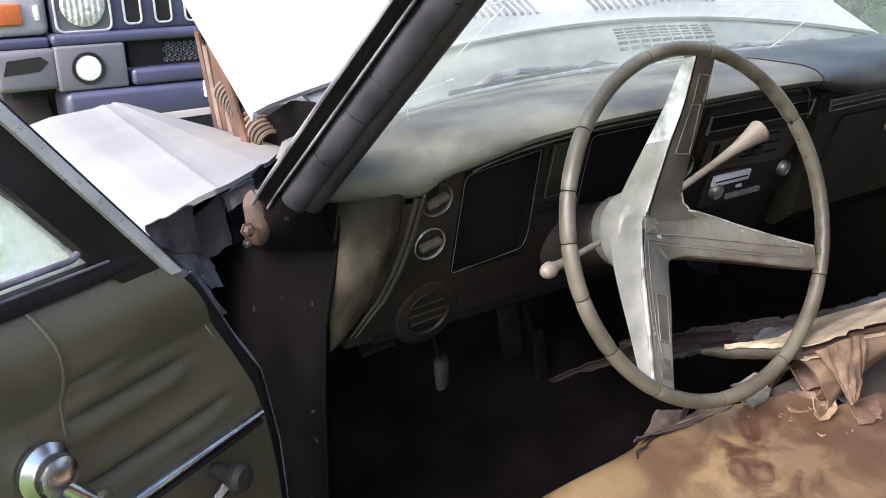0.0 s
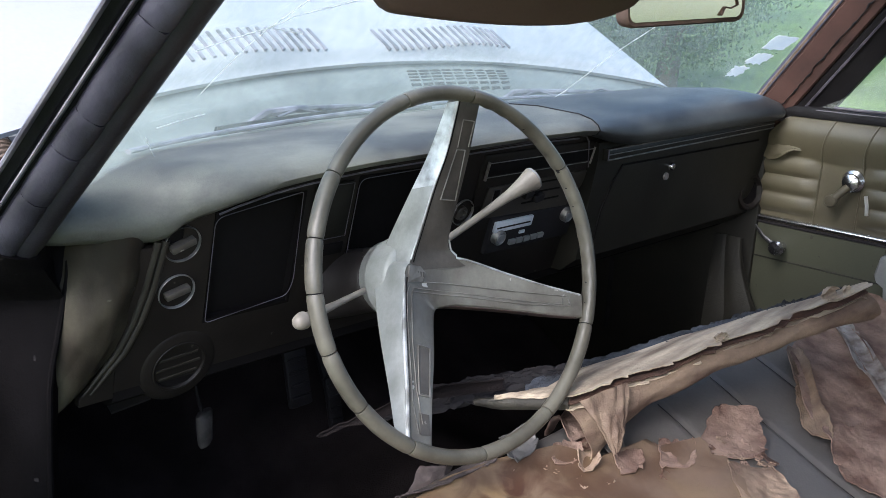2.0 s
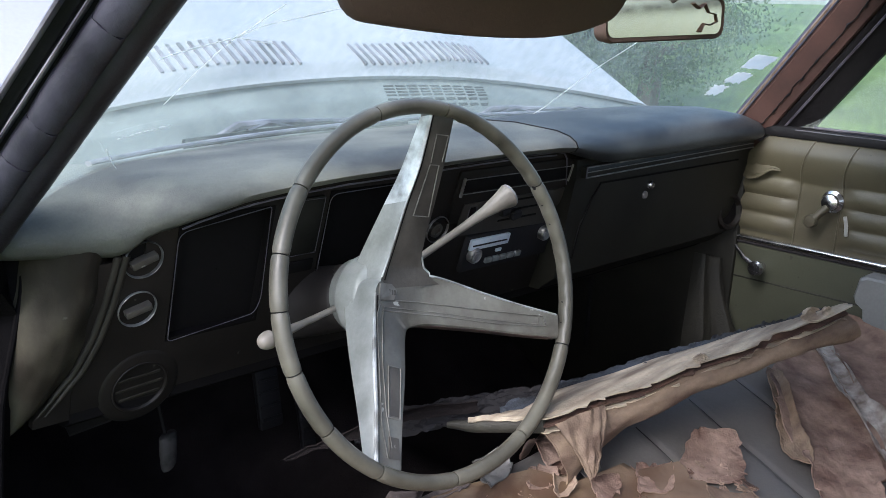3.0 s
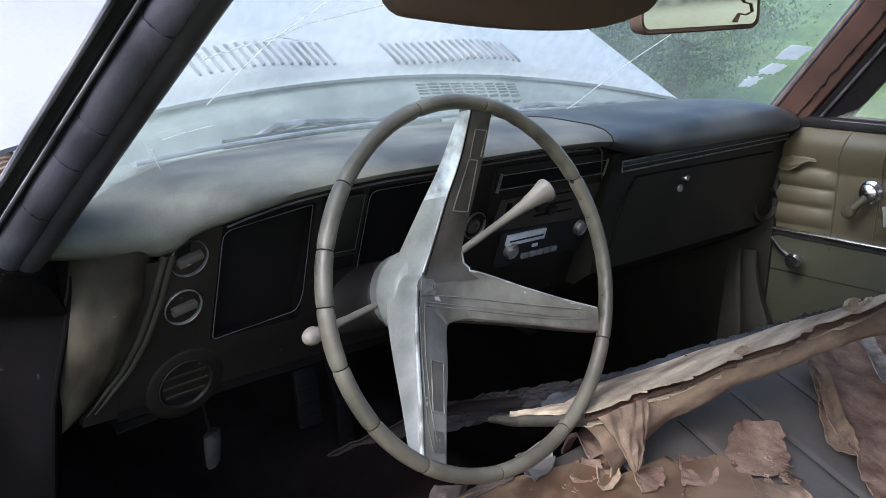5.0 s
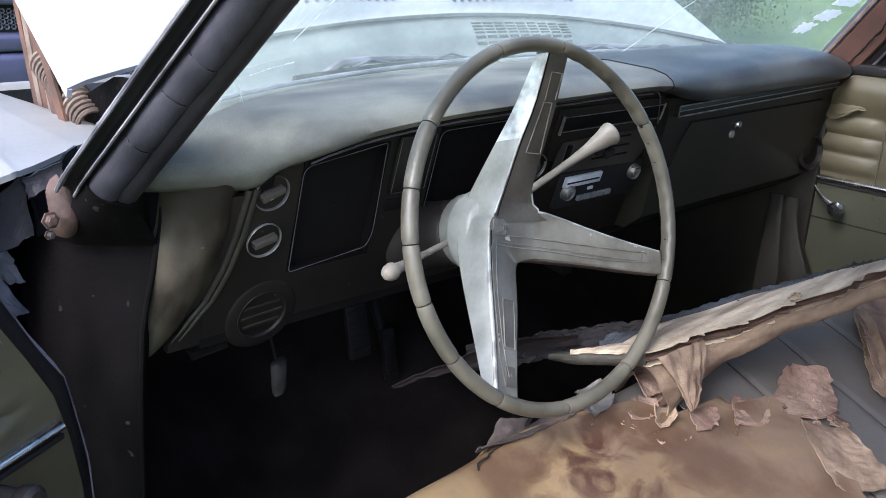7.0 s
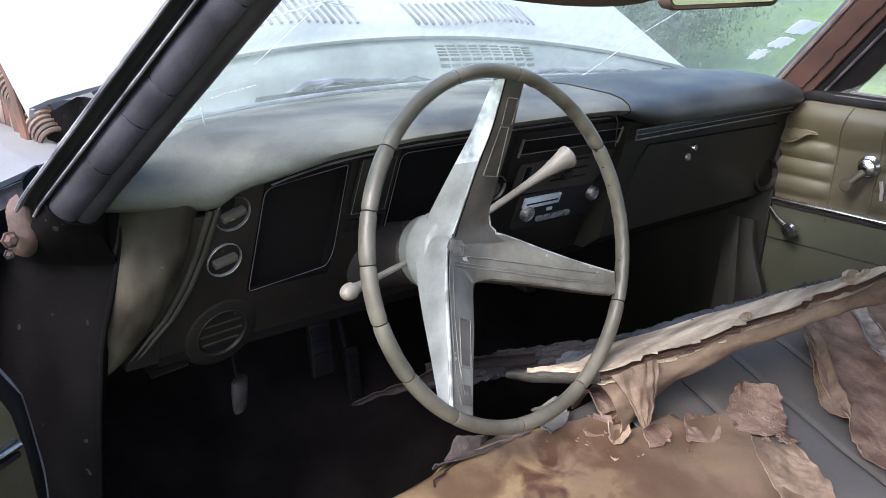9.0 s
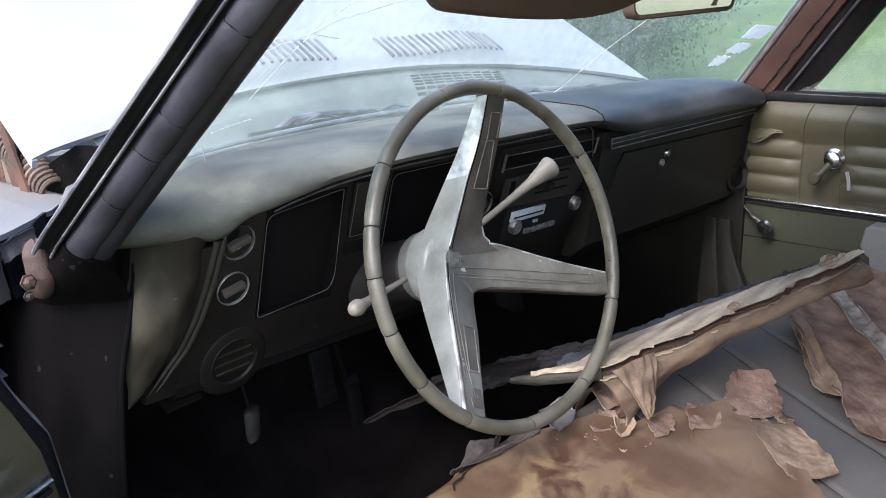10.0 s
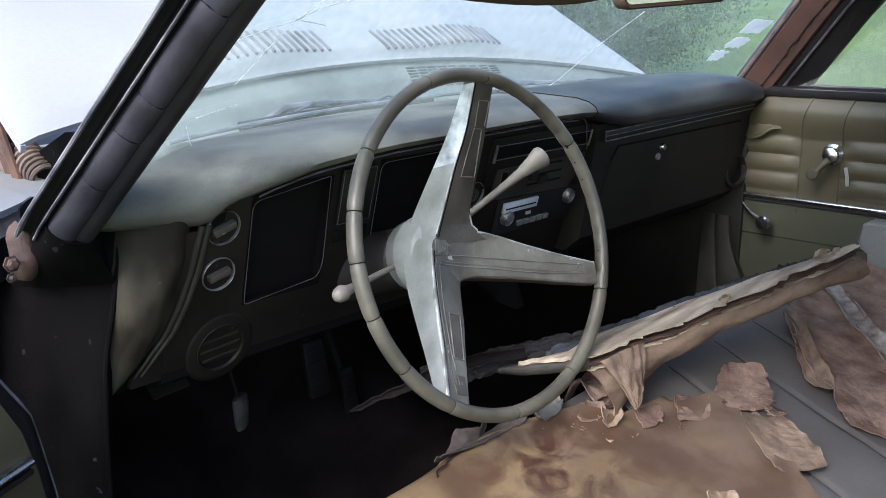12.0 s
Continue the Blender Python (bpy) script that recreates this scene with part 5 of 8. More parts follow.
    # pale line down the outer side of the stack
    bm = bmesh.new()
    tube(bm, [m @ Vector(p) for p in ((-0.165, 0.058, 0.006), (0.045, 0.060, 0.006), (0.066, 0.056, 0.006), (0.077, 0.046, 0.006), (0.092, 0.012, 0.006), (0.109, -0.020, 0.006), (0.124, -0.075, 0.004))], 0.0012, 6)
    part("stack_line", bm, "ridge", t, "worn pale line round the centre stack")
    # glove box side
    bm = bmesh.new()
    def gy(z):
        return 0.096 + 0.16 * max(0.0, 0.97 - z)
    rings = [[(x, gy(0.995), 0.995), (x, gy(0.97), 0.97), (x, gy(0.88), 0.88), (x, gy(0.8), 0.80), (x, gy(0.8) + 0.03, 0.775), (x, 0.25, 0.775), (x, 0.25, 0.995)] for x in (0.085, 0.3, 0.5, 0.672)]
    loft(bm, rings)
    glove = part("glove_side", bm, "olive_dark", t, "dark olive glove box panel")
    bm = bmesh.new()
    pts = [(0.155, gy(0.955) - 0.001, 0.953), (0.14, gy(0.93) - 0.001, 0.93), (0.122, gy(0.88) - 0.001, 0.88), (0.12, gy(0.83) - 0.001, 0.83)]
    tube(bm, [(0.62, gy(0.955) - 0.001, 0.955)] + pts, 0.0018, 5)
    part("lid_gap", bm, "void", glove)
    def rise(x):
        return 0.011 * (x - 0.097) / 0.56
    bm = bmesh.new()
    loft(bm, [[(x, y, z + rise(x)) for y, z in ((0.0875, 0.967), (0.086, 0.969), (0.086, 0.983), (0.0875, 0.985), (0.098, 0.985), (0.098, 0.967))] for x in (0.097, 0.3, 0.5, 0.655)])
    trim = part("trim_strip", bm, "olive_dark", t)
    for z, r in ((0.984, 0.0012), (0.976, 0.0008), (0.968, 0.0012)):
        bm = bmesh.new()
        tube(bm, [(x, 0.0855, z + rise(x)) for x in (0.097, 0.3, 0.5, 0.655)], r, 6)
        part("trim_line", bm, "spoke_line", trim, "thin chrome trim line")
    bm = bmesh.new()
    tube(bm, [(0.098, 0.0855, 0.9845), (0.097, 0.0855, 0.9675)], 0.0012, 6)
    part("trim_end", bm, "gutter_grey", trim)
    bm = bmesh.new()
    disc(bm, (0.308, gy(0.933), 0.935), (0, -1, 0), [(0, 0.001), (0, 0.0075), (0.005, 0.0075), (0.008, 0.005), (0.008, 0.001)], 16)
    part("lock", bm, "chrome", glove, "small chrome glove box lock")
    bm = bmesh.new()
    disc(bm, (0.299, gy(0.918), 0.918), (0, -1, 0), [(0, 0.001), (0, 0.007), (0.004, 0.006), (0.004, 0.001)], 14)
    part("lock_button", bm, "bright_metal", glove)
    # round vent by the far door
    bm = bmesh.new()
    disc(bm, (0.645, 0.115, 0.845), (-0.25, -1, 0.1), [(-0.01, 0.024), (0.003, 0.026), (0.009, 0.03), (0.006, 0.036), (-0.012, 0.038)], 30)
    v2 = part("air_vent", bm, "dash_face", t, "round black swivel air vent")
    bm = bmesh.new()
    disc(bm, (0.645, 0.115, 0.845), (-0.25, -1, 0.1), [(-0.01, 0.001), (-0.01, 0.027), (0.0, 0.026), (-0.006, 0.001)], 24)
    part("vent_well", bm, "void", v2)


def radio():
    m = face_matrix(-0.022, 0.872, 0.002)
    t = thing("car_radio", m.translation, "small chrome-knobbed cassette radio fitted in the dashboard", "radio")
    bm = bmesh.new()
    box(bm, (-0.09, -0.034, -0.09), (0.11, 0.026, 0.005), 0.003, m)
    part("case", bm, "black", t)
    bm = bmesh.new()
    box(bm, (-0.086, 0.005, 0.005), (-0.002, 0.022, 0.010), 0.001, m)
    dial = part("dial", bm, "radio_lit", t, "pale blue-grey dial window")
    bm = bmesh.new()
    box(bm, (-0.082, 0.0118, 0.0095), (-0.008, 0.0138, 0.0112), 0.0, m)
    part("dial_bar", bm, "black", dial)
    for k in range(5):
        bm = bmesh.new()
        box(bm, (-0.042 + 0.0166 * k, -0.0235, 0.005), (-0.042 + 0.0166 * k + 0.0140, -0.015, 0.010), 0.001, m)
        part("button", bm, "speaker", t)
    bm = bmesh.new()
    box(bm, (-0.022, -0.008, 0.005), (-0.010, -0.003, 0.0075), 0.0005, m)
    part("badge", bm, "radio_lit", t)
    for x, y in ((-0.072, -0.004), (0.084, 0.009)):
        c = m @ Vector((x, y, 0))
        n = m.to_3x3() @ Vector((0, 0, 1))
        bm = bmesh.new()
        disc(bm, c, n, [(0.002, 0.001), (0.002, 0.0125), (0.013, 0.012), (0.0145, 0.0108), (0.0135, 0.0098), (0.0125, 0.001)], 28)
        knob = part("knob", bm, "tarnish", t, "ringed silver radio knob")
        bm = bmesh.new()
        disc(bm, c, n, [(0.0115, 0.001), (0.0115, 0.0082), (0.0152, 0.0078), (0.0158, 0.0062), (0.0150, 0.0054), (0.0150, 0.001)], 24)
        part("knob_face", bm, "knob_face", knob)


# ---- steering wheel ----
WC = Vector((-0.361, -0.0635, 0.912))
WN = Vector((-0.05, -1.0, 0.311)).normalized()
WE1 = (Vector((1, 0, 0)) - WN * WN.x).normalized()
WE2 = WN.cross(WE1).normalized()
WR = 0.1975


def on_wheel(r, deg, h=0.0):
    return WC + WE1 * r * math.cos(radians(deg)) + WE2 * r * math.sin(radians(deg)) + WN * h


def steering_wheel():
    t = thing("steering_wheel", WC, "sun-cracked olive three-spoke steering wheel", "steering wheel")
    # rim in cracked lengths
    joints = [-127.3, -98, -66, -29.5, 29.2, 76.5, 104, 140.2, 159.8, 175, 192, 211, 232.7]
    for a0, a1 in zip(joints, joints[1:]):
        bm = bmesh.new()
        rings = []
        n = max(4, int((a1 - a0) / 1.5))
        for i in range(n + 1):
            g = a0 + (a1 - a0) * i / n + (0.2 if i == 0 else -0.2 if i == n else 0)
            r = 0.0084 - (0.0007 if i in (0, n) else 0)
            scallop = 0.002 * (0.5 + 0.5 * math.cos(radians(g * 50))) if -28 < g < 74 else 0.0
            ring = []
            for k in range(14):
                b = k * math.tau / 14
                rr = r - 1.3 * scallop * max(0.0, -math.cos(b)) ** 4
                ring.append(on_wheel(WR + rr * math.cos(b), g, rr * math.sin(b) * 1.1))
            rings.append(ring)
        loft(bm, rings)
        part("rim", bm, "wheel_rim", t, "cracked olive plastic rim length", auto=1.0)
    bm = bmesh.new()
    tube(bm, [on_wheel(WR, g) for g in range(0, 361, 6)], 0.006, 10, caps=False)
    part("rim_core", bm, "black", t)
    HUB = -0.064

    def height(x, y):
        r = math.hypot(x, y)
        return HUB * (1 - min(1.0, max(0.0, (r - 0.03) / (WR - 0.036)))) - 0.002

    def flat(x, y, h):
        return WC + WE1 * x + WE2 * y + WN * h

    # front edges of the moulded arms: one runs up from the hub, one bends round it from the rim down to the lower rim
    UPPER = ([(-0.040, 0.012), (-0.030, 0.024), (-0.016, 0.051), (0.0, 0.097), (0.016, 0.138), (0.028, 0.193)],
             [(0.060, 0.0), (0.040, 0.016), (0.030, 0.036), (0.043, 0.094), (0.051, 0.132), (0.060, 0.189)])
    BENT = ([(0.176, -0.061), (0.135, -0.040), (0.098, -0.019), (0.040, 0.014), (0.002, 0.016), (-0.036, 0.020), (-0.053, -0.012), (-0.077, -0.061), (-0.098, -0.105), (-0.124, -0.152)],
            [(0.169, -0.087), (0.125, -0.073), (0.088, -0.060), (0.030, -0.042), (0.012, -0.039), (-0.004, -0.040), (-0.015, -0.050), (-0.037, -0.086), (-0.062, -0.121), (-0.092, -0.166)])

    def edge(pts, q):
        k = q * (len(pts) - 1)
        i = min(int(k), len(pts) - 2)
        f = k - i
        p = [Vector(pts[max(0, min(len(pts) - 1, i + d))]) for d in (-1, 0, 1, 2)]
        return 0.5 * (2 * p[1] + (p[2] - p[0]) * f + (2 * p[0] - 5 * p[1] + 4 * p[2] - p[3]) * f * f + (3 * p[1] - p[0] - 3 * p[2] + p[3]) * f ** 3)

    def arm(outer, inner, lift, material, label, wall, n=48, left=True):
        def ring_at(q):
            a, b = edge(outer, q), edge(inner, q)
            far = min(1.0, max(0.0, ((a + b) / 2).length / WR))
            th = (0.062 if wall(q) else 0.034) * (1 - far) + 0.011 * far
            back = (a - b).normalized()
            pts = []
            for w, d, flare in ((0.0, 1.0, 0.004 if wall(q) else 0.001), (0.0, 0.10, 0.0005), (0.03, 0.02, 0.0), (0.09, 0.0, 0.0), (0.5, -0.015, 0.0), (0.93, 0.0, 0.0), (0.985, 0.03, 0.0), (1.0, 0.12, -0.001), (1.0, 0.8, -0.003)):
                p = a.lerp(b, w) + back * flare
                g = a.lerp(b, min(0.92, max(0.05, w)))
                pts.append(flat(p.x, p.y, height(g.x, g.y) - d * th + lift))
            return pts
        bm = bmesh.new()
        loft(bm, [ring_at(i / n) for i in range(n + 1)])
        return part("spoke", bm, material, t, label, auto=0.5), ring_at

    def line(pts, r, name, material, parent, lift=0.0012, close=False, label=""):
        bm = bmesh.new()
        path = []
        for p, q in zip(pts, pts[1:] + pts[:1] if close else pts[1:]):
            path += [Vector(p).lerp(Vector(q), k / 6) for k in range(6)]
        path += [Vector(pts[0] if close else pts[-1])]
        tube(bm, [flat(p.x, p.y, height(p.x, p.y) + lift) for p in path], r, 6, caps=not close)
        return part(name, bm, material, parent, label)

    def plate(corners, name, material, parent, h0, h1, label=""):
        bm = bmesh.new()
        loft(bm, [[flat(x * 1.0, y * 1.0, height(x, y) + h) for x, y in corners] for h in (h0, h1)])
        return part(name, bm, material, parent, label, smooth=False)

    up, up_ring = arm(*UPPER, 0.0016, "spoke_brown", "brown-grey moulded upper spoke with a worn edge", lambda q: True, 30)
    bent, bent_ring = arm(*BENT, 0.0022, "spoke", "grey-green moulded spoke bending round the hub", lambda q: q > 0.5, 60)
    # side faces turned to the door: the light on them is put into paler colours
    for sp, ring, q0, q1, tone in ((up, up_ring, 0.05, 0.62, "spoke_pale"), (up, up_ring, 0.62, 0.97, "spoke_bare_lit"), (bent, bent_ring, 0.535, 0.985, "spoke_pale")):
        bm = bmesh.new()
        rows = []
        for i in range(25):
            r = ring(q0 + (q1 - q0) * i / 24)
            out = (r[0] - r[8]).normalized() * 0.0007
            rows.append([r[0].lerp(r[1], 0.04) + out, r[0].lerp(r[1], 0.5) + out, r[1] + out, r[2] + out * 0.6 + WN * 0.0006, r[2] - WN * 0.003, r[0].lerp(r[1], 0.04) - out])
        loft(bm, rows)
        part("side_face", bm, tone, sp, "worn side face with the light put into its colour" if tone == "spoke_bare_lit" else "smooth side face in a pale lit tone", auto=0.5)
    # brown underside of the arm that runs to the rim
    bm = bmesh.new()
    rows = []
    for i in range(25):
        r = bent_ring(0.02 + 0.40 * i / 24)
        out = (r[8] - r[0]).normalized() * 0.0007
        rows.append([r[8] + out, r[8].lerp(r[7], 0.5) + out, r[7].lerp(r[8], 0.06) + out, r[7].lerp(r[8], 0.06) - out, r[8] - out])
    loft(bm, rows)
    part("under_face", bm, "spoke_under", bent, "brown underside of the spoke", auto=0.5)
    # dark groove beside the ridge
    for ring, q0, q1 in ((up_ring, 0.16, 0.98), (bent_ring, 0.60, 0.98)):
        bm = bmesh.new()
        tube(bm, [ring(q0 + (q1 - q0) * i / 24)[2].lerp(ring(q0 + (q1 - q0) * i / 24)[6], 0.07) + WN * 0.0006 for i in range(25)], 0.0008, 6)
        part("groove", bm, "void", up if ring is up_ring else bent)
    # bright worn ridge down the lower arm and round the crotch
    bm = bmesh.new()
    tube(bm, [bent_ring(0.60 + 0.385 * i / 24)[2] + WN * 0.0006 for i in range(25)], [0.0008 + 0.0016 * min(1.0, i / 8) for i in range(25)], 8)
    part("worn_edge", bm, "spoke_bare_lit", bent, "bright worn spoke edge")
    bm = bmesh.new()
    tube(bm, [bent_ring(0.01 + 0.33 * i / 20)[2] + WN * 0.0004 for i in range(21)] + [up_ring(q)[6] + WN * 0.0006 for q in (0.2, 0.3, 0.4)], 0.0012, 8)
    part("worn_edge", bm, "spoke_bare_lit", bent, "bright worn spoke edge")
    bm = bmesh.new()
    tube(bm, [up_ring(0.2 + 0.78 * i / 24)[2] + WN * 0.0004 for i in range(25)], 0.0011, 8)
    part("edge_bead", bm, "spoke_bare_lit", up, "pale raised bead")
    # insert frames
    line([(0.030, 0.136), (0.042, 0.134), (0.033, 0.080), (0.012, 0.084)], 0.0007, "insert_frame", "spoke_line", up, 0.0032, True)
    line([(0.031, 0.138), (0.033, 0.150), (0.036, 0.167), (0.052, 0.164), (0.046, 0.137)], 0.0006, "insert_frame", "spoke_line", up, 0.0032)
    line([(-0.016, -0.005), (0.02, -0.014), (0.085, -0.036), (0.156, -0.059), (0.157, -0.071), (0.10, -0.056), (0.03, -0.031), (-0.038, -0.011)], 0.0007, "insert_frame", "spoke_line", bent, 0.0040)
    line([(0.150, -0.060), (0.148, -0.067), (0.10, -0.052), (0.03, -0.027), (-0.034, -0.008), (-0.040, -0.016), (-0.064, -0.062), (-0.084, -0.108), (-0.094, -0.142)], 0.0005, "insert_frame", "spoke_line", bent, 0.0040)
    line([(-0.104, -0.148), (-0.096, -0.118), (-0.072, -0.066), (-0.048, -0.012), (-0.040, -0.004)], 0.0005, "insert_frame", "spoke_line", bent, 0.0038)
    line([(-0.057, -0.067), (-0.041, -0.075), (-0.069, -0.121), (-0.083, -0.114)], 0.0007, "insert_frame", "spoke_line", bent, 0.0038, True)
    plate([(-0.056, -0.069), (-0.043, -0.076), (-0.069, -0.119), (-0.081, -0.113)], "insert_recess", "spoke_brown", bent, 0.001, 0.0034)
    plate([(-0.102, -0.150), (-0.092, -0.131), (-0.080, -0.137), (-0.089, -0.156)], "insert_foot", "spoke_brown", bent, 0.001, 0.0034)
    # hub behind the arms, with folds in its cover
    bm = bmesh.new()
    prof = [(0, 0.030), (0.002, 0.050)]
    for k in range(4):
        prof += [(0.006 + 0.008 * k, 0.0515 - 0.002 * k), (0.010 + 0.008 * k, 0.0495 - 0.0022 * k)]
    prof += [(0.040, 0.036), (0.043, 0.02), (0.043, 0.001)]
    disc(bm, flat(-0.006, -0.002, HUB - 0.060), WN, prof, 40)
    hub = part("hub", bm, "spoke_pale", t, "grey-green wrinkled hub", auto=1.0)
    badge = plate([(-0.034, 0.018), (-0.017, 0.014), (-0.011, 0.005), (-0.018, -0.004), (-0.040, 0.000)], "emblem", "spoke_line", hub, 0.001, 0.0040, "small pale hub badge")
    for k in range(5):
        x, y = -0.030 + 0.0036 * k, 0.0085 - 0.0012 * k
        plate([(x, y + 0.003), (x + 0.0018, y + 0.0025), (x + 0.0008, y - 0.003), (x - 0.001, y - 0.0025)], "emblem_bar", "spoke_brown", badge, 0.004, 0.0052)


def column():
    t = thing("steering_column", WC - WN * 0.2, "grey steering column with lever and collar", "steering column")
    def along(d):
        return WC - WN * d
    bm = bmesh.new()
    disc(bm, along(0.112), -WN, [(0, 0.03), (0.0, 0.045), (0.034, 0.046), (0.037, 0.0445), (0.038, 0.03)], 32)
    part("collar", bm, "spoke_pale", t, "pale grey column collar")
    bm = bmesh.new()
    disc(bm, along(0.148), -WN, [(0, 0.02), (0, 0.041), (0.12, 0.04), (0.3, 0.036), (0.6, 0.03)], 28)
    part("tube", bm, "stack_plate", t)
    # bell-mouthed shroud spreading on to the dashboard
    bm = bmesh.new()
    rings = []
    for d, r, dx, dz in ((0.153, 0.0405, 0.0, 0.0), (0.157, 0.0435, 0.0, 0.0), (0.175, 0.0445, -0.001, 0.0), (0.192, 0.0455, -0.004, 0.0), (0.206, 0.0465, -0.009, 0.0), (0.218, 0.0475, -0.015, 0.0), (0.232, 0.048, -0.022, 0.0), (0.262, 0.047, -0.030, -0.002)):
        c = along(d) + Vector((dx, 0, dz))
        rings.append([c + WE1 * r * math.cos(h * math.tau / 36) + WE2 * r * math.sin(h * math.tau / 36) * 0.9 for h in range(36)])
    loft(bm, rings)
    part("shroud", bm, "shroud", t, "dark grey bell-mouthed column shroud", auto=1.0)
    for dx, dz in ((-0.038, 0.007), (-0.040, -0.009)):
        bm = bmesh.new()
        disc(bm, along(0.126) + Vector((dx, -0.012, dz)), (-0.75, -0.6, -0.2), [(-0.004, 0.001), (-0.004, 0.0042), (0.004, 0.0042), (0.0045, 0.001)], 14)
        part("screw_hole", bm, "void", t)
    # turn signal lever
    root, tip = along(0.13) + Vector((-0.04, 0, -0.003)), Vector((-0.541, 0.009, 0.873))
    d = tip - root
    bm = bmesh.new()
    tube(bm, [root, root + d * 0.5, root + d * 0.8, root + d * 0.9], [0.0035, 0.004, 0.006, 0.008], 10)
    sig = part("signal_lever", bm, "lever", t, "pale turn signal lever")
    bm = bmesh.new()
    disc(bm, root + d * 0.88, d, [(0, 0.0066), (0.001, 0.0092), (0.003, 0.0096), (0.005, 0.0094), (0.009, 0.0088), (0.013, 0.0072), (0.016, 0.0045), (0.017, 0.001)], 20)
    part("lever_knob", bm, "lever", sig)
    # gear lever
    root, tip = along(0.14) + Vector((0.03, 0, 0.012)), Vector((-0.152, 0.029, 0.977))
    d = tip - root
    bm = bmesh.new()
    tube(bm, [root, root + d * 0.25, root + d * 0.55, root + d * 0.66, root + d * 0.8, root + d * 0.93, root + d * 1.0], [0.0042, 0.0044, 0.0048, 0.0055, 0.0075, 0.0122, 0.0158], 16)
    gear = part("gear_lever", bm, "lever", t, "pale flared gear lever")
    bm = bmesh.new()
    disc(bm, tip, d, [(0, 0.0158), (0.003, 0.015), (0.005, 0.011), (0.0055, 0.001)], 18)
    part("lever_cap", bm, "speaker", gear)


# ---- doors: local x runs rearwards from the front edge, y outwards, z up ----
def door(m, name, label):
    t = thing(name, m @ Vector((0.1, 0.05, 0.4)), label, "car door", "front doors")
    def P(nm, bm, mat, parent=t, lab="", **kw):
        bm.transform(m)
        return part(nm, bm, mat, parent, lab, **kw)
    far = name == "passenger_door"
    def front(z):
        upper = [(0.88, 0.033), (0.92, 0.057), (0.95, 0.076), (0.98, 0.098), (0.998, 0.113), (1.006, 0.128)]
        return lerp([(0.25, 0.06), (0.45, 0.0), (0.58, -0.018), (0.66, -0.021), (0.72, -0.018), (0.78, -0.008), (0.83, 0.006)] + upper, z)
    L = 1.2
    grooves = ((0.835, 0.04, 0.215), (0.90, 0.085, 0.215), (0.935, 0.165, 0.215))
    def bow(u, z):
        """Inner face relief."""
        y = -0.006
        if z > 0.92:
            k = min(1.0, (z - 0.92) / 0.085)
            y -= 0.018 * (math.sin(min(1.0, k * 1.6) * math.pi / 2) - 0.9 * max(0.0, (k - 0.6) / 0.4) ** 2)
        if not far:
            for g, u0, u1 in grooves:
                soft = max(0.0, min(1.0, (u - u0) / 0.03, (u1 + 0.012 - u) / 0.012))
                y += soft * (0.007 * math.exp(-((z - g) / 0.003) ** 2) - 0.005 * math.exp(-((z - g + 0.014) / 0.009) ** 2) - 0.003 * math.exp(-((z - g - 0.012) / 0.008) ** 2))
            return y
        panels = (0.05 < u < 0.188) or u > 0.282
        if panels and 0.81 < z < 0.924:
            k = (z - 0.81) / 0.038
            soft = min(1.0, (u - 0.05) / 0.02, abs(u - 0.188) / 0.012 if u < 0.2 else 1.0, (u - 0.282) / 0.012 if u > 0.2 else 1.0)
            y -= 0.010 * soft * abs(math.sin(k * math.pi)) ** 0.5
        return y
    # skin
    bm = bmesh.new()
    def f(a, b):
        z = 0.30 + 0.705 * b
        u = front(z) + (L - front(z)) * a ** 1.4
        return u, bow(u, z), z
    sheet(bm, f, 60, 200, 0.012)
    P("inner_panel", bm, "olive", lab="olive vinyl inner door panel", auto=1.2)
    bm = bmesh.new()
    sheet(bm, lambda a, b: (front(0.3 + 0.7 * b) + 0.005 + (L - front(0.3 + 0.7 * b)) * a, 0.02 + 0.1 * min(1, a * 12) ** 0.5 - 0.03 * b, 0.26 + 0.74 * b), 24, 12, 0.01)
    P("outer_skin", bm, "paint_white")
    bm = bmesh.new()
    pts = [[(front(z) + dx, y, z) for dx, y in ((0.0, 0.004), (0.004, 0.05), (0.012, 0.05), (0.012, 0.004))] for z in (0.26, 0.45, 0.58, 0.66, 0.72, 0.78, 0.83, 0.88, 0.92, 0.95, 0.97, 0.985)]
    loft(bm, pts)
    P("front_edge", bm, "speaker" if far else "rubber", lab="scuffed front edge of the door")
    if not far:
        zs = [0.55 + 0.02 * k for k in range(22)]
        bm = bmesh.new()
        loft(bm, [[(front(z) + dx - 0.004 * nz(z, 0, 1, 14), y + 0.003 * nz(z, 2, 1, 20), z) for dx, y in ((0.004, 0.010), (-0.012, 0.004), (-0.028, 0.010), (-0.034, 0.022), (-0.016, 0.034), (0.004, 0.034))] for z in zs])
        P("edge_rubber", bm, "rubber", lab="perished black rubber along the door's front edge", auto=1.0)
        bm = bmesh.new()
        tube(bm, [(front(z) - 0.031 - 0.004 * nz(z, 0, 1, 14), 0.012 + 0.003 * nz(z, 2, 1, 20), z) for z in zs], [0.0008 + 0.0014 * max(0.0, nz(z, 5, 1, 25) + 0.3) for z in zs], 6)
        P("rubber_lip", bm, "gutter_grey", lab="pale worn rubber lip")
        bm = bmesh.new()
        tube(bm, [(front(z) + 0.001, -0.004, z) for z in zs], 0.0011, 6)
        P("edge_lip", bm, "gutter_grey", lab="pale bare metal edge lip")
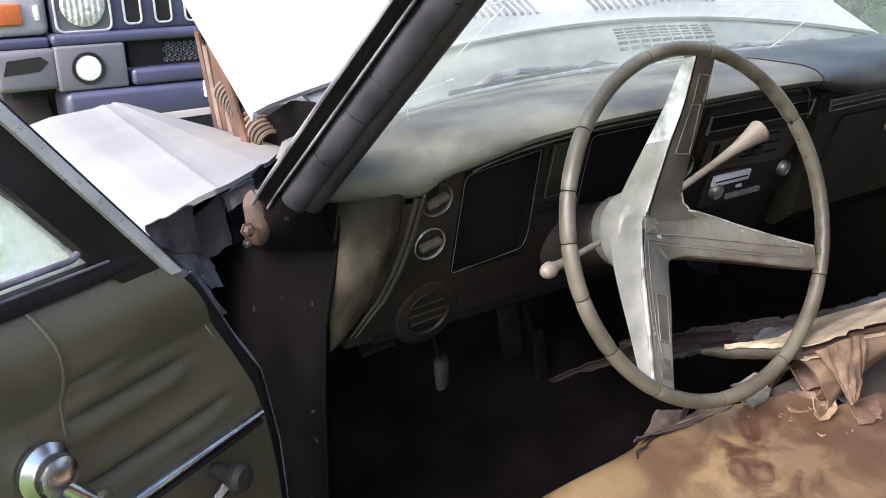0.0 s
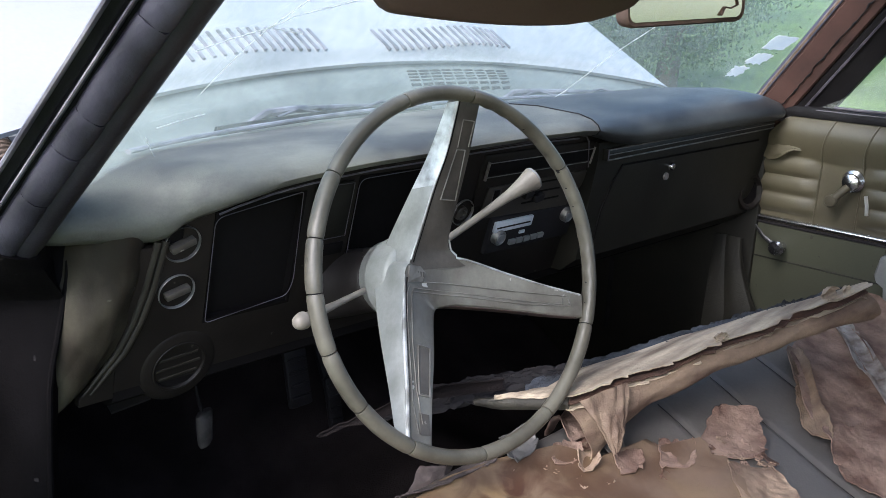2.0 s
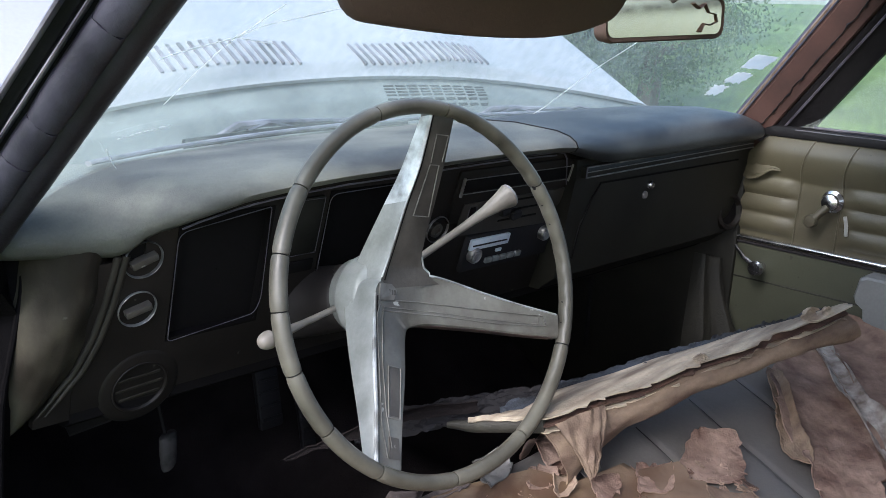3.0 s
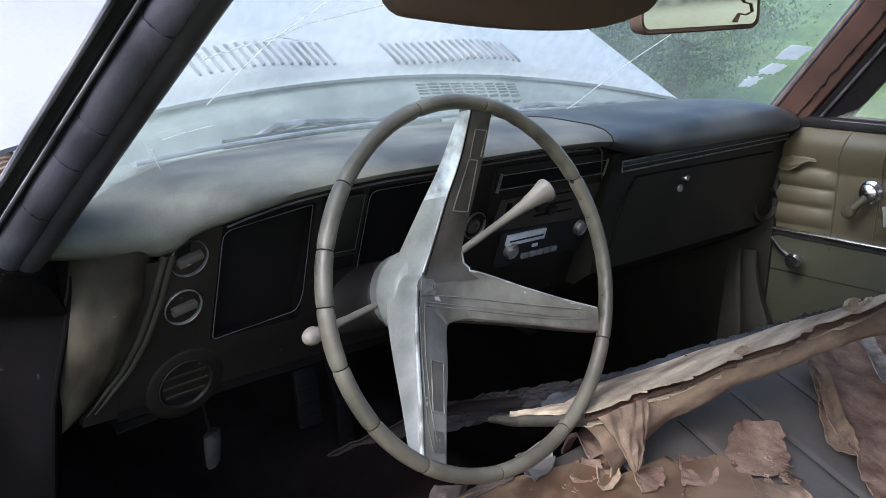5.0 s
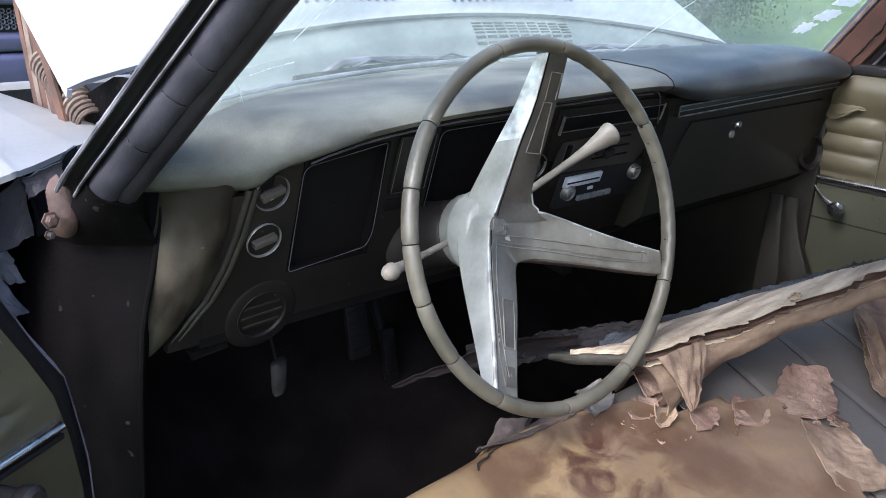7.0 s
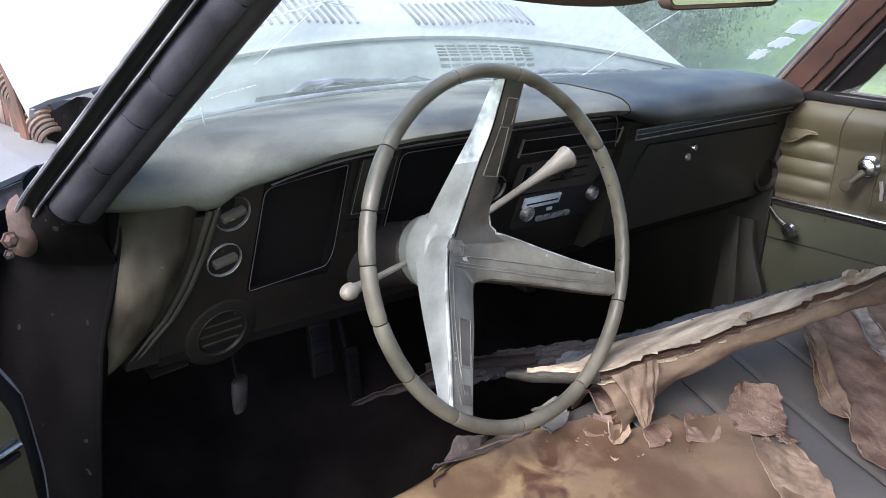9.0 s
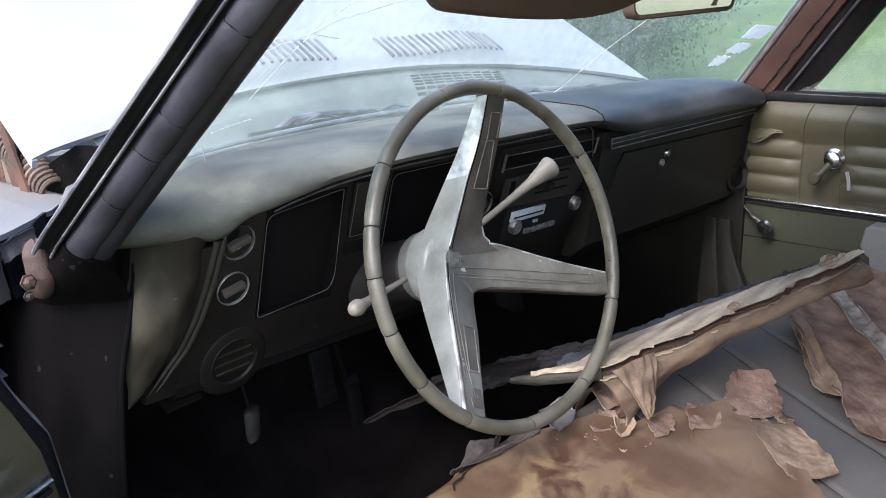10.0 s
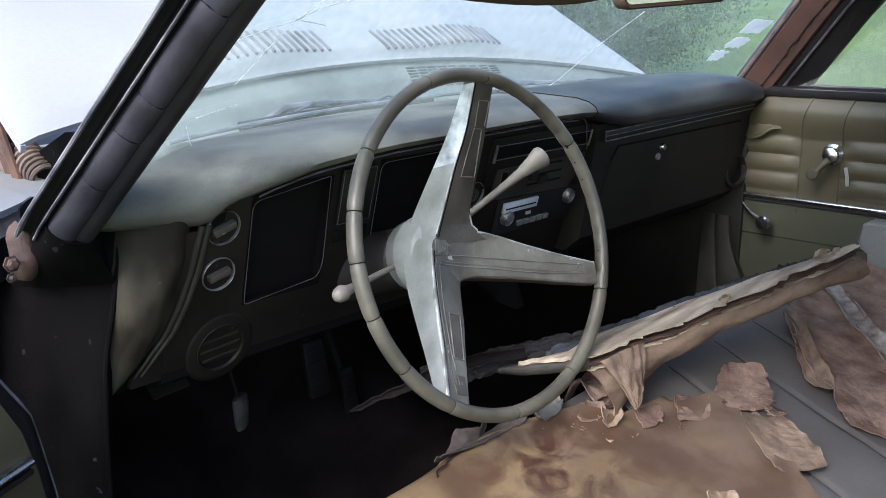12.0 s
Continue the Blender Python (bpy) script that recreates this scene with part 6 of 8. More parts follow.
    if far:
        # added sheet: the shade low on this door is put into its duller colour
        bm = bmesh.new()
        sheet(bm, lambda a, b: (front(0.30 + 0.48 * b) + 0.004 + (L - 0.01 - front(0.30 + 0.48 * b)) * a, -0.0098 - 0.0012 * nz(a * 6, b * 2, 0, 1.2), 0.30 + 0.48 * b), 40, 24, 0.003)
        P("lower_panel", bm, "door_lower", lab="green-grey lower door panel with shade put into its colour")
    # belt pipings
    for u in (0.195, 0.275) if far else (0.233, 0.315):
        bm = bmesh.new()
        line = []
        for k in range(41):
            z = 1.003 - 0.205 * k / 40
            uu = u + 0.016 * max(0.0, (z - 0.93) / 0.073) ** 1.6
            line.append((uu, bow(0.235 if far else 0.25, z) - 0.0005, z))
        tube(bm, line, 0.0019, 8)
        P("piping", bm, "olive")
    # chrome rail
    RZ = 0.7935 if far else 0.7975
    bm = bmesh.new()
    loft(bm, [[(u, -0.004 - 0.011 * math.cos(radians(a)), RZ + 0.0055 * math.sin(radians(a))) for a in range(-90, 91, 18)] for u in (0.004, 0.4, L - 0.04)])
    P("chrome_rail", bm, "chrome", lab="bright chrome door rail")
    bm = bmesh.new()
    box(bm, (0.004, -0.0125, RZ - 0.0125), (L - 0.04, -0.002, RZ - 0.007), 0.001)
    P("rail_groove", bm, "black")
    # lower panel line
    bm = bmesh.new()
    tube(bm, [(0.06, -0.0105, 0.71), (0.4, -0.0105, 0.71), (1.1, -0.0105, 0.71)], 0.0015, 5)
    P("panel_line", bm, "olive_dark")
    dz, cs = (0.0, 0.82) if far else (-0.02, 0.92)
    # window crank
    bm = bmesh.new()
    disc(bm, (0.26, -0.008, 0.895 + dz), (0, -1, 0), [(h * cs, r * cs) for h, r in ((0, 0.001), (0, 0.025), (0.006, 0.026), (0.012, 0.018), (0.018, 0.02), (0.024, 0.018), (0.028, 0.010), (0.029, 0.001))], 28)
    crank = P("window_crank", bm, "chrome", lab="domed chrome window crank")
    bm = bmesh.new()
    tube(bm, [(0.258, -0.026, 0.886 + dz), (0.247, -0.032, 0.872 + dz), (0.238, -0.034, 0.860 + dz)], [0.008, 0.007, 0.008], 10)
    P("crank_arm", bm, "olive" if far else "chrome", crank)
    bm = bmesh.new()
    disc(bm, (0.234, -0.026, 0.856 + dz), (0, -1, 0), [(0, 0.007), (0.004, 0.012), (0.012, 0.013), (0.016, 0.01), (0.017, 0.001)], 18)
    P("crank_knob", bm, "olive", crank)
    bm = bmesh.new()
    tube(bm, [(0.288, -0.014, 0.872 + dz), (0.294, -0.018, 0.855 + dz), (0.295, -0.014, 0.836 + dz)], 0.0035, 8)
    P("torn_edge", bm, "sticker")
    # lower handle
    hx, hz = (0.143, 0.741) if far else (0.078, 0.769)
    sx = -1 if far else 1
    bm = bmesh.new()
    tube(bm, [(hx + sx * 0.058, -0.02, hz - sx * 0.034), (hx + sx * 0.033, -0.03, hz - sx * 0.016), (hx + sx * 0.008, -0.032, hz - sx * 0.003)], [0.003, 0.004, 0.006], 8)
    lever = P("door_lever", bm, "chrome", lab="chrome door lever")
    bm = bmesh.new()
    disc(bm, (hx, -0.006, hz), (0, -1, 0), [(0, 0.008), (0.02, 0.009), (0.026, 0.015), (0.036, 0.016), (0.041, 0.012), (0.042, 0.001)], 22)
    P("lever_knob", bm, "chrome" if far else "shroud", lever)
    if far:
        bm = bmesh.new()
        def flap(a, b):
            u = 0.065 + 0.10 * b
            z = 0.968 - 0.016 * b - (0.056 - 0.026 * b) * a * math.sin(min(1.0, 0.25 + b) * math.pi * 0.85)
            return u, -0.012 - 0.018 * a * math.sin(b * math.pi) - 0.004 * nz(a, b, 0, 6), z
        sheet(bm, flap, 10, 18, 0.002)
        P("torn_flap", bm, "olive", lab="torn vinyl flap curling off the corner")
    # armrest: grey end cap with a finger step, brown body behind it
    bm = bmesh.new()
    cap = ((0.354, 0.779), (0.344, 0.772), (0.338, 0.738), (0.344, 0.725), (0.358, 0.716), (0.362, 0.690), (0.370, 0.666), (0.416, 0.666), (0.412, 0.718), (0.412, 0.779))
    cu, cz = 0.38, 0.72
    loft(bm, [[(cu + (u - cu) * k, y, cz + (z - cz) * k) for u, z in cap] for y, k in ((-0.004, 1.0), (-0.046, 1.0), (-0.053, 0.97), (-0.056, 0.90))])
    arm = P("armrest", bm, "speaker", lab="grey plastic armrest end with a finger step", auto=0.5)
    bm = bmesh.new()
    box(bm, (0.413, -0.060, 0.660), (0.74, -0.004, 0.782), 0.014, segments=3)
    body = P("armrest_body", bm, "arm_brown", arm, "worn red-brown armrest body")
    for u, z, w, h in ((0.426, 0.752, 0.010, 0.008), (0.446, 0.712, 0.022, 0.012), (0.50, 0.735, 0.05, 0.004)):
        bm = bmesh.new()
        box(bm, (u - w / 2, -0.0612, z - h / 2), (u + w / 2, -0.058, z + h / 2), 0.001)
        P("armrest_slot", bm, "void", body)
    if far:
        bm = bmesh.new()
        loft(bm, [[(0.350 + du - 0.02 * (z - 1.0), 0.10 * (z - 1.0) + dy, z) for du, dy in ((0.0, -0.008), (0.0, 0.014), (0.022, 0.014), (0.022, -0.008))] for z in (1.0, 1.15, 1.3)])
        P("window_divider", bm, "frame_black", lab="black upright divider in the side window")
    # sill rubber and window
    bm = bmesh.new()
    box(bm, (0.085 if far else 0.135, -0.014, 1.003), (L, 0.03, 1.025 if far else 1.019), 0.006)
    P("sill_rubber", bm, "rubber", lab="black sill rubber")
    bm = bmesh.new()
    tube(bm, [(0.17, -0.013, 1.020), (1.1, -0.013, 1.020)], 0.0014, 6)
    P("sill_line", bm, "ridge")
    lean = 0.10
    top = 1.30
    setback = 0.016 if far else 0.0
    def edge(z):
        return (0.105 if far else 0.113) + (z - 0.99) * 0.80
    bm = bmesh.new()
    rings = [[(edge(z) + dx + 0.008, lean * (z - 1.0) + dy + setback, z) for dx, dy in ((-0.012, -0.014), (-0.012, 0.014), (0.034, 0.014), (0.034, -0.014))] for z in (0.985, 1.1, 1.2, top)]
    loft(bm, rings)
    P("window_frame", bm, "pillar" if far else "frame_black", lab="black window frame")
    bm = bmesh.new()
    rings = [[(edge(z) + dx, lean * (z - 1.0) + dy + setback, z) for dx, dy in ((-0.022, -0.010), (-0.020, 0.018), (-0.001, 0.018), (-0.001, -0.020), (-0.012, -0.021))] for z in (0.99, 1.1, 1.2, top)]
    loft(bm, rings)
    P("frame_edge", bm, "pillar" if far else "bright_trim", lab="black frame edge" if far else "dull silver frame edge")
    bm = bmesh.new()
    tube(bm, [(edge(z) - 0.018, lean * (z - 1.0) - 0.014 + setback, z) for z in (0.99, 1.1, top)], 0.0016, 6)
    P("frame_line", bm, "black")
    # pale channel round the glass, with a rounded corner
    bm = bmesh.new()
    z0, r = 1.027, 0.02
    line = [(1.15, z0), (0.6, z0), (0.2, z0)] if far else [(1.15, z0), (0.6, z0), (0.3, z0)] + [(edge(z0) + 0.058 - r * math.sin(a / 8 * 2.0) * 0.9, z0 + r * 0.75 * (1 - math.cos(a / 8 * 2.0))) for a in range(9)] + [(edge(z) + 0.043, z) for z in (1.09, 1.15, 1.25)]
    tube(bm, [(u, lean * (z - 1.0) - 0.004, z) for u, z in line], 0.003, 8)
    P("glass_channel", bm, "ridge" if far else "gutter_grey", lab="dull glass channel" if far else "pale rounded glass channel")
    bm = bmesh.new()
    loft(bm, [[(u, lean * (top - 1) + dy, z) for dy, z in ((-0.012, top), (0.012, top), (0.012, top - 0.02), (-0.012, top - 0.02))] for u in (edge(top), L)])
    P("frame_top", bm, "pillar")
    bm = bmesh.new()
    quad = [(edge(1.012) + 0.03, 1.012), (L - 0.01, 1.012), (L - 0.01, top - 0.01), (edge(top) + 0.03, top - 0.01)]
    loft(bm, [[(u, lean * (z - 1.0) + dy, z) for u, z in quad] for dy in (0.002, 0.006)])
    pane = P("window_pane", bm, "side_glass" if far else "milky_glass", smooth=False)
    pane.visible_shadow = False


# ---- seat ----
def seat_z(x, y):
    """Top of the cushion: it leans back, sags in the middle and rolls over at the front."""
    base = 0.672 + 0.24 * (y + 0.1) * (1.0 if y > -0.45 else 0.0) + (0.24 * -0.35 + 0.12 * (y + 0.45) if y <= -0.45 else 0.0)
    roll = max(0.0, (y + 0.098) / 0.045)
    side = max(0.0, (-0.60 - x) / 0.08)
    return base + 0.006 * math.cos(x * 4.0) - 0.05 * min(1.6, roll) ** 2 - 0.06 * min(1.3, side) ** 2


def bench_seat():
    t = thing("bench_seat", (0, -0.45, 0.3), "torn and stained vinyl front bench seat", "seat")
    bm = bmesh.new()
    box(bm, (-0.66, -0.75, 0.34), (0.64, -0.12, 0.5), 0.03, segments=3)
    part("seat_base", bm, "black", t)
    bm = bmesh.new()
    def top(u, v):
        x, y = -0.69 + 1.34 * u, -0.78 + 0.74 * v
        seam = 0.0
        for s in (-0.03, 0.112, 0.25, 0.388, 0.52):
            seam -= 0.004 * math.exp(-((x - s - 0.28 * (y + 0.12)) / 0.005) ** 2)
        return x, y, seat_z(x, y) + seam + 0.003 * nz(x, y, 0, 12)
    sheet(bm, top, 300, 50, 0.12)
    part("cushion", bm, "seat_grey", t, "grey vinyl seat cushion with stitched seams", auto=1.2)
    for k in (-0.03, 0.112, 0.25, 0.388, 0.52):
        bm = bmesh.new()
        pts = []
        for q in range(25):
            y = -0.74 + 0.62 * q / 24
            x = k + 0.28 * (y + 0.12)
            pts.append((x, y, seat_z(x, y) - 0.004 + 0.003 * nz(x, y, 0, 12)))
        tube(bm, pts, 0.0011, 6)
        part("seam", bm, "black", t)
    # tan cover left on the driver's half
    bm = bmesh.new()
    def cover(u, v):
        y = -0.78 + 0.745 * v
        edge = lerp([(-0.8, -0.26), (-0.376, -0.139), (-0.33, -0.132), (-0.242, -0.065), (-0.208, -0.08), (-0.168, -0.146), (-0.164, -0.215), (-0.142, -0.24), (-0.114, -0.279), (-0.092, -0.354), (-0.083, -0.42), (-0.03, -0.46)], y) + 0.03 * nz(3, y, 0, 14) + 0.022 * nz(7, y, 0, 45)
        x = -0.70 + (edge + 0.70) * u
        lift = 0.006 + 0.010 * u ** 8 * (1 + nz(x, y, 0, 30)) + 0.004 * nz(x, y, 2, 10)
        return x, y, seat_z(x, y) + lift
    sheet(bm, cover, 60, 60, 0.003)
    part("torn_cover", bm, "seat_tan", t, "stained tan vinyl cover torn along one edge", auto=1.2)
    bm = bmesh.new()
    rnd = random.Random(9)
    pts = []
    for k in range(15):
        q = k / 14
        x, y = -0.495 + 0.10 * q + rnd.uniform(-1, 1) * 0.002, -0.098 + 0.026 * q ** 0.6 + rnd.uniform(-1, 1) * 0.002
        pts.append((x, y, seat_z(x, y) + 0.0085 + 0.004 * nz(x, y, 2, 10)))
    tube(bm, pts, 0.0011, 5)
    part("split", bm, "black", t, "short split in the vinyl")
    # backrest
    bm = bmesh.new()
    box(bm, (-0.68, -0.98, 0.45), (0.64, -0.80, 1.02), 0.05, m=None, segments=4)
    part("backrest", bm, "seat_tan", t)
    return t


def torn_scraps():
    rnd = random.Random(5)
    def scrap(name, x, y, w, l, turn, mat, label, curl=0.02, lift=0.012, seed=0, jag=0.25):
        t_rot = Matrix.Rotation(radians(turn), 3, "Z")
        bm = bmesh.new()
        dice = random.Random(seed * 7 + 3)
        tears = [[(k / 9 + (dice.uniform(-0.04, 0.04) if 0 < k < 9 else 0), dice.uniform(-1, 0.55)) for k in range(10)] for _ in range(4)]
        def f(u, v):
            ru = lerp(tears[0] if u < 0.5 else tears[1], v)
            rv = lerp(tears[2] if v < 0.5 else tears[3], u)
            a, b = (u - 0.5) * w * (1 + jag * ru), (v - 0.5) * l * (1 + jag * rv)
            p = t_rot @ Vector((a, b, 0))
            X, Y = x + p.x, y + p.y
            fold = abs(nz(u * 1.5 + v * 0.7, v * 0.4 - u * 0.2, seed * 1.7, 2.2))
            z = seat_z(X, Y) + lift + curl * (abs(u - 0.5) * 2) ** 4 * (0.6 + 0.6 * nz(seed, v, 0, 1.5)) + curl * 0.7 * v ** 4 + 0.3 * min(0.02, curl) * fold + 0.0012 * nz(X, Y, seed, 40)
            return X, Y, z
        sheet(bm, f, 22, 22, 0.0018)
        ob = solid(name, bm, mat, auto=1.0)
        tagged(ob, label, "vinyl scrap", "torn scraps on the seat")
    def leaf(near_l, far_l, far_r, near_r, mat, label, seed, rag=0.006, fold=0.004, curl=0.0):
        """A torn sheet between four corners (x, y, height over the cushion), crumpled along straight folds."""
        bm = bmesh.new()
        dice = random.Random(seed)
        knots = [sorted([0.0, 1.0] + [dice.random() for _ in range(7)]) for _ in range(4)]
        tears = [[(k, 0.0 if k in (0.0, 1.0) else dice.uniform(-1, 1) * dice.random()) for k in row] for row in knots]
        creases = [(dice.uniform(-1, 1), dice.uniform(-1, 1), dice.uniform(0.2, 0.8)) for _ in range(4)]
        A, B, C, D = (Vector(p) for p in (near_l, far_l, far_r, near_r))
        wide = min(0.4, (C - A).length)
        def f(u, v):
            corner = 0.07 * (abs(2 * u - 1) * abs(2 * v - 1)) ** 5 * (1 + nz(u * 2, v * 2, seed, 3))
            u, v = u + (0.5 - u) * corner * 2, v + (0.5 - v) * corner * 2
            p = A.lerp(B, v).lerp(D.lerp(C, v), u)
            across, along = (D - A).normalized(), (B - A).normalized()
            q = 1 + 0.8 * nz(p.x, p.y, seed, 90)
            p = p + across * rag * q * ((1 - u) ** 6 * lerp(tears[0], v) + u ** 6 * lerp(tears[1], v)) + along * rag * q * ((1 - v) ** 6 * lerp(tears[2], u) + v ** 6 * lerp(tears[3], u))
            p.z = seat_z(p.x, p.y) + p.z + fold * sum(abs((u - q) * i + (v - q) * j) for i, j, q in creases) * 0.6 + 0.022 * wide * abs(nz(p.x, p.y, seed + 2, 8)) + 0.003 * abs(nz(p.x, p.y, seed, 22)) + 0.0022 * abs(nz(p.x, p.y, seed + 4, 60)) + fold * 0.8 * max(u, 1 - u) ** 8 * (1 + nz(u * 3, v * 3, seed, 2)) + curl * max(0.0, 2.2 * v - 1.2) ** 2
            return p
        sheet(bm, f, 40, 40, 0.0014)
        ob = solid("vinyl_scrap", bm, mat, auto=0.9)
        tagged(ob, label, "vinyl scrap", "torn scraps on the seat")
    leaf((-0.097, -0.223, 0.004), (0.004, -0.178, 0.008), (0.070, -0.220, 0.008), (-0.012, -0.270, 0.004), "backing", "rust-brown torn backing patch on the grey seat", 1, 0.009, 0.003, 0.010)
    leaf((-0.160, -0.342, 0.012), (-0.082, -0.246, 0.007), (-0.022, -0.295, 0.006), (-0.080, -0.376, 0.008), "backing_tan", "pale tan torn vinyl flap lying on the seat", 2, 0.011, 0.004)
    leaf((0.10, -0.285, 0.006), (0.29, -0.152, 0.008), (0.49, -0.137, 0.008), (0.20, -0.40, 0.010), "backing", "large brown torn backing sheet on the seat", 3, 0.016, 0.008)
    leaf((0.096, -0.268, 0.010), (0.30, -0.146, 0.014), (0.30, -0.176, 0.022), (0.10, -0.318, 0.016), "backing_roll", "tan folded-over edge of torn backing", 4, 0.011, 0.005)
    leaf((0.045, -0.345, 0.006), (0.11, -0.29, 0.016), (0.24, -0.335, 0.018), (0.08, -0.43, 0.008), "backing", "ragged brown corner of torn backing", 8, 0.012, 0.008)
    leaf((0.18, -0.395, 0.016), (0.475, -0.135, 0.016), (0.53, -0.14, 0.020), (0.245, -0.385, 0.020), "sticker_white", "crumpled white backing strip on the seat", 6, 0.014, 0.010)
    leaf((0.26, -0.375, 0.012), (0.525, -0.138, 0.014), (0.615, -0.14, 0.05), (0.50, -0.38, 0.055), "backing", "brown torn backing sheet standing against the seat edge", 7, 0.014, 0.010)
    leaf((0.10, -0.50, 0.006), (0.20, -0.40, 0.008), (0.50, -0.38, 0.03), (0.42, -0.55, 0.012), "backing", "wide brown torn backing sheet on the seat", 9, 0.012, 0.008)
    leaf((-0.203, -0.15, 0.012), (-0.157, -0.072, 0.014), (-0.136, -0.120, 0.012), (-0.185, -0.174, 0.011), "seat_grey", "grey vinyl scrap at the seat front", 10, 0.011, 0.003)
    leaf((-0.33, -0.115, 0.010), (-0.30, -0.062, 0.012), (-0.262, -0.075, 0.014), (-0.275, -0.11, 0.010), "seat_grey", "grey vinyl scrap at the seat front", 12, 0.006, 0.008, 0.012)
    leaf((-0.235, -0.125, 0.012), (-0.187, -0.045, 0.016), (-0.168, -0.055, 0.016), (-0.20, -0.13, 0.012), "backing", "narrow brown folded scrap at the seat front", 13, 0.004, 0.006)
    leaf((-0.225, -0.19, 0.010), (-0.195, -0.16, 0.011), (-0.16, -0.18, 0.011), (-0.185, -0.202, 0.010), "backing", "ragged brown scrap on the seat", 14, 0.011, 0.003)
    leaf((-0.17, -0.205, 0.010), (-0.12, -0.18, 0.010), (-0.07, -0.2, 0.010), (-0.12, -0.235, 0.010), "backing", "ragged brown scrap on the seat", 15, 0.011, 0.003)
    leaf((-0.28, -0.135, 0.011), (-0.25, -0.112, 0.012), (-0.22, -0.135, 0.012), (-0.25, -0.152, 0.011), "backing", "small brown vinyl scrap on the seat", 16, 0.011, 0.003)
    leaf((-0.47, -0.082, 0.010), (-0.46, -0.060, 0.012), (-0.33, -0.065, 0.012), (-0.33, -0.10, 0.010), "strip_grey", "narrow grey-brown strip along the seat's front edge", 17, 0.007, 0.006)
    bm = bmesh.new()
    A, B, C, D = (Vector(p) for p in ((-0.437, -0.046, 0.640), (-0.420, -0.056, 0.694), (-0.385, -0.074, 0.700), (-0.398, -0.078, 0.660)))
    sheet(bm, lambda u, v: A.lerp(B, v).lerp(D.lerp(C, v), u) + Vector((0.002 * nz(u * 4, v * 4, 1), -0.012 * math.sin(u * 3.1) * (0.4 + 0.6 * v) + 0.004 * nz(u * 3, v * 3, 6), 0.004 * nz(u * 6, v > 0.5, 3))), 18, 14, 0.0016)
    tagged(solid("vinyl_scrap", bm, "strip_grey", auto=0.9), "grey-brown torn vinyl fold standing at the seat's front edge", "vinyl scrap", "torn scraps on the seat")
    leaf((-0.262, -0.162, 0.010), (-0.245, -0.142, 0.012), (-0.218, -0.155, 0.012), (-0.235, -0.172, 0.010), "backing_tan", "pale folded scrap on the seat", 18, 0.004, 0.008)
    leaf((-0.298, -0.325, 0.008), (-0.275, -0.305, 0.016), (-0.242, -0.325, 0.014), (-0.262, -0.35, 0.008), "backing_tan", "pale folded scrap on the seat", 19, 0.004, 0.008)
    for k in range(42):
        x = rnd.uniform(-0.34, 0.0)
        y = -0.10 - 0.45 * (x + 0.34) + rnd.gauss(0, 0.022)
        q = rnd.uniform(0.003, 0.014)
        scrap("vinyl_crumb", x, y, q * 2, q, rnd.uniform(0, 180), rnd.choice(("backing", "backing_tan", "backing_dark", "backing")), "small torn crumb of vinyl on the seat", 0.0015, 0.008, k, 0.5)


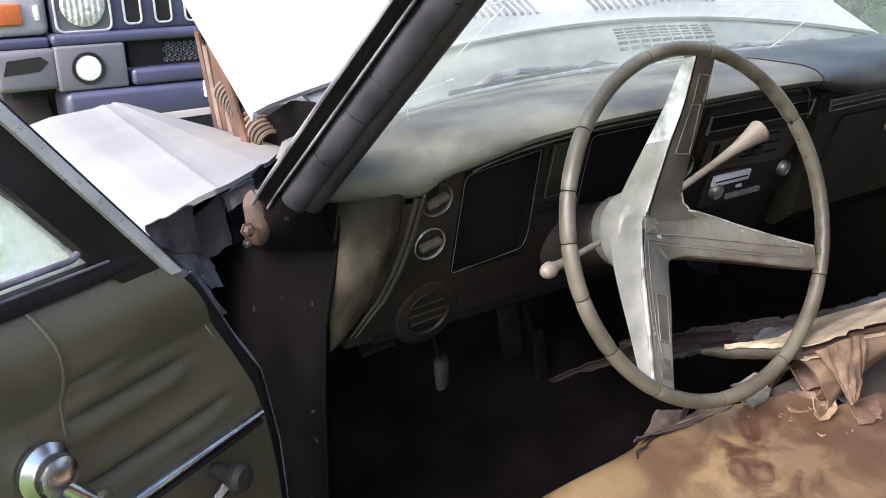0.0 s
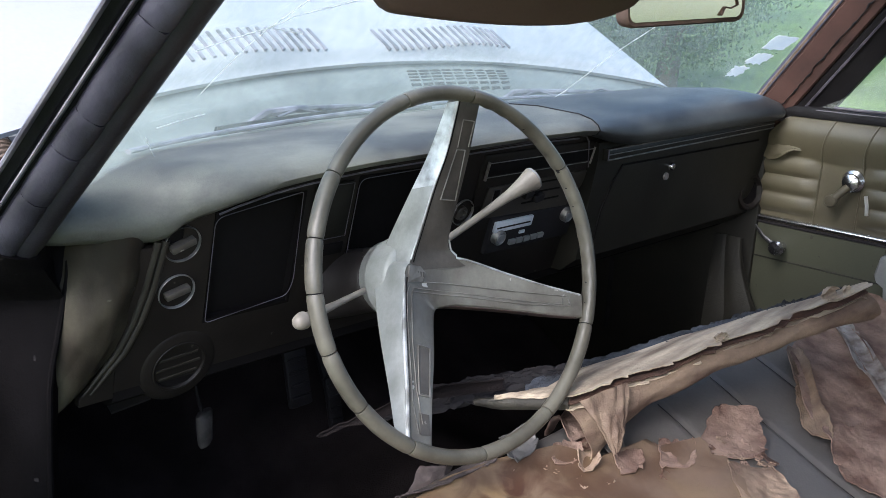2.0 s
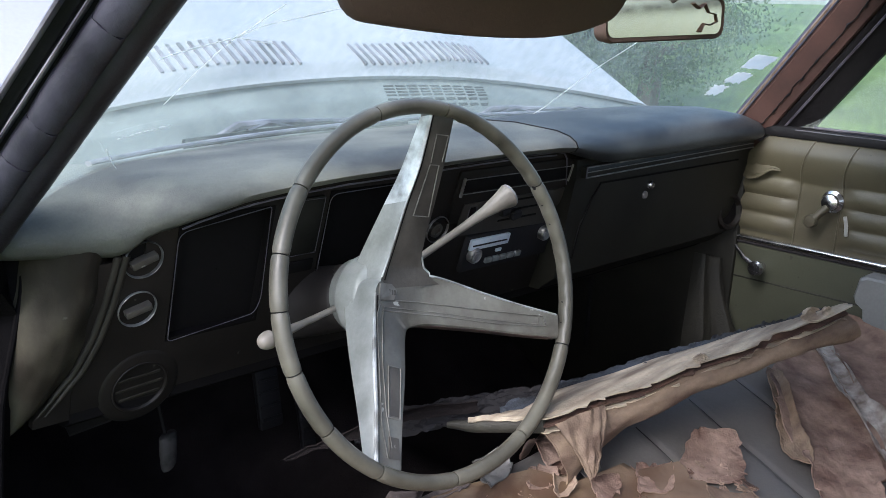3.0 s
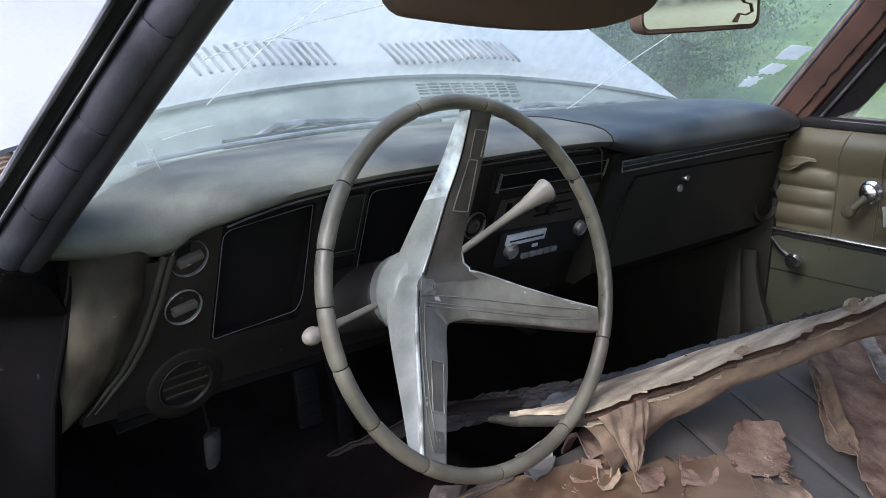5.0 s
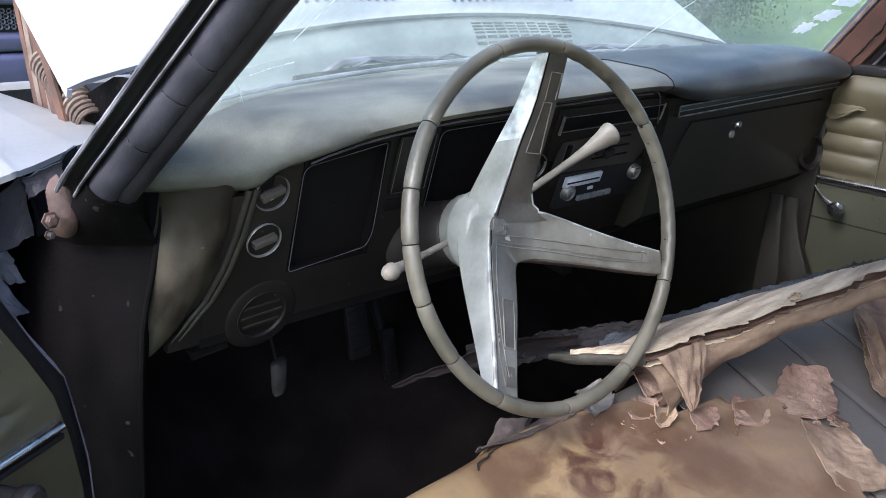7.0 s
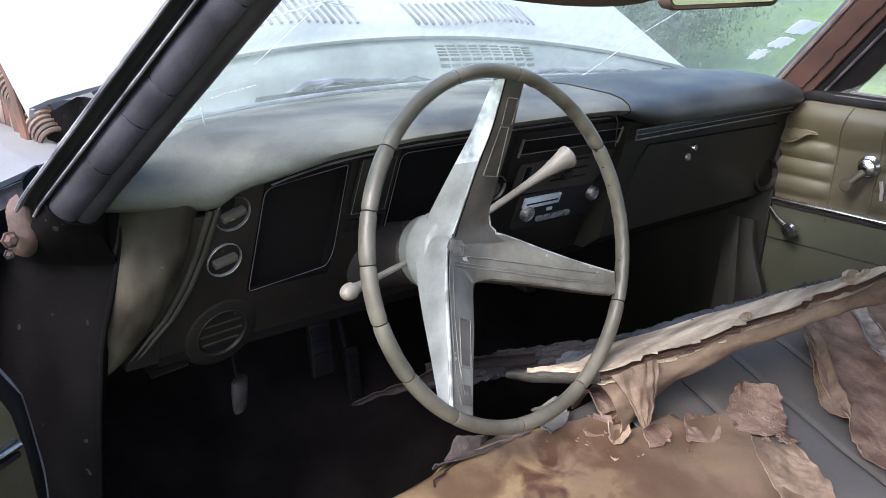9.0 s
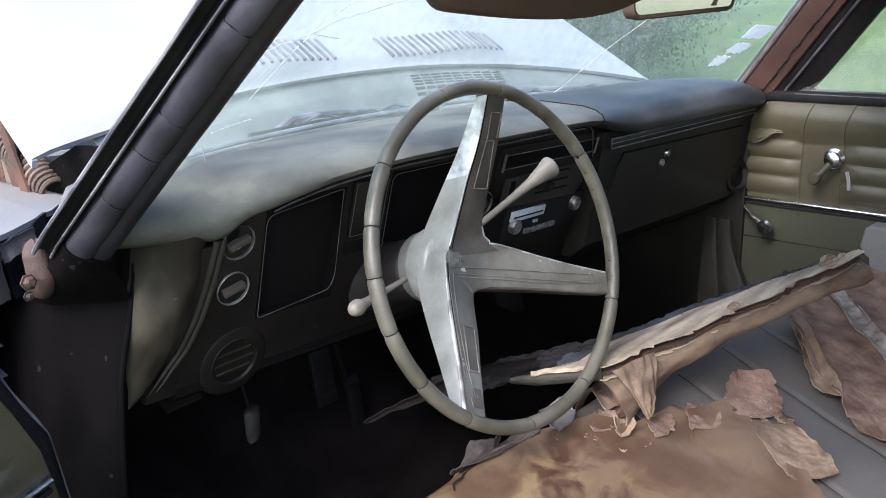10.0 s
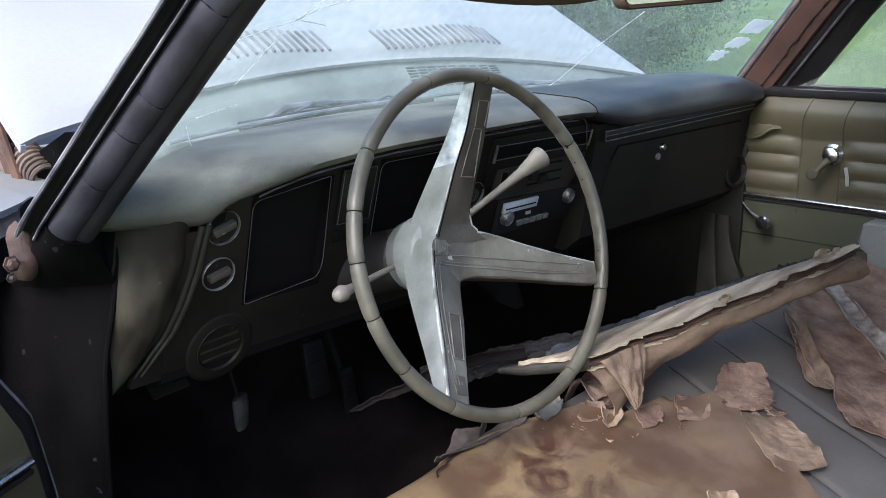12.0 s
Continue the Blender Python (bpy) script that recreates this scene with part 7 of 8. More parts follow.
def peeled_cover():
    t = thing("peeled_seat_cover", (0.1, -0.15, 0.68), "thick tan seat cover peeled up and rolled over", "seat cover")
    # a stiff folded sheet that rises towards the far door
    def crest(u):
        return Vector((-0.243 + 0.605 * u, -0.130 - 0.116 * u + 0.003 * nz(u, 0, 0, 5), 0.748 + 0.046 * u + 0.002 * nz(u, 3, 0, 6)))
    tip = Vector((-0.293, -0.020, 0.722))
    def near(a):
        return tip.lerp(crest(0.0), a / 0.16) if a < 0.16 else crest((a - 0.16) / 0.84)
    def wide(a):
        return lerp([(0, 0.0004), (0.03, 0.0008), (0.055, 0.009), (0.09, 0.027), (0.13, 0.048), (0.17, 0.058), (0.26, 0.072), (0.5, 0.066), (0.75, 0.048), (1.0, 0.026)], a)
    dice = random.Random(12)
    rips = sorted((dice.random(), dice.uniform(-1, 1)) for k in range(64))
    def stiff(name, mat, seed, a0, a1, shrink, drop, label):
        bm = bmesh.new()
        def f(a, b):
            a = a0 + (a1 - a0) * a
            w = wide(a) * shrink
            p = near(a) + Vector((0.35 * w * min(1.0, 3 * (1 - a)), w, -0.22 * w)) * b
            rip = 0.0045 * lerp(rips, (a * 0.97 + 0.013 * seed) % 1.0) * (1 - b) ** 4 * min(1.0, a / 0.1) + 0.007 * nz(a * 40, seed, 0) * max(0.0, 1 - a / 0.2)
            streak = 0.0022 * nz(a * 2.5, b * 5, seed, 1.6) + 0.0010 * nz(a * 6, b * 16, seed, 1.5)
            return p.x, p.y + rip, p.z + drop + streak + 0.004 * math.sin(b * math.pi)
        sheet(bm, f, 240, 20, 0.0016)
        part(name, bm, mat, t, label, auto=0.9)
    stiff("top_sheet", "backing_pale", 1, 0.03, 1.0, 1.0, 0.003, "pale stiff top sheet")
    stiff("second_sheet", "backing_dark", 2, 0.1, 0.985, 0.9, -0.006, "brown second sheet")
    stiff("third_sheet", "backing_pale", 5, 0.15, 0.97, 0.9, -0.012, "tan third sheet")
    def curl(b, u):
        g = radians(95 - 205 * b)
        r = lerp([(0, 0.015), (0.15, 0.0125), (0.4, 0.0085), (0.8, 0.0095), (1.0, 0.0155)], u)
        return 0.008 - r * 1.3 * math.cos(g) - 0.010 * b, -0.008 - r + r * math.sin(g) - 0.006 * b
    def rolled(name, mat, seed, u0, u1, dy, dz, label):
        bm = bmesh.new()
        def f(a, b):
            u = u0 + (u1 - u0) * a
            c = crest(u)
            y, z = curl(b, u)
            droop = max(0.0, 1 - u / 0.2) ** 1.3
            w = 0.0028 * nz(u * 4, b * 3, seed, 1.5) + 0.0014 * nz(u * 9, b * 9, seed, 1.5)
            return c.x + 0.012 * droop * b + 0.004 * nz(b, u, seed, 5), c.y + y + dy - 0.012 * droop * math.sin(b * 3.1) + w, c.z + z + dz - 0.036 * droop * math.sin(b * 2.0) + w
        sheet(bm, f, 120, 22, 0.0018)
        part(name, bm, mat, t, label, auto=0.9)
    rolled("rolled_edge", "backing_roll", 4, 0.0, 0.985, 0.0, -0.005, "tan rolled edge")
    rolled("inner_roll", "backing_dark", 6, 0.03, 0.97, 0.009, -0.004, "brown inner roll")
    bm = bmesh.new()
    tube(bm, [near(0.002 + 0.158 * k / 16) + Vector((0.004, 0.008, -0.008 + 0.0015 * nz(k, 3, 0, 0.4))) for k in range(17)], [0.003 + 0.004 * min(1.0, k / 5) for k in range(17)], 10, squash=1.3)
    part("rolled_hem", bm, "hem", t, "dark olive rolled hem")
    # curls torn up along the edge
    for u0, du, lift, seed in ((0.815, 0.05, 0.016, 3), (0.885, 0.03, 0.009, 8), (0.42, 0.035, 0.006, 5)):
        bm = bmesh.new()
        def lick(a, b):
            c = crest(u0 + du * a)
            g = radians(200 * b - 40)
            r = lift * (0.35 + 0.65 * math.sin(0.4 + 2.4 * a))
            return c + Vector((0.006 * nz(b * 3, a * 3, seed), 0.006 + r * math.sin(g) * 0.8 + 0.003 * nz(a * 9, b, seed), 0.004 + r * 0.5 * (1 - math.cos(g)) + 0.002 * nz(a * 6, b * 4, seed)))
        sheet(bm, lick, 16, 14, 0.0014)
        part("torn_curl", bm, "backing_pale", t, "pale curl torn up along the edge", auto=0.9)
    # padding fluff beyond the sheet
    bm = bmesh.new()
    def fl(a, b):
        c = crest(a * 0.97)
        w = wide(0.16 + 0.84 * a)
        rough = 0.25 + 0.75 * min(1.0, max(0.0, (a - 0.45) / 0.3))
        return c.x + 0.2 * w, c.y + w - 0.012 + (0.040 - 0.016 * a) * b + 0.008 * b * nz(a, 3, 0, 40), c.z - 0.2 * w + 0.001 - 0.004 * b + rough * (0.008 * nz(a, b, 0, 22) + 0.006 * nz(a, b, 4, 60) + 0.003 * nz(a, b, 7, 150))
    sheet(bm, fl, 260, 14, 0.010)
    part("padding", bm, "padding", t, "ragged blue-grey padding")
    # torn tip hanging at the near end
    bm = bmesh.new()
    point = Vector((-0.224, -0.176, 0.688))
    def droop(a, b):
        p = (crest(0.01 + 0.13 * b) + Vector((0, -0.003, -0.003))).lerp(point + Vector((0.014 * b, 0, 0.006 * b)), a)
        fold = abs(nz(b * 2.2 + a * 0.6, a * 1.3, 4, 1.7))
        return p + Vector((0.004 * nz(a * 9, b > 0.5, 2), -0.012, 0.003)) * math.sin(a * 2.6) * (0.5 + 0.5 * math.sin(b * 3.1)) + Vector((0, -0.009, 0.004)) * fold * (1 - 0.6 * a)
    sheet(bm, droop, 26, 26, 0.0018)
    part("torn_tip", bm, "backing_roll", t, "hanging torn tip")
    # strips running forward off the seat
    for dx, dz, w, m in ((0.0, -0.004, 0.034, "black"), (0.03, 0.006, 0.010, "black")):
        bm = bmesh.new()
        A, B, C = Vector((-0.19 + dx, -0.07, 0.733 + dz)), Vector((-0.265 + dx, -0.005 + 0.3 * dx, 0.715 + dz)), Vector((-0.365 + dx, 0.07 + 0.5 * dx, 0.688 + dz))
        def f(a, b):
            p = A.lerp(B, a * 2) if a < 0.5 else B.lerp(C, a * 2 - 1)
            return p + Vector((w * 0.6 * (b - 0.5) * (1.2 - 0.9 * a), w * (b - 0.5) * (1.2 - 0.9 * a) + 0.006 * nz(a, b > 0.5, dx, 9), 0.008 * b + 0.006 * nz(a, b, dx, 9) + 0.005 * nz(a * 3, b * 5, dx, 3) + 0.003 * nz(a * 9, b * 9, dx, 4)))
        sheet(bm, f, 90, 14, 0.002)
        part("front_strip", bm, m, t, "narrow torn strip hanging off the seat front")
    # brown ribbon that dangles into the footwell
    way = [Vector(p) for p in ((-0.25, -0.03, 0.735), (-0.311, 0.0, 0.735), (-0.354, 0.02, 0.731), (-0.388, 0.062, 0.700), (-0.416, 0.085, 0.688), (-0.443, 0.102, 0.674))]
    bm = bmesh.new()
    def ribbon(a, b):
        k = a * (len(way) - 1)
        i = min(int(k), len(way) - 2)
        p = way[i].lerp(way[i + 1], k - i)
        w = 0.017 * (1 - 0.75 * a ** 3)
        return p + Vector((-0.004 * b, 0.004 * math.sin(b * 3.1), w * (b - 0.5) + 0.003 * nz(a * 7, b > 0.5, 1) + 0.002 * nz(a * 15, b, 5)))
    sheet(bm, ribbon, 60, 8, 0.0016)
    part("torn_ribbon", bm, "carpet", t, "brown torn ribbon dangling off the seat front")


# ---- small fittings ----
def visor():
    t = thing("sun_visor", (-0.36, -0.12, 1.25), "brown board sun visor turned down", "sun visor")
    bm = bmesh.new()
    ring = []
    x0, x1, z0, z1, r = -0.557, -0.165, 1.184, 1.336, 0.035
    for cx, cz, a0 in ((x1 - r, z1 - r, 0), (x0 + r, z1 - r, 90), (x0 + r, z0 + r, 180), (x1 - r, z0 + r, 270)):
        for a in range(0, 91, 15):
            x, z = cx + r * math.cos(radians(a0 + a)), cz + r * math.sin(radians(a0 + a))
            ring.append((x, z))
    low = []
    for i, (x, z) in enumerate(ring):
        low.append((x, z))
        nx = ring[(i + 1) % len(ring)][0]
        if abs(nx - x) > 0.1 and z < 1.2:
            for k in range(1, 10):
                q = k / 10
                low.append((x + (nx - x) * q, z - 0.008 * math.sin(q * math.pi)))
    def at(x, z, y):
        return (x, -0.12 + y - 0.35 * (z - 1.178) * 0.5, z + (0.02 * max(0.0, (x + 0.30) / 0.135) ** 2 if z < 1.23 else 0))
    cxm, czm = (x0 + x1) / 2, (z0 + z1) / 2
    loft(bm, [[at(cxm + (x - cxm) * s, czm + (z - czm) * s, y) for x, z in low] for y, s in ((-0.011, 0.96), (-0.0085, 0.99), (-0.003, 1.0), (0.003, 1.0), (0.0085, 0.99), (0.011, 0.96))])
    part("board", bm, "brown_visor", t)
    bm = bmesh.new()
    tube(bm, [(-0.57, -0.15, 1.315), (-0.15, -0.15, 1.318), (-0.12, -0.155, 1.33)], 0.005, 8)
    part("rod", bm, "bright_metal", t)


def rear_mirror():
    t = thing("rear_view_mirror", (0.02, -0.07, 1.205), "rear-view mirror with flaking silver in a brown frame", "mirror")
    m = Matrix.Translation((0.005, -0.075, 1.206)) @ Euler((radians(-2), radians(-3), radians(-6))).to_matrix().to_4x4()
    def ringf(w, h, r, y):
        pts = []
        for cx, cz, a0 in ((w - r, h - r, 0), (-w + r, h - r, 90), (-w + r, -h + r, 180), (w - r, -h + r, 270)):
            pts += [m @ Vector((cx + r * math.cos(radians(a0 + a)), y, cz + r * math.sin(radians(a0 + a)))) for a in range(0, 91, 18)]
        return pts
    bm = bmesh.new()
    loft(bm, [ringf(0.113, 0.02, 0.012, -0.004), ringf(0.119, 0.026, 0.014, -0.007), ringf(0.121, 0.028, 0.015, -0.002), ringf(0.119, 0.026, 0.014, 0.012), ringf(0.09, 0.018, 0.012, 0.02)])
    part("housing", bm, "brown_visor", t)
    bm = bmesh.new()
    loft(bm, [ringf(0.1145, 0.0215, 0.012, -0.0055), ringf(0.1145, 0.0215, 0.012, -0.0035)])
    part("mirror_glass", bm, "mirror", t, smooth=False)
    for pts in ([(0.05, 0.018), (0.062, 0.012), (0.075, 0.017), (0.085, 0.006), (0.1, 0.004), (0.104, -0.006), (0.09, -0.01), (0.075, -0.008), (0.066, -0.018)],):
        bm = bmesh.new()
        tube(bm, [m @ Vector((x, -0.0062, z)) for x, z in pts], [0.003, 0.004, 0.003, 0.002, 0.002, 0.002, 0.002, 0.0025, 0.004], 6, squash=0.4)
        part("flaked_patch", bm, "brown_visor", t, "brown flaked patch of silvering")
    bm = bmesh.new()
    tube(bm, [m @ Vector((0, 0.015, 0.01)), (0.02, -0.10, 1.25), (0.02, -0.13, 1.29)], [0.008, 0.006, 0.01], 10)
    part("stem", bm, "bright_metal", t)


def kick_drape():
    t = thing("loose_lining", (0.64, 0.13, 0.5), "loose grimy olive lining hanging in folds by the far kick panel", "lining")
    bm = bmesh.new()
    def f(u, v):
        z = 0.745 - 0.33 * u
        k = min(1.0, u / 0.5)
        y = 0.178 - v * (0.06 + 0.07 * k ** 1.6)
        fold = abs(math.sin(v * 5.6 + 0.9 + 1.1 * u + 0.8 * nz(u, v, 3, 2))) ** 0.7
        return 0.648 - 0.012 * u - 0.007 * fold * (0.35 + 0.65 * k), y, z
    sheet(bm, f, 24, 60, 0.003)
    part("cloth", bm, "speaker_dark", t)


def pedals():
    for x, y, z, w, label in ((-0.235, 0.45, 0.57, 0.045, "worn black brake pedal hanging in the footwell"), (-0.12, 0.50, 0.47, 0.03, "narrow black accelerator pedal pad")):
        t = thing("pedal", (x, y, z), label, "pedal", "pedals")
        bm = bmesh.new()
        box(bm, (-w / 2, -0.006, -0.05), (w / 2, 0.006, 0.05), 0.004, Matrix.Translation((x, y, z)) @ pose(0, 0, 0, -12))
        pad = part("pad", bm, "rubber", t)
        for k in range(4):
            bm = bmesh.new()
            box(bm, (-w * 0.42, -0.009, -0.036 + 0.022 * k), (w * 0.42, -0.005, -0.030 + 0.022 * k), 0.001, Matrix.Translation((x, y, z)) @ pose(0, 0, 0, -12))
            part("rib", bm, "rubber", pad)
        bm = bmesh.new()
        tube(bm, [(x, y + 0.01, z + 0.01), (x + 0.01, y + 0.08, z + 0.12), (x + 0.01, y + 0.12, z + 0.3)], 0.009, 8)
        part("arm", bm, "black", t)
    t = thing("brake_release", (-0.52, 0.26, 0.72), "grey parking brake release handle under the dash", "handle")
    bm = bmesh.new()
    tube(bm, [(-0.525, 0.27, 0.76), (-0.522, 0.258, 0.70), (-0.519, 0.25, 0.668)], 0.0025, 8)
    part("rod", bm, "void", t)
    bm = bmesh.new()
    rings = []
    for k, (z, w, d) in enumerate(((0.676, 0.009, 0.005), (0.673, 0.012, 0.006), (0.662, 0.012, 0.007), (0.648, 0.011, 0.007), (0.636, 0.010, 0.006), (0.632, 0.007, 0.004))):
        c = Vector((-0.517 - 0.0012 * k, 0.25 - 0.002 * k, z))
        rings.append([c + Vector((w * math.cos(a), d * math.sin(a), 0.002 * math.cos(a))) for a in [h * math.tau / 14 for h in range(14)]])
    loft(bm, rings)
    part("grip", bm, "grip_grey", t, "worn grey pull grip")
    t = thing("bracket", (-0.60, 0.25, 0.72), "narrow dark metal bracket under the dash", "bracket")
    bm = bmesh.new()
    sheet(bm, lambda u, v: (-0.632 + 0.050 * u, 0.262 + 0.02 * v, 0.706 + 0.004 * u + 0.012 * v + 0.03 * max(0.0, v - 0.8)), 8, 6, 0.004)
    part("strap", bm, "vent_plastic", t)


def sagging_hinge():
    t = thing("door_hinge", (-0.81, 0.22, 0.85), "greasy bare metal door hinge behind a torn rubber flap", "hinge")
    for z in (0.50, 0.38):
        bm = bmesh.new()
        sheet(bm, lambda u, v: (-0.845 + 0.05 * u, 0.215 + 0.04 * u + 0.012 * math.sin(u * 3.1), z - 0.025 + 0.04 * v - 0.012 * u), 8, 4, 0.006)
        part("leaf", bm, "pillar", t)
        bm = bmesh.new()
        tube(bm, [(-0.835, 0.22, z - 0.02), (-0.835, 0.22, z + 0.02)], 0.005, 10)
        part("pin", bm, "pillar", t)
    def crumple(A, B, C, D, seed, amp=0.004):
        A, B, C, D = (Vector(p) for p in (A, B, C, D))
        def g(u, v):
            p = A.lerp(B, u).lerp(D.lerp(C, u), v)
            w = abs(nz(u * 1.3, v * 1.1, seed, 1.6)) + 0.25 * abs(nz(u * 4, v * 3, seed + 3, 1.5))
            return p + Vector((amp * 0.7 * nz(u * 3, v * 3, seed, 2), -amp * 2 * w, amp * nz(u * 3, v * 2, seed + 7, 2)))
        return g
    for A, B, C, D, seed in (((-0.900, 0.225, 0.922), (-0.868, 0.245, 0.912), (-0.812, 0.262, 0.815), (-0.836, 0.238, 0.822), 1), ((-0.885, 0.236, 0.918), (-0.832, 0.250, 0.902), (-0.812, 0.258, 0.848), (-0.848, 0.250, 0.862), 5), ((-0.835, 0.262, 0.912), (-0.808, 0.268, 0.918), (-0.80, 0.27, 0.895), (-0.83, 0.265, 0.892), 9)):
        bm = bmesh.new()
        sheet(bm, crumple(A, B, C, D, seed), 22, 22, 0.002)
        part("torn_sheet", bm, "crumpled", t, "crumpled blue-grey sheet metal", auto=0.8)
    f = thing("rubber_flap", (-0.82, 0.2, 0.93), "torn black rubber flap at the fender's rear edge", "rubber flap")
    for i, (a, b, h0, h1) in enumerate((((-0.900, 0.222, 0.948), (-0.848, 0.226, 0.960), 0.022, 0.055), ((-0.846, 0.238, 0.942), (-0.808, 0.240, 0.966), 0.05, 0.06), ((-0.81, 0.236, 0.964), (-0.772, 0.240, 0.974), 0.02, 0.018), ((-0.80, 0.252, 0.95), (-0.735, 0.30, 0.975), 0.05, 0.04))):
        bm = bmesh.new()
        A, B = Vector(a), Vector(b)
        sheet(bm, lambda u, v: A.lerp(B, u) + Vector((0.004 * nz(u, v, i, 3), -0.012 * v * v, 0.004 * nz(u, i, 2, 3) - (h0 + (h1 - h0) * u) * v)), 16, 6, 0.004)
        part("flap", bm, "flap_black", f)


# ---- off-road vehicle standing beyond ----
def off_roader():
    cx, y0 = 0.38, 3.35
    t = thing("off_road_vehicle", (cx, y0 + 1.5, 0), "navy and white off-road vehicle with slotted grille", "vehicle")
    def b(name, lo, hi, mat, bevel=0.02, parent=t, label=""):
        bm = bmesh.new()
        box(bm, (cx + lo[0], y0 + lo[1], lo[2]), (cx + hi[0], y0 + hi[1], hi[2]), bevel, segments=3)
        return part(name, bm, mat, parent, label)
    def rounded(w, h, r, x, z, y):
        pts = []
        for ex, ez, a0 in ((w - r, h - r, 0), (-w + r, h - r, 90), (-w + r, -h + r, 180), (w - r, -h + r, 270)):
            pts += [(x + ex + r * math.cos(radians(a0 + a)), y, z + ez + r * math.sin(radians(a0 + a))) for a in (0, 22, 45, 68, 90)]
        return pts
    bumper = b("bumper", (-0.745, -0.07, 0.57), (0.745, 0.2, 0.712), "navy", 0.03, label="navy front bumper")
    b("bumper_lower", (-0.62, -0.04, 0.42), (0.62, 0.15, 0.575), "black", 0.02)
    b("bumper_step", (-0.455, -0.06, 0.716), (0.455, 0.15, 0.79), "navy", 0.022)
    b("valance", (-0.44, 0.03, 0.70), (0.44, 0.2, 0.95), "black", 0.01)
    for k in range(12):
        for j in range(4):
            bm = bmesh.new()
            disc(bm, (cx - 0.275 + 0.027 * k + 0.0135 * (j % 2), y0 + 0.026, 0.812 + 0.022 * j), (0, -1, 0), [(0, 0.006), (0.004, 0.0125), (0.004, 0.0095), (0, 0.0085)], 6)
            part("mesh_cell", bm, "grey_trim", bumper, smooth=False)
    grille = b("grille", (-0.735, 0.0, 0.945), (0.735, 0.25, 1.28), "navy", 0.03, label="navy slotted grille panel")
    b("grille_sill", (-0.76, -0.03, 0.905), (0.76, 0.12, 0.955), "navy", 0.018)
    for k in range(7):
        x = cx - 0.405 + 0.135 * k
        bm = bmesh.new()
        loft(bm, [rounded(0.036, 0.12, 0.02, x, 1.10, y0 - 0.004), rounded(0.036, 0.12, 0.02, x, 1.10, y0 + 0.02)])
        slot = part("grille_slot", bm, "black", grille)
        bm = bmesh.new()
        pts = rounded(0.036, 0.12, 0.02, x, 1.10, y0 - 0.006)
        tube(bm, pts + pts[:1], 0.0055, 6, caps=False)
        # chrome surround; the sky's reflection is put into its pale colour
        part("slot_surround", bm, "bright_trim", slot)
    for s in (-1, 1):
        x = cx + s * 0.613
        bm = bmesh.new()
        pts = rounded(0.113, 0.118, 0.03, x, 1.078, y0 - 0.008)
        tube(bm, pts + pts[:1], 0.006, 6, caps=False)
        # same pale trim, with the mirrored sky put into the colour
        sur = part("headlight_surround", bm, "bright_trim", t, "bright headlight surround")
        bm = bmesh.new()
        loft(bm, [rounded(0.109, 0.114, 0.028, x, 1.078, y0 - 0.004), rounded(0.109, 0.114, 0.028, x, 1.078, y0 + 0.004)])
        part("headlight_well", bm, "grey_trim", sur)
        bm = bmesh.new()
        rows = []
        for i in range(15):
            r = 0.09 * (1 - i / 14) + 0.001
            rows.append([(x + r * math.cos(k * math.tau / 48), y0 - 0.02 - 0.012 * (i / 14) ** 0.5 + 0.0035 * math.sin(260 * r * math.cos(k * math.tau / 48)) + 0.003 * nz(r * math.cos(k * math.tau / 48), r * math.sin(k * math.tau / 48), s, 60), 1.07 + r * math.sin(k * math.tau / 48)) for k in range(48)])
        loft(bm, rows)
        part("headlight", bm, "bright_trim", sur, "round fluted clear headlight", auto=0.3)
        b("fog_panel", (s * 0.613 - 0.145, -0.045, 0.715), (s * 0.613 + 0.145, 0.15, 0.905), "grey_trim", 0.012, label="grey plastic fog light panel")
        bm = bmesh.new()
        disc(bm, (cx + s * 0.632, y0 - 0.045, 0.808), (0, -1, 0), [(0, 0.001), (0, 0.069), (0.010, 0.067), (0.010, 0.057), (0.003, 0.055)], 36)
        fog = part("fog_light", bm, "black", t, "round milky fog light in a black ring")
        bm = bmesh.new()
        disc(bm, (cx + s * 0.632, y0 - 0.045, 0.808), (0, -1, 0), [(0.002, 0.001), (0.002, 0.056), (0.010, 0.05), (0.013, 0.001)], 30)
        part("lens", bm, "lens", fog, "milky pale lens")
        b("front_wing", (s * 0.875 - 0.13, 0.03, 0.95), (s * 0.875 + 0.13, 1.9, 1.22), "paint_white", 0.035, label="white front wing")
        mk = b("marker_light", (s * 0.91 - 0.06, 0.005, 0.998), (s * 0.91 + 0.06, 0.05, 1.085), "amber", 0.008, label="amber marker light")
        b("marker_lens", (s * 0.79 - 0.012, 0.018, 1.01), (s * 0.79 + 0.012, 0.05, 1.075), "lens", 0.008, mk)
        end = b("bumper_end", (s * 0.875 - 0.12, -0.03, 0.73), (s * 0.875 + 0.13, 0.4, 0.90), "grey_trim", 0.025, label="grey plastic bumper end")
        bm = bmesh.new()
        loft(bm, [[(cx + s * 0.875 + px, y0 - 0.033 + dy, pz) for px, pz in ((-0.09, 0.80), (-0.07, 0.86), (0.06, 0.87), (0.09, 0.845), (0.05, 0.81))] for dy in (0.0, 0.02)])
        part("end_pocket", bm, "black", end, smooth=False)
        b("wing_trim", (s * 0.88 - 0.13, 0.0, 0.90), (s * 0.88 + 0.12, 0.5, 0.945), "navy", 0.015)
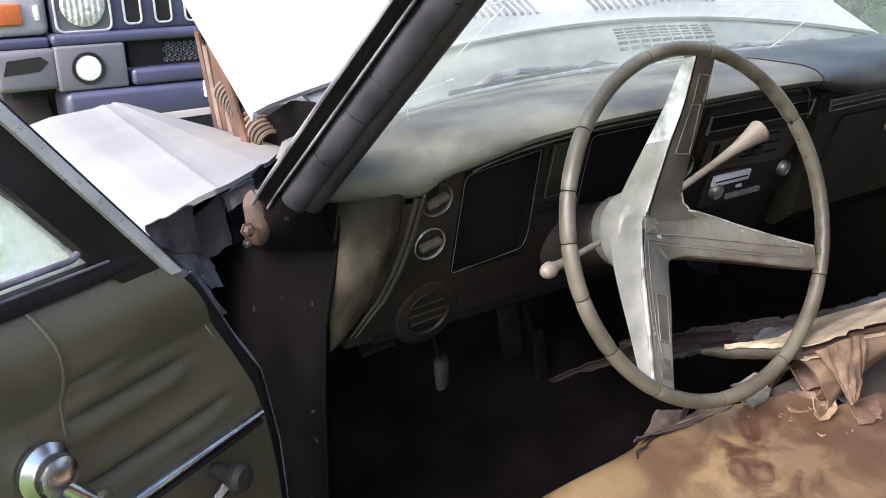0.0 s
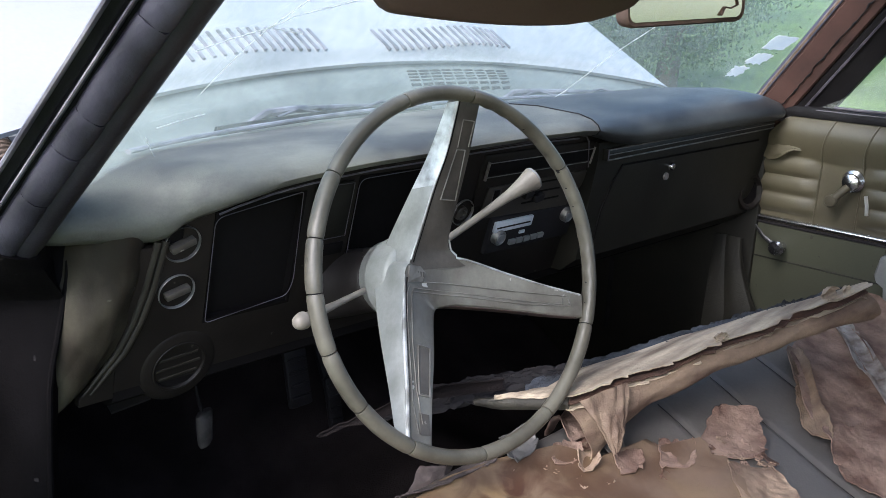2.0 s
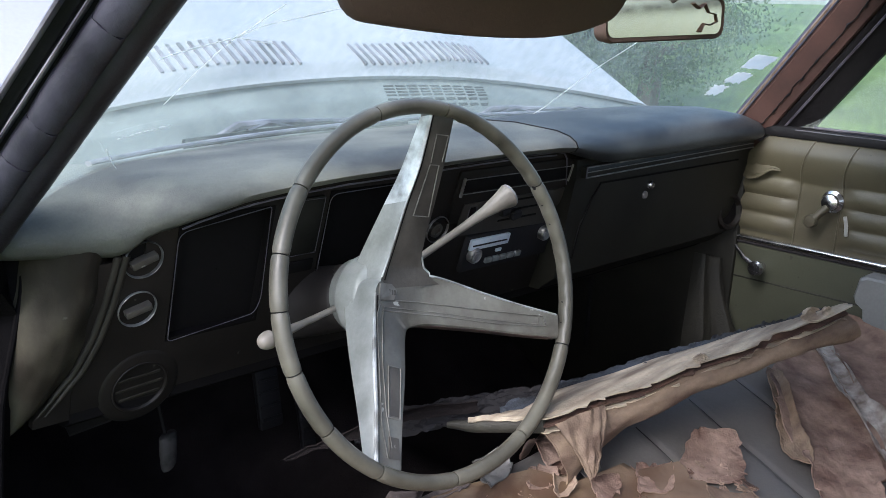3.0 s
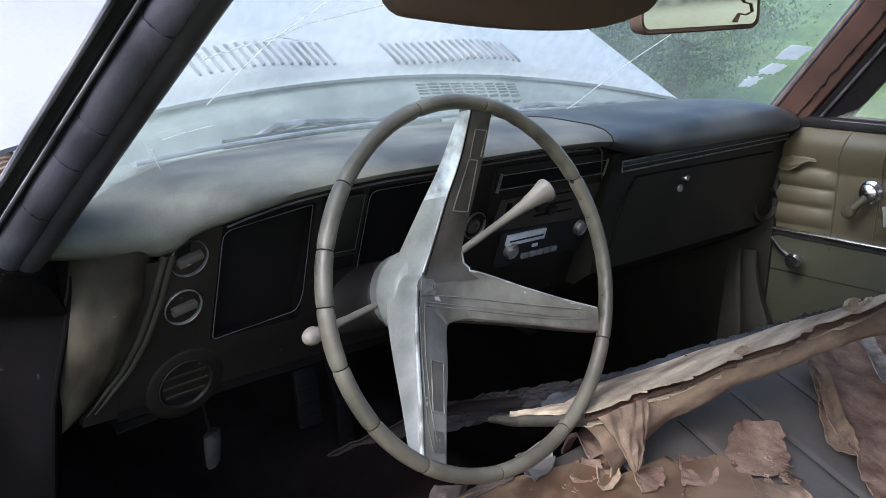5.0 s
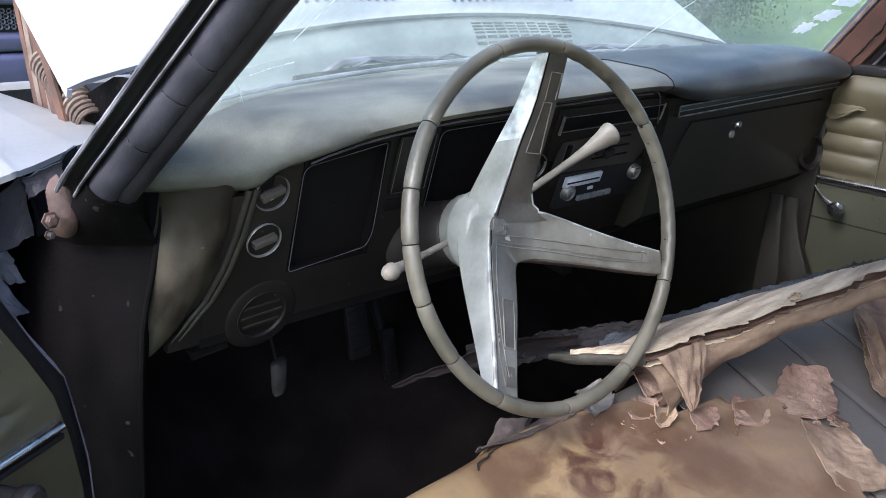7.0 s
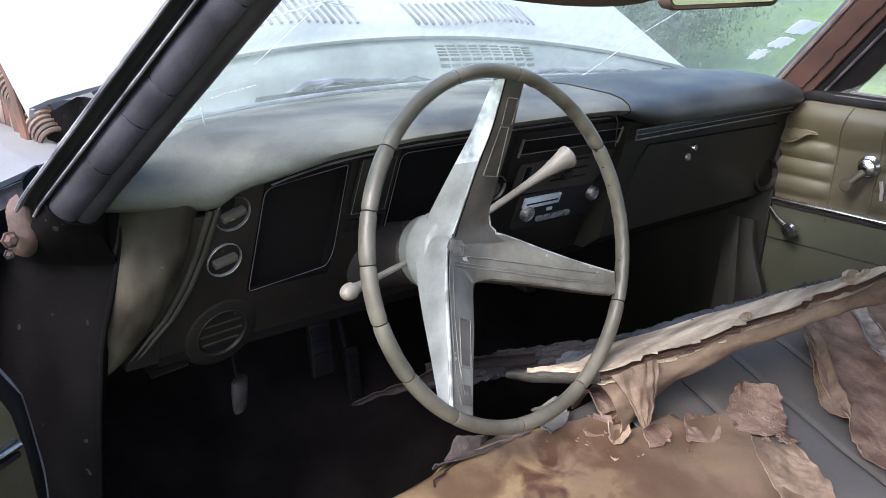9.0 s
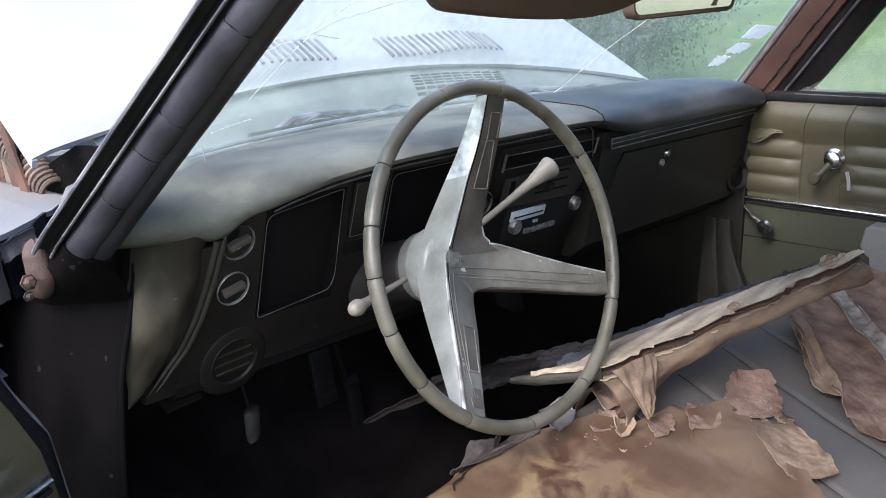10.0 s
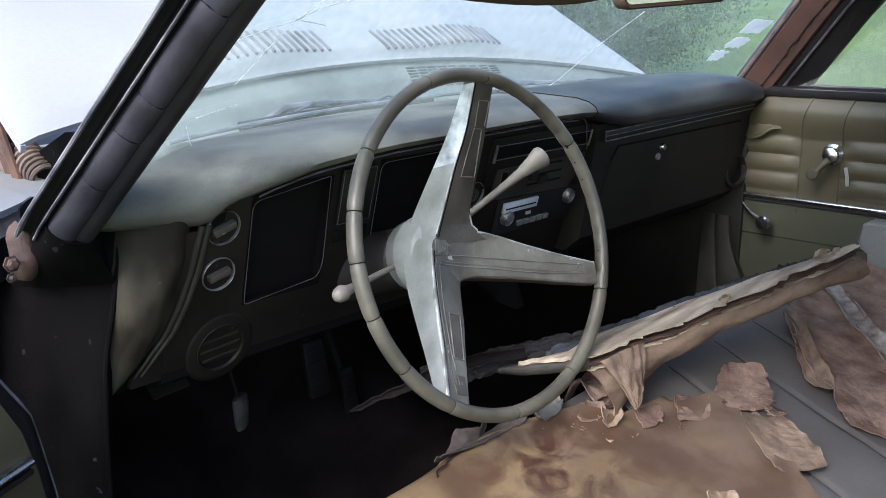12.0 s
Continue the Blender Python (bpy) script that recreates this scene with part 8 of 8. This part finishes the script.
        for y in (0.62, 3.1):
            bm = bmesh.new()
            disc(bm, (cx + s * 0.72, y0 + y, 0.38), (s, 0, 0), [(0, 0.2), (0, 0.35), (0.03, 0.39), (0.21, 0.39), (0.24, 0.35), (0.24, 0.2)], 36)
            w = part("tyre", bm, "tyre", t)
            bm = bmesh.new()
            disc(bm, (cx + s * 0.72, y0 + y, 0.38), (s, 0, 0), [(0.02, 0.01), (0.02, 0.21), (0.19, 0.21), (0.17, 0.12), (0.19, 0.01)], 24)
            part("rim", bm, "chrome", w)
        b("inner_arch", (s * 0.80 - 0.10, 0.35, 0.4), (s * 0.80 + 0.10, 0.4, 0.95), "black", 0.01)
    b("bonnet", (-0.74, 0.1, 1.22), (0.74, 1.25, 1.32), "paint_white", 0.05)
    b("lower_body", (-0.88, 1.2, 0.45), (0.88, 4.1, 1.2), "paint_white", 0.06)
    b("cabin", (-0.78, 1.5, 1.2), (0.78, 4.1, 1.82), "navy", 0.12)
    b("windscreen", (-0.68, 1.47, 1.26), (0.68, 1.52, 1.72), "void", 0.02)
    b("bumper_lamp", (-0.15, -0.09, 0.637), (-0.095, -0.068, 0.715), "lens", 0.008, bumper, "small pale lamp on the bumper")


# ---- build ----
ground()
CAR = car_body()
a_pillar(-1)
a_pillar(1)
windshield()
hood()
fender(-1)
fender(1)
engine_bay()
wipers()
dashboard()
radio()
steering_wheel()
column()
# far door, closed: rearwards is -y, outwards is +x
door(Matrix(((0, 1, 0, 0.685), (-1, 0, 0, 0.185), (0, 0, 1, 0.0), (0, 0, 0, 1))), "passenger_door", "closed olive-trimmed passenger door with chrome fittings")
# near door, swung open and hanging low
DOOR_DIR = Vector((-0.881, -0.472, 0))
DOOR_OUT = Vector((-0.472, 0.881, 0))
door(Matrix(((DOOR_DIR.x, DOOR_OUT.x, 0, -0.835), (DOOR_DIR.y, DOOR_OUT.y, 0, 0.132), (0, 0, 1, -0.045), (0, 0, 0, 1))), "driver_door", "open sagging olive-trimmed driver's door with chrome fittings")
bench_seat()
peeled_cover()
torn_scraps()
visor()
rear_mirror()
kick_drape()
pedals()
sagging_hinge()
off_roader()
for i, (x, y, h, w) in enumerate(((12, 9.5, 6.5, 5.0), (9.5, 13, 7, 5.5), (15, 12, 8, 6.5), (7, 17, 8, 7), (19, 16, 9, 8), (3, 20, 9, 8), (-4, 22, 9, 9), (-9, 18, 8, 8))):
    tree("leafy_tree", x, y, h, w, 100 + i, "leafy green tree at the edge of the grass", 12000 if i < 3 else 6000)
for i, (x, y, h, w) in enumerate(((9.2, 5.6, 3.0, 3.0), (8.0, 6.5, 3.2, 3.2), (6.6, 7.6, 3.4, 3.4), (5.0, 8.6, 3.4, 3.4))):
    tree("leafy_bush", x, y, h, w, 200 + i, "dense dark green bush growing beside the grass", 14000)
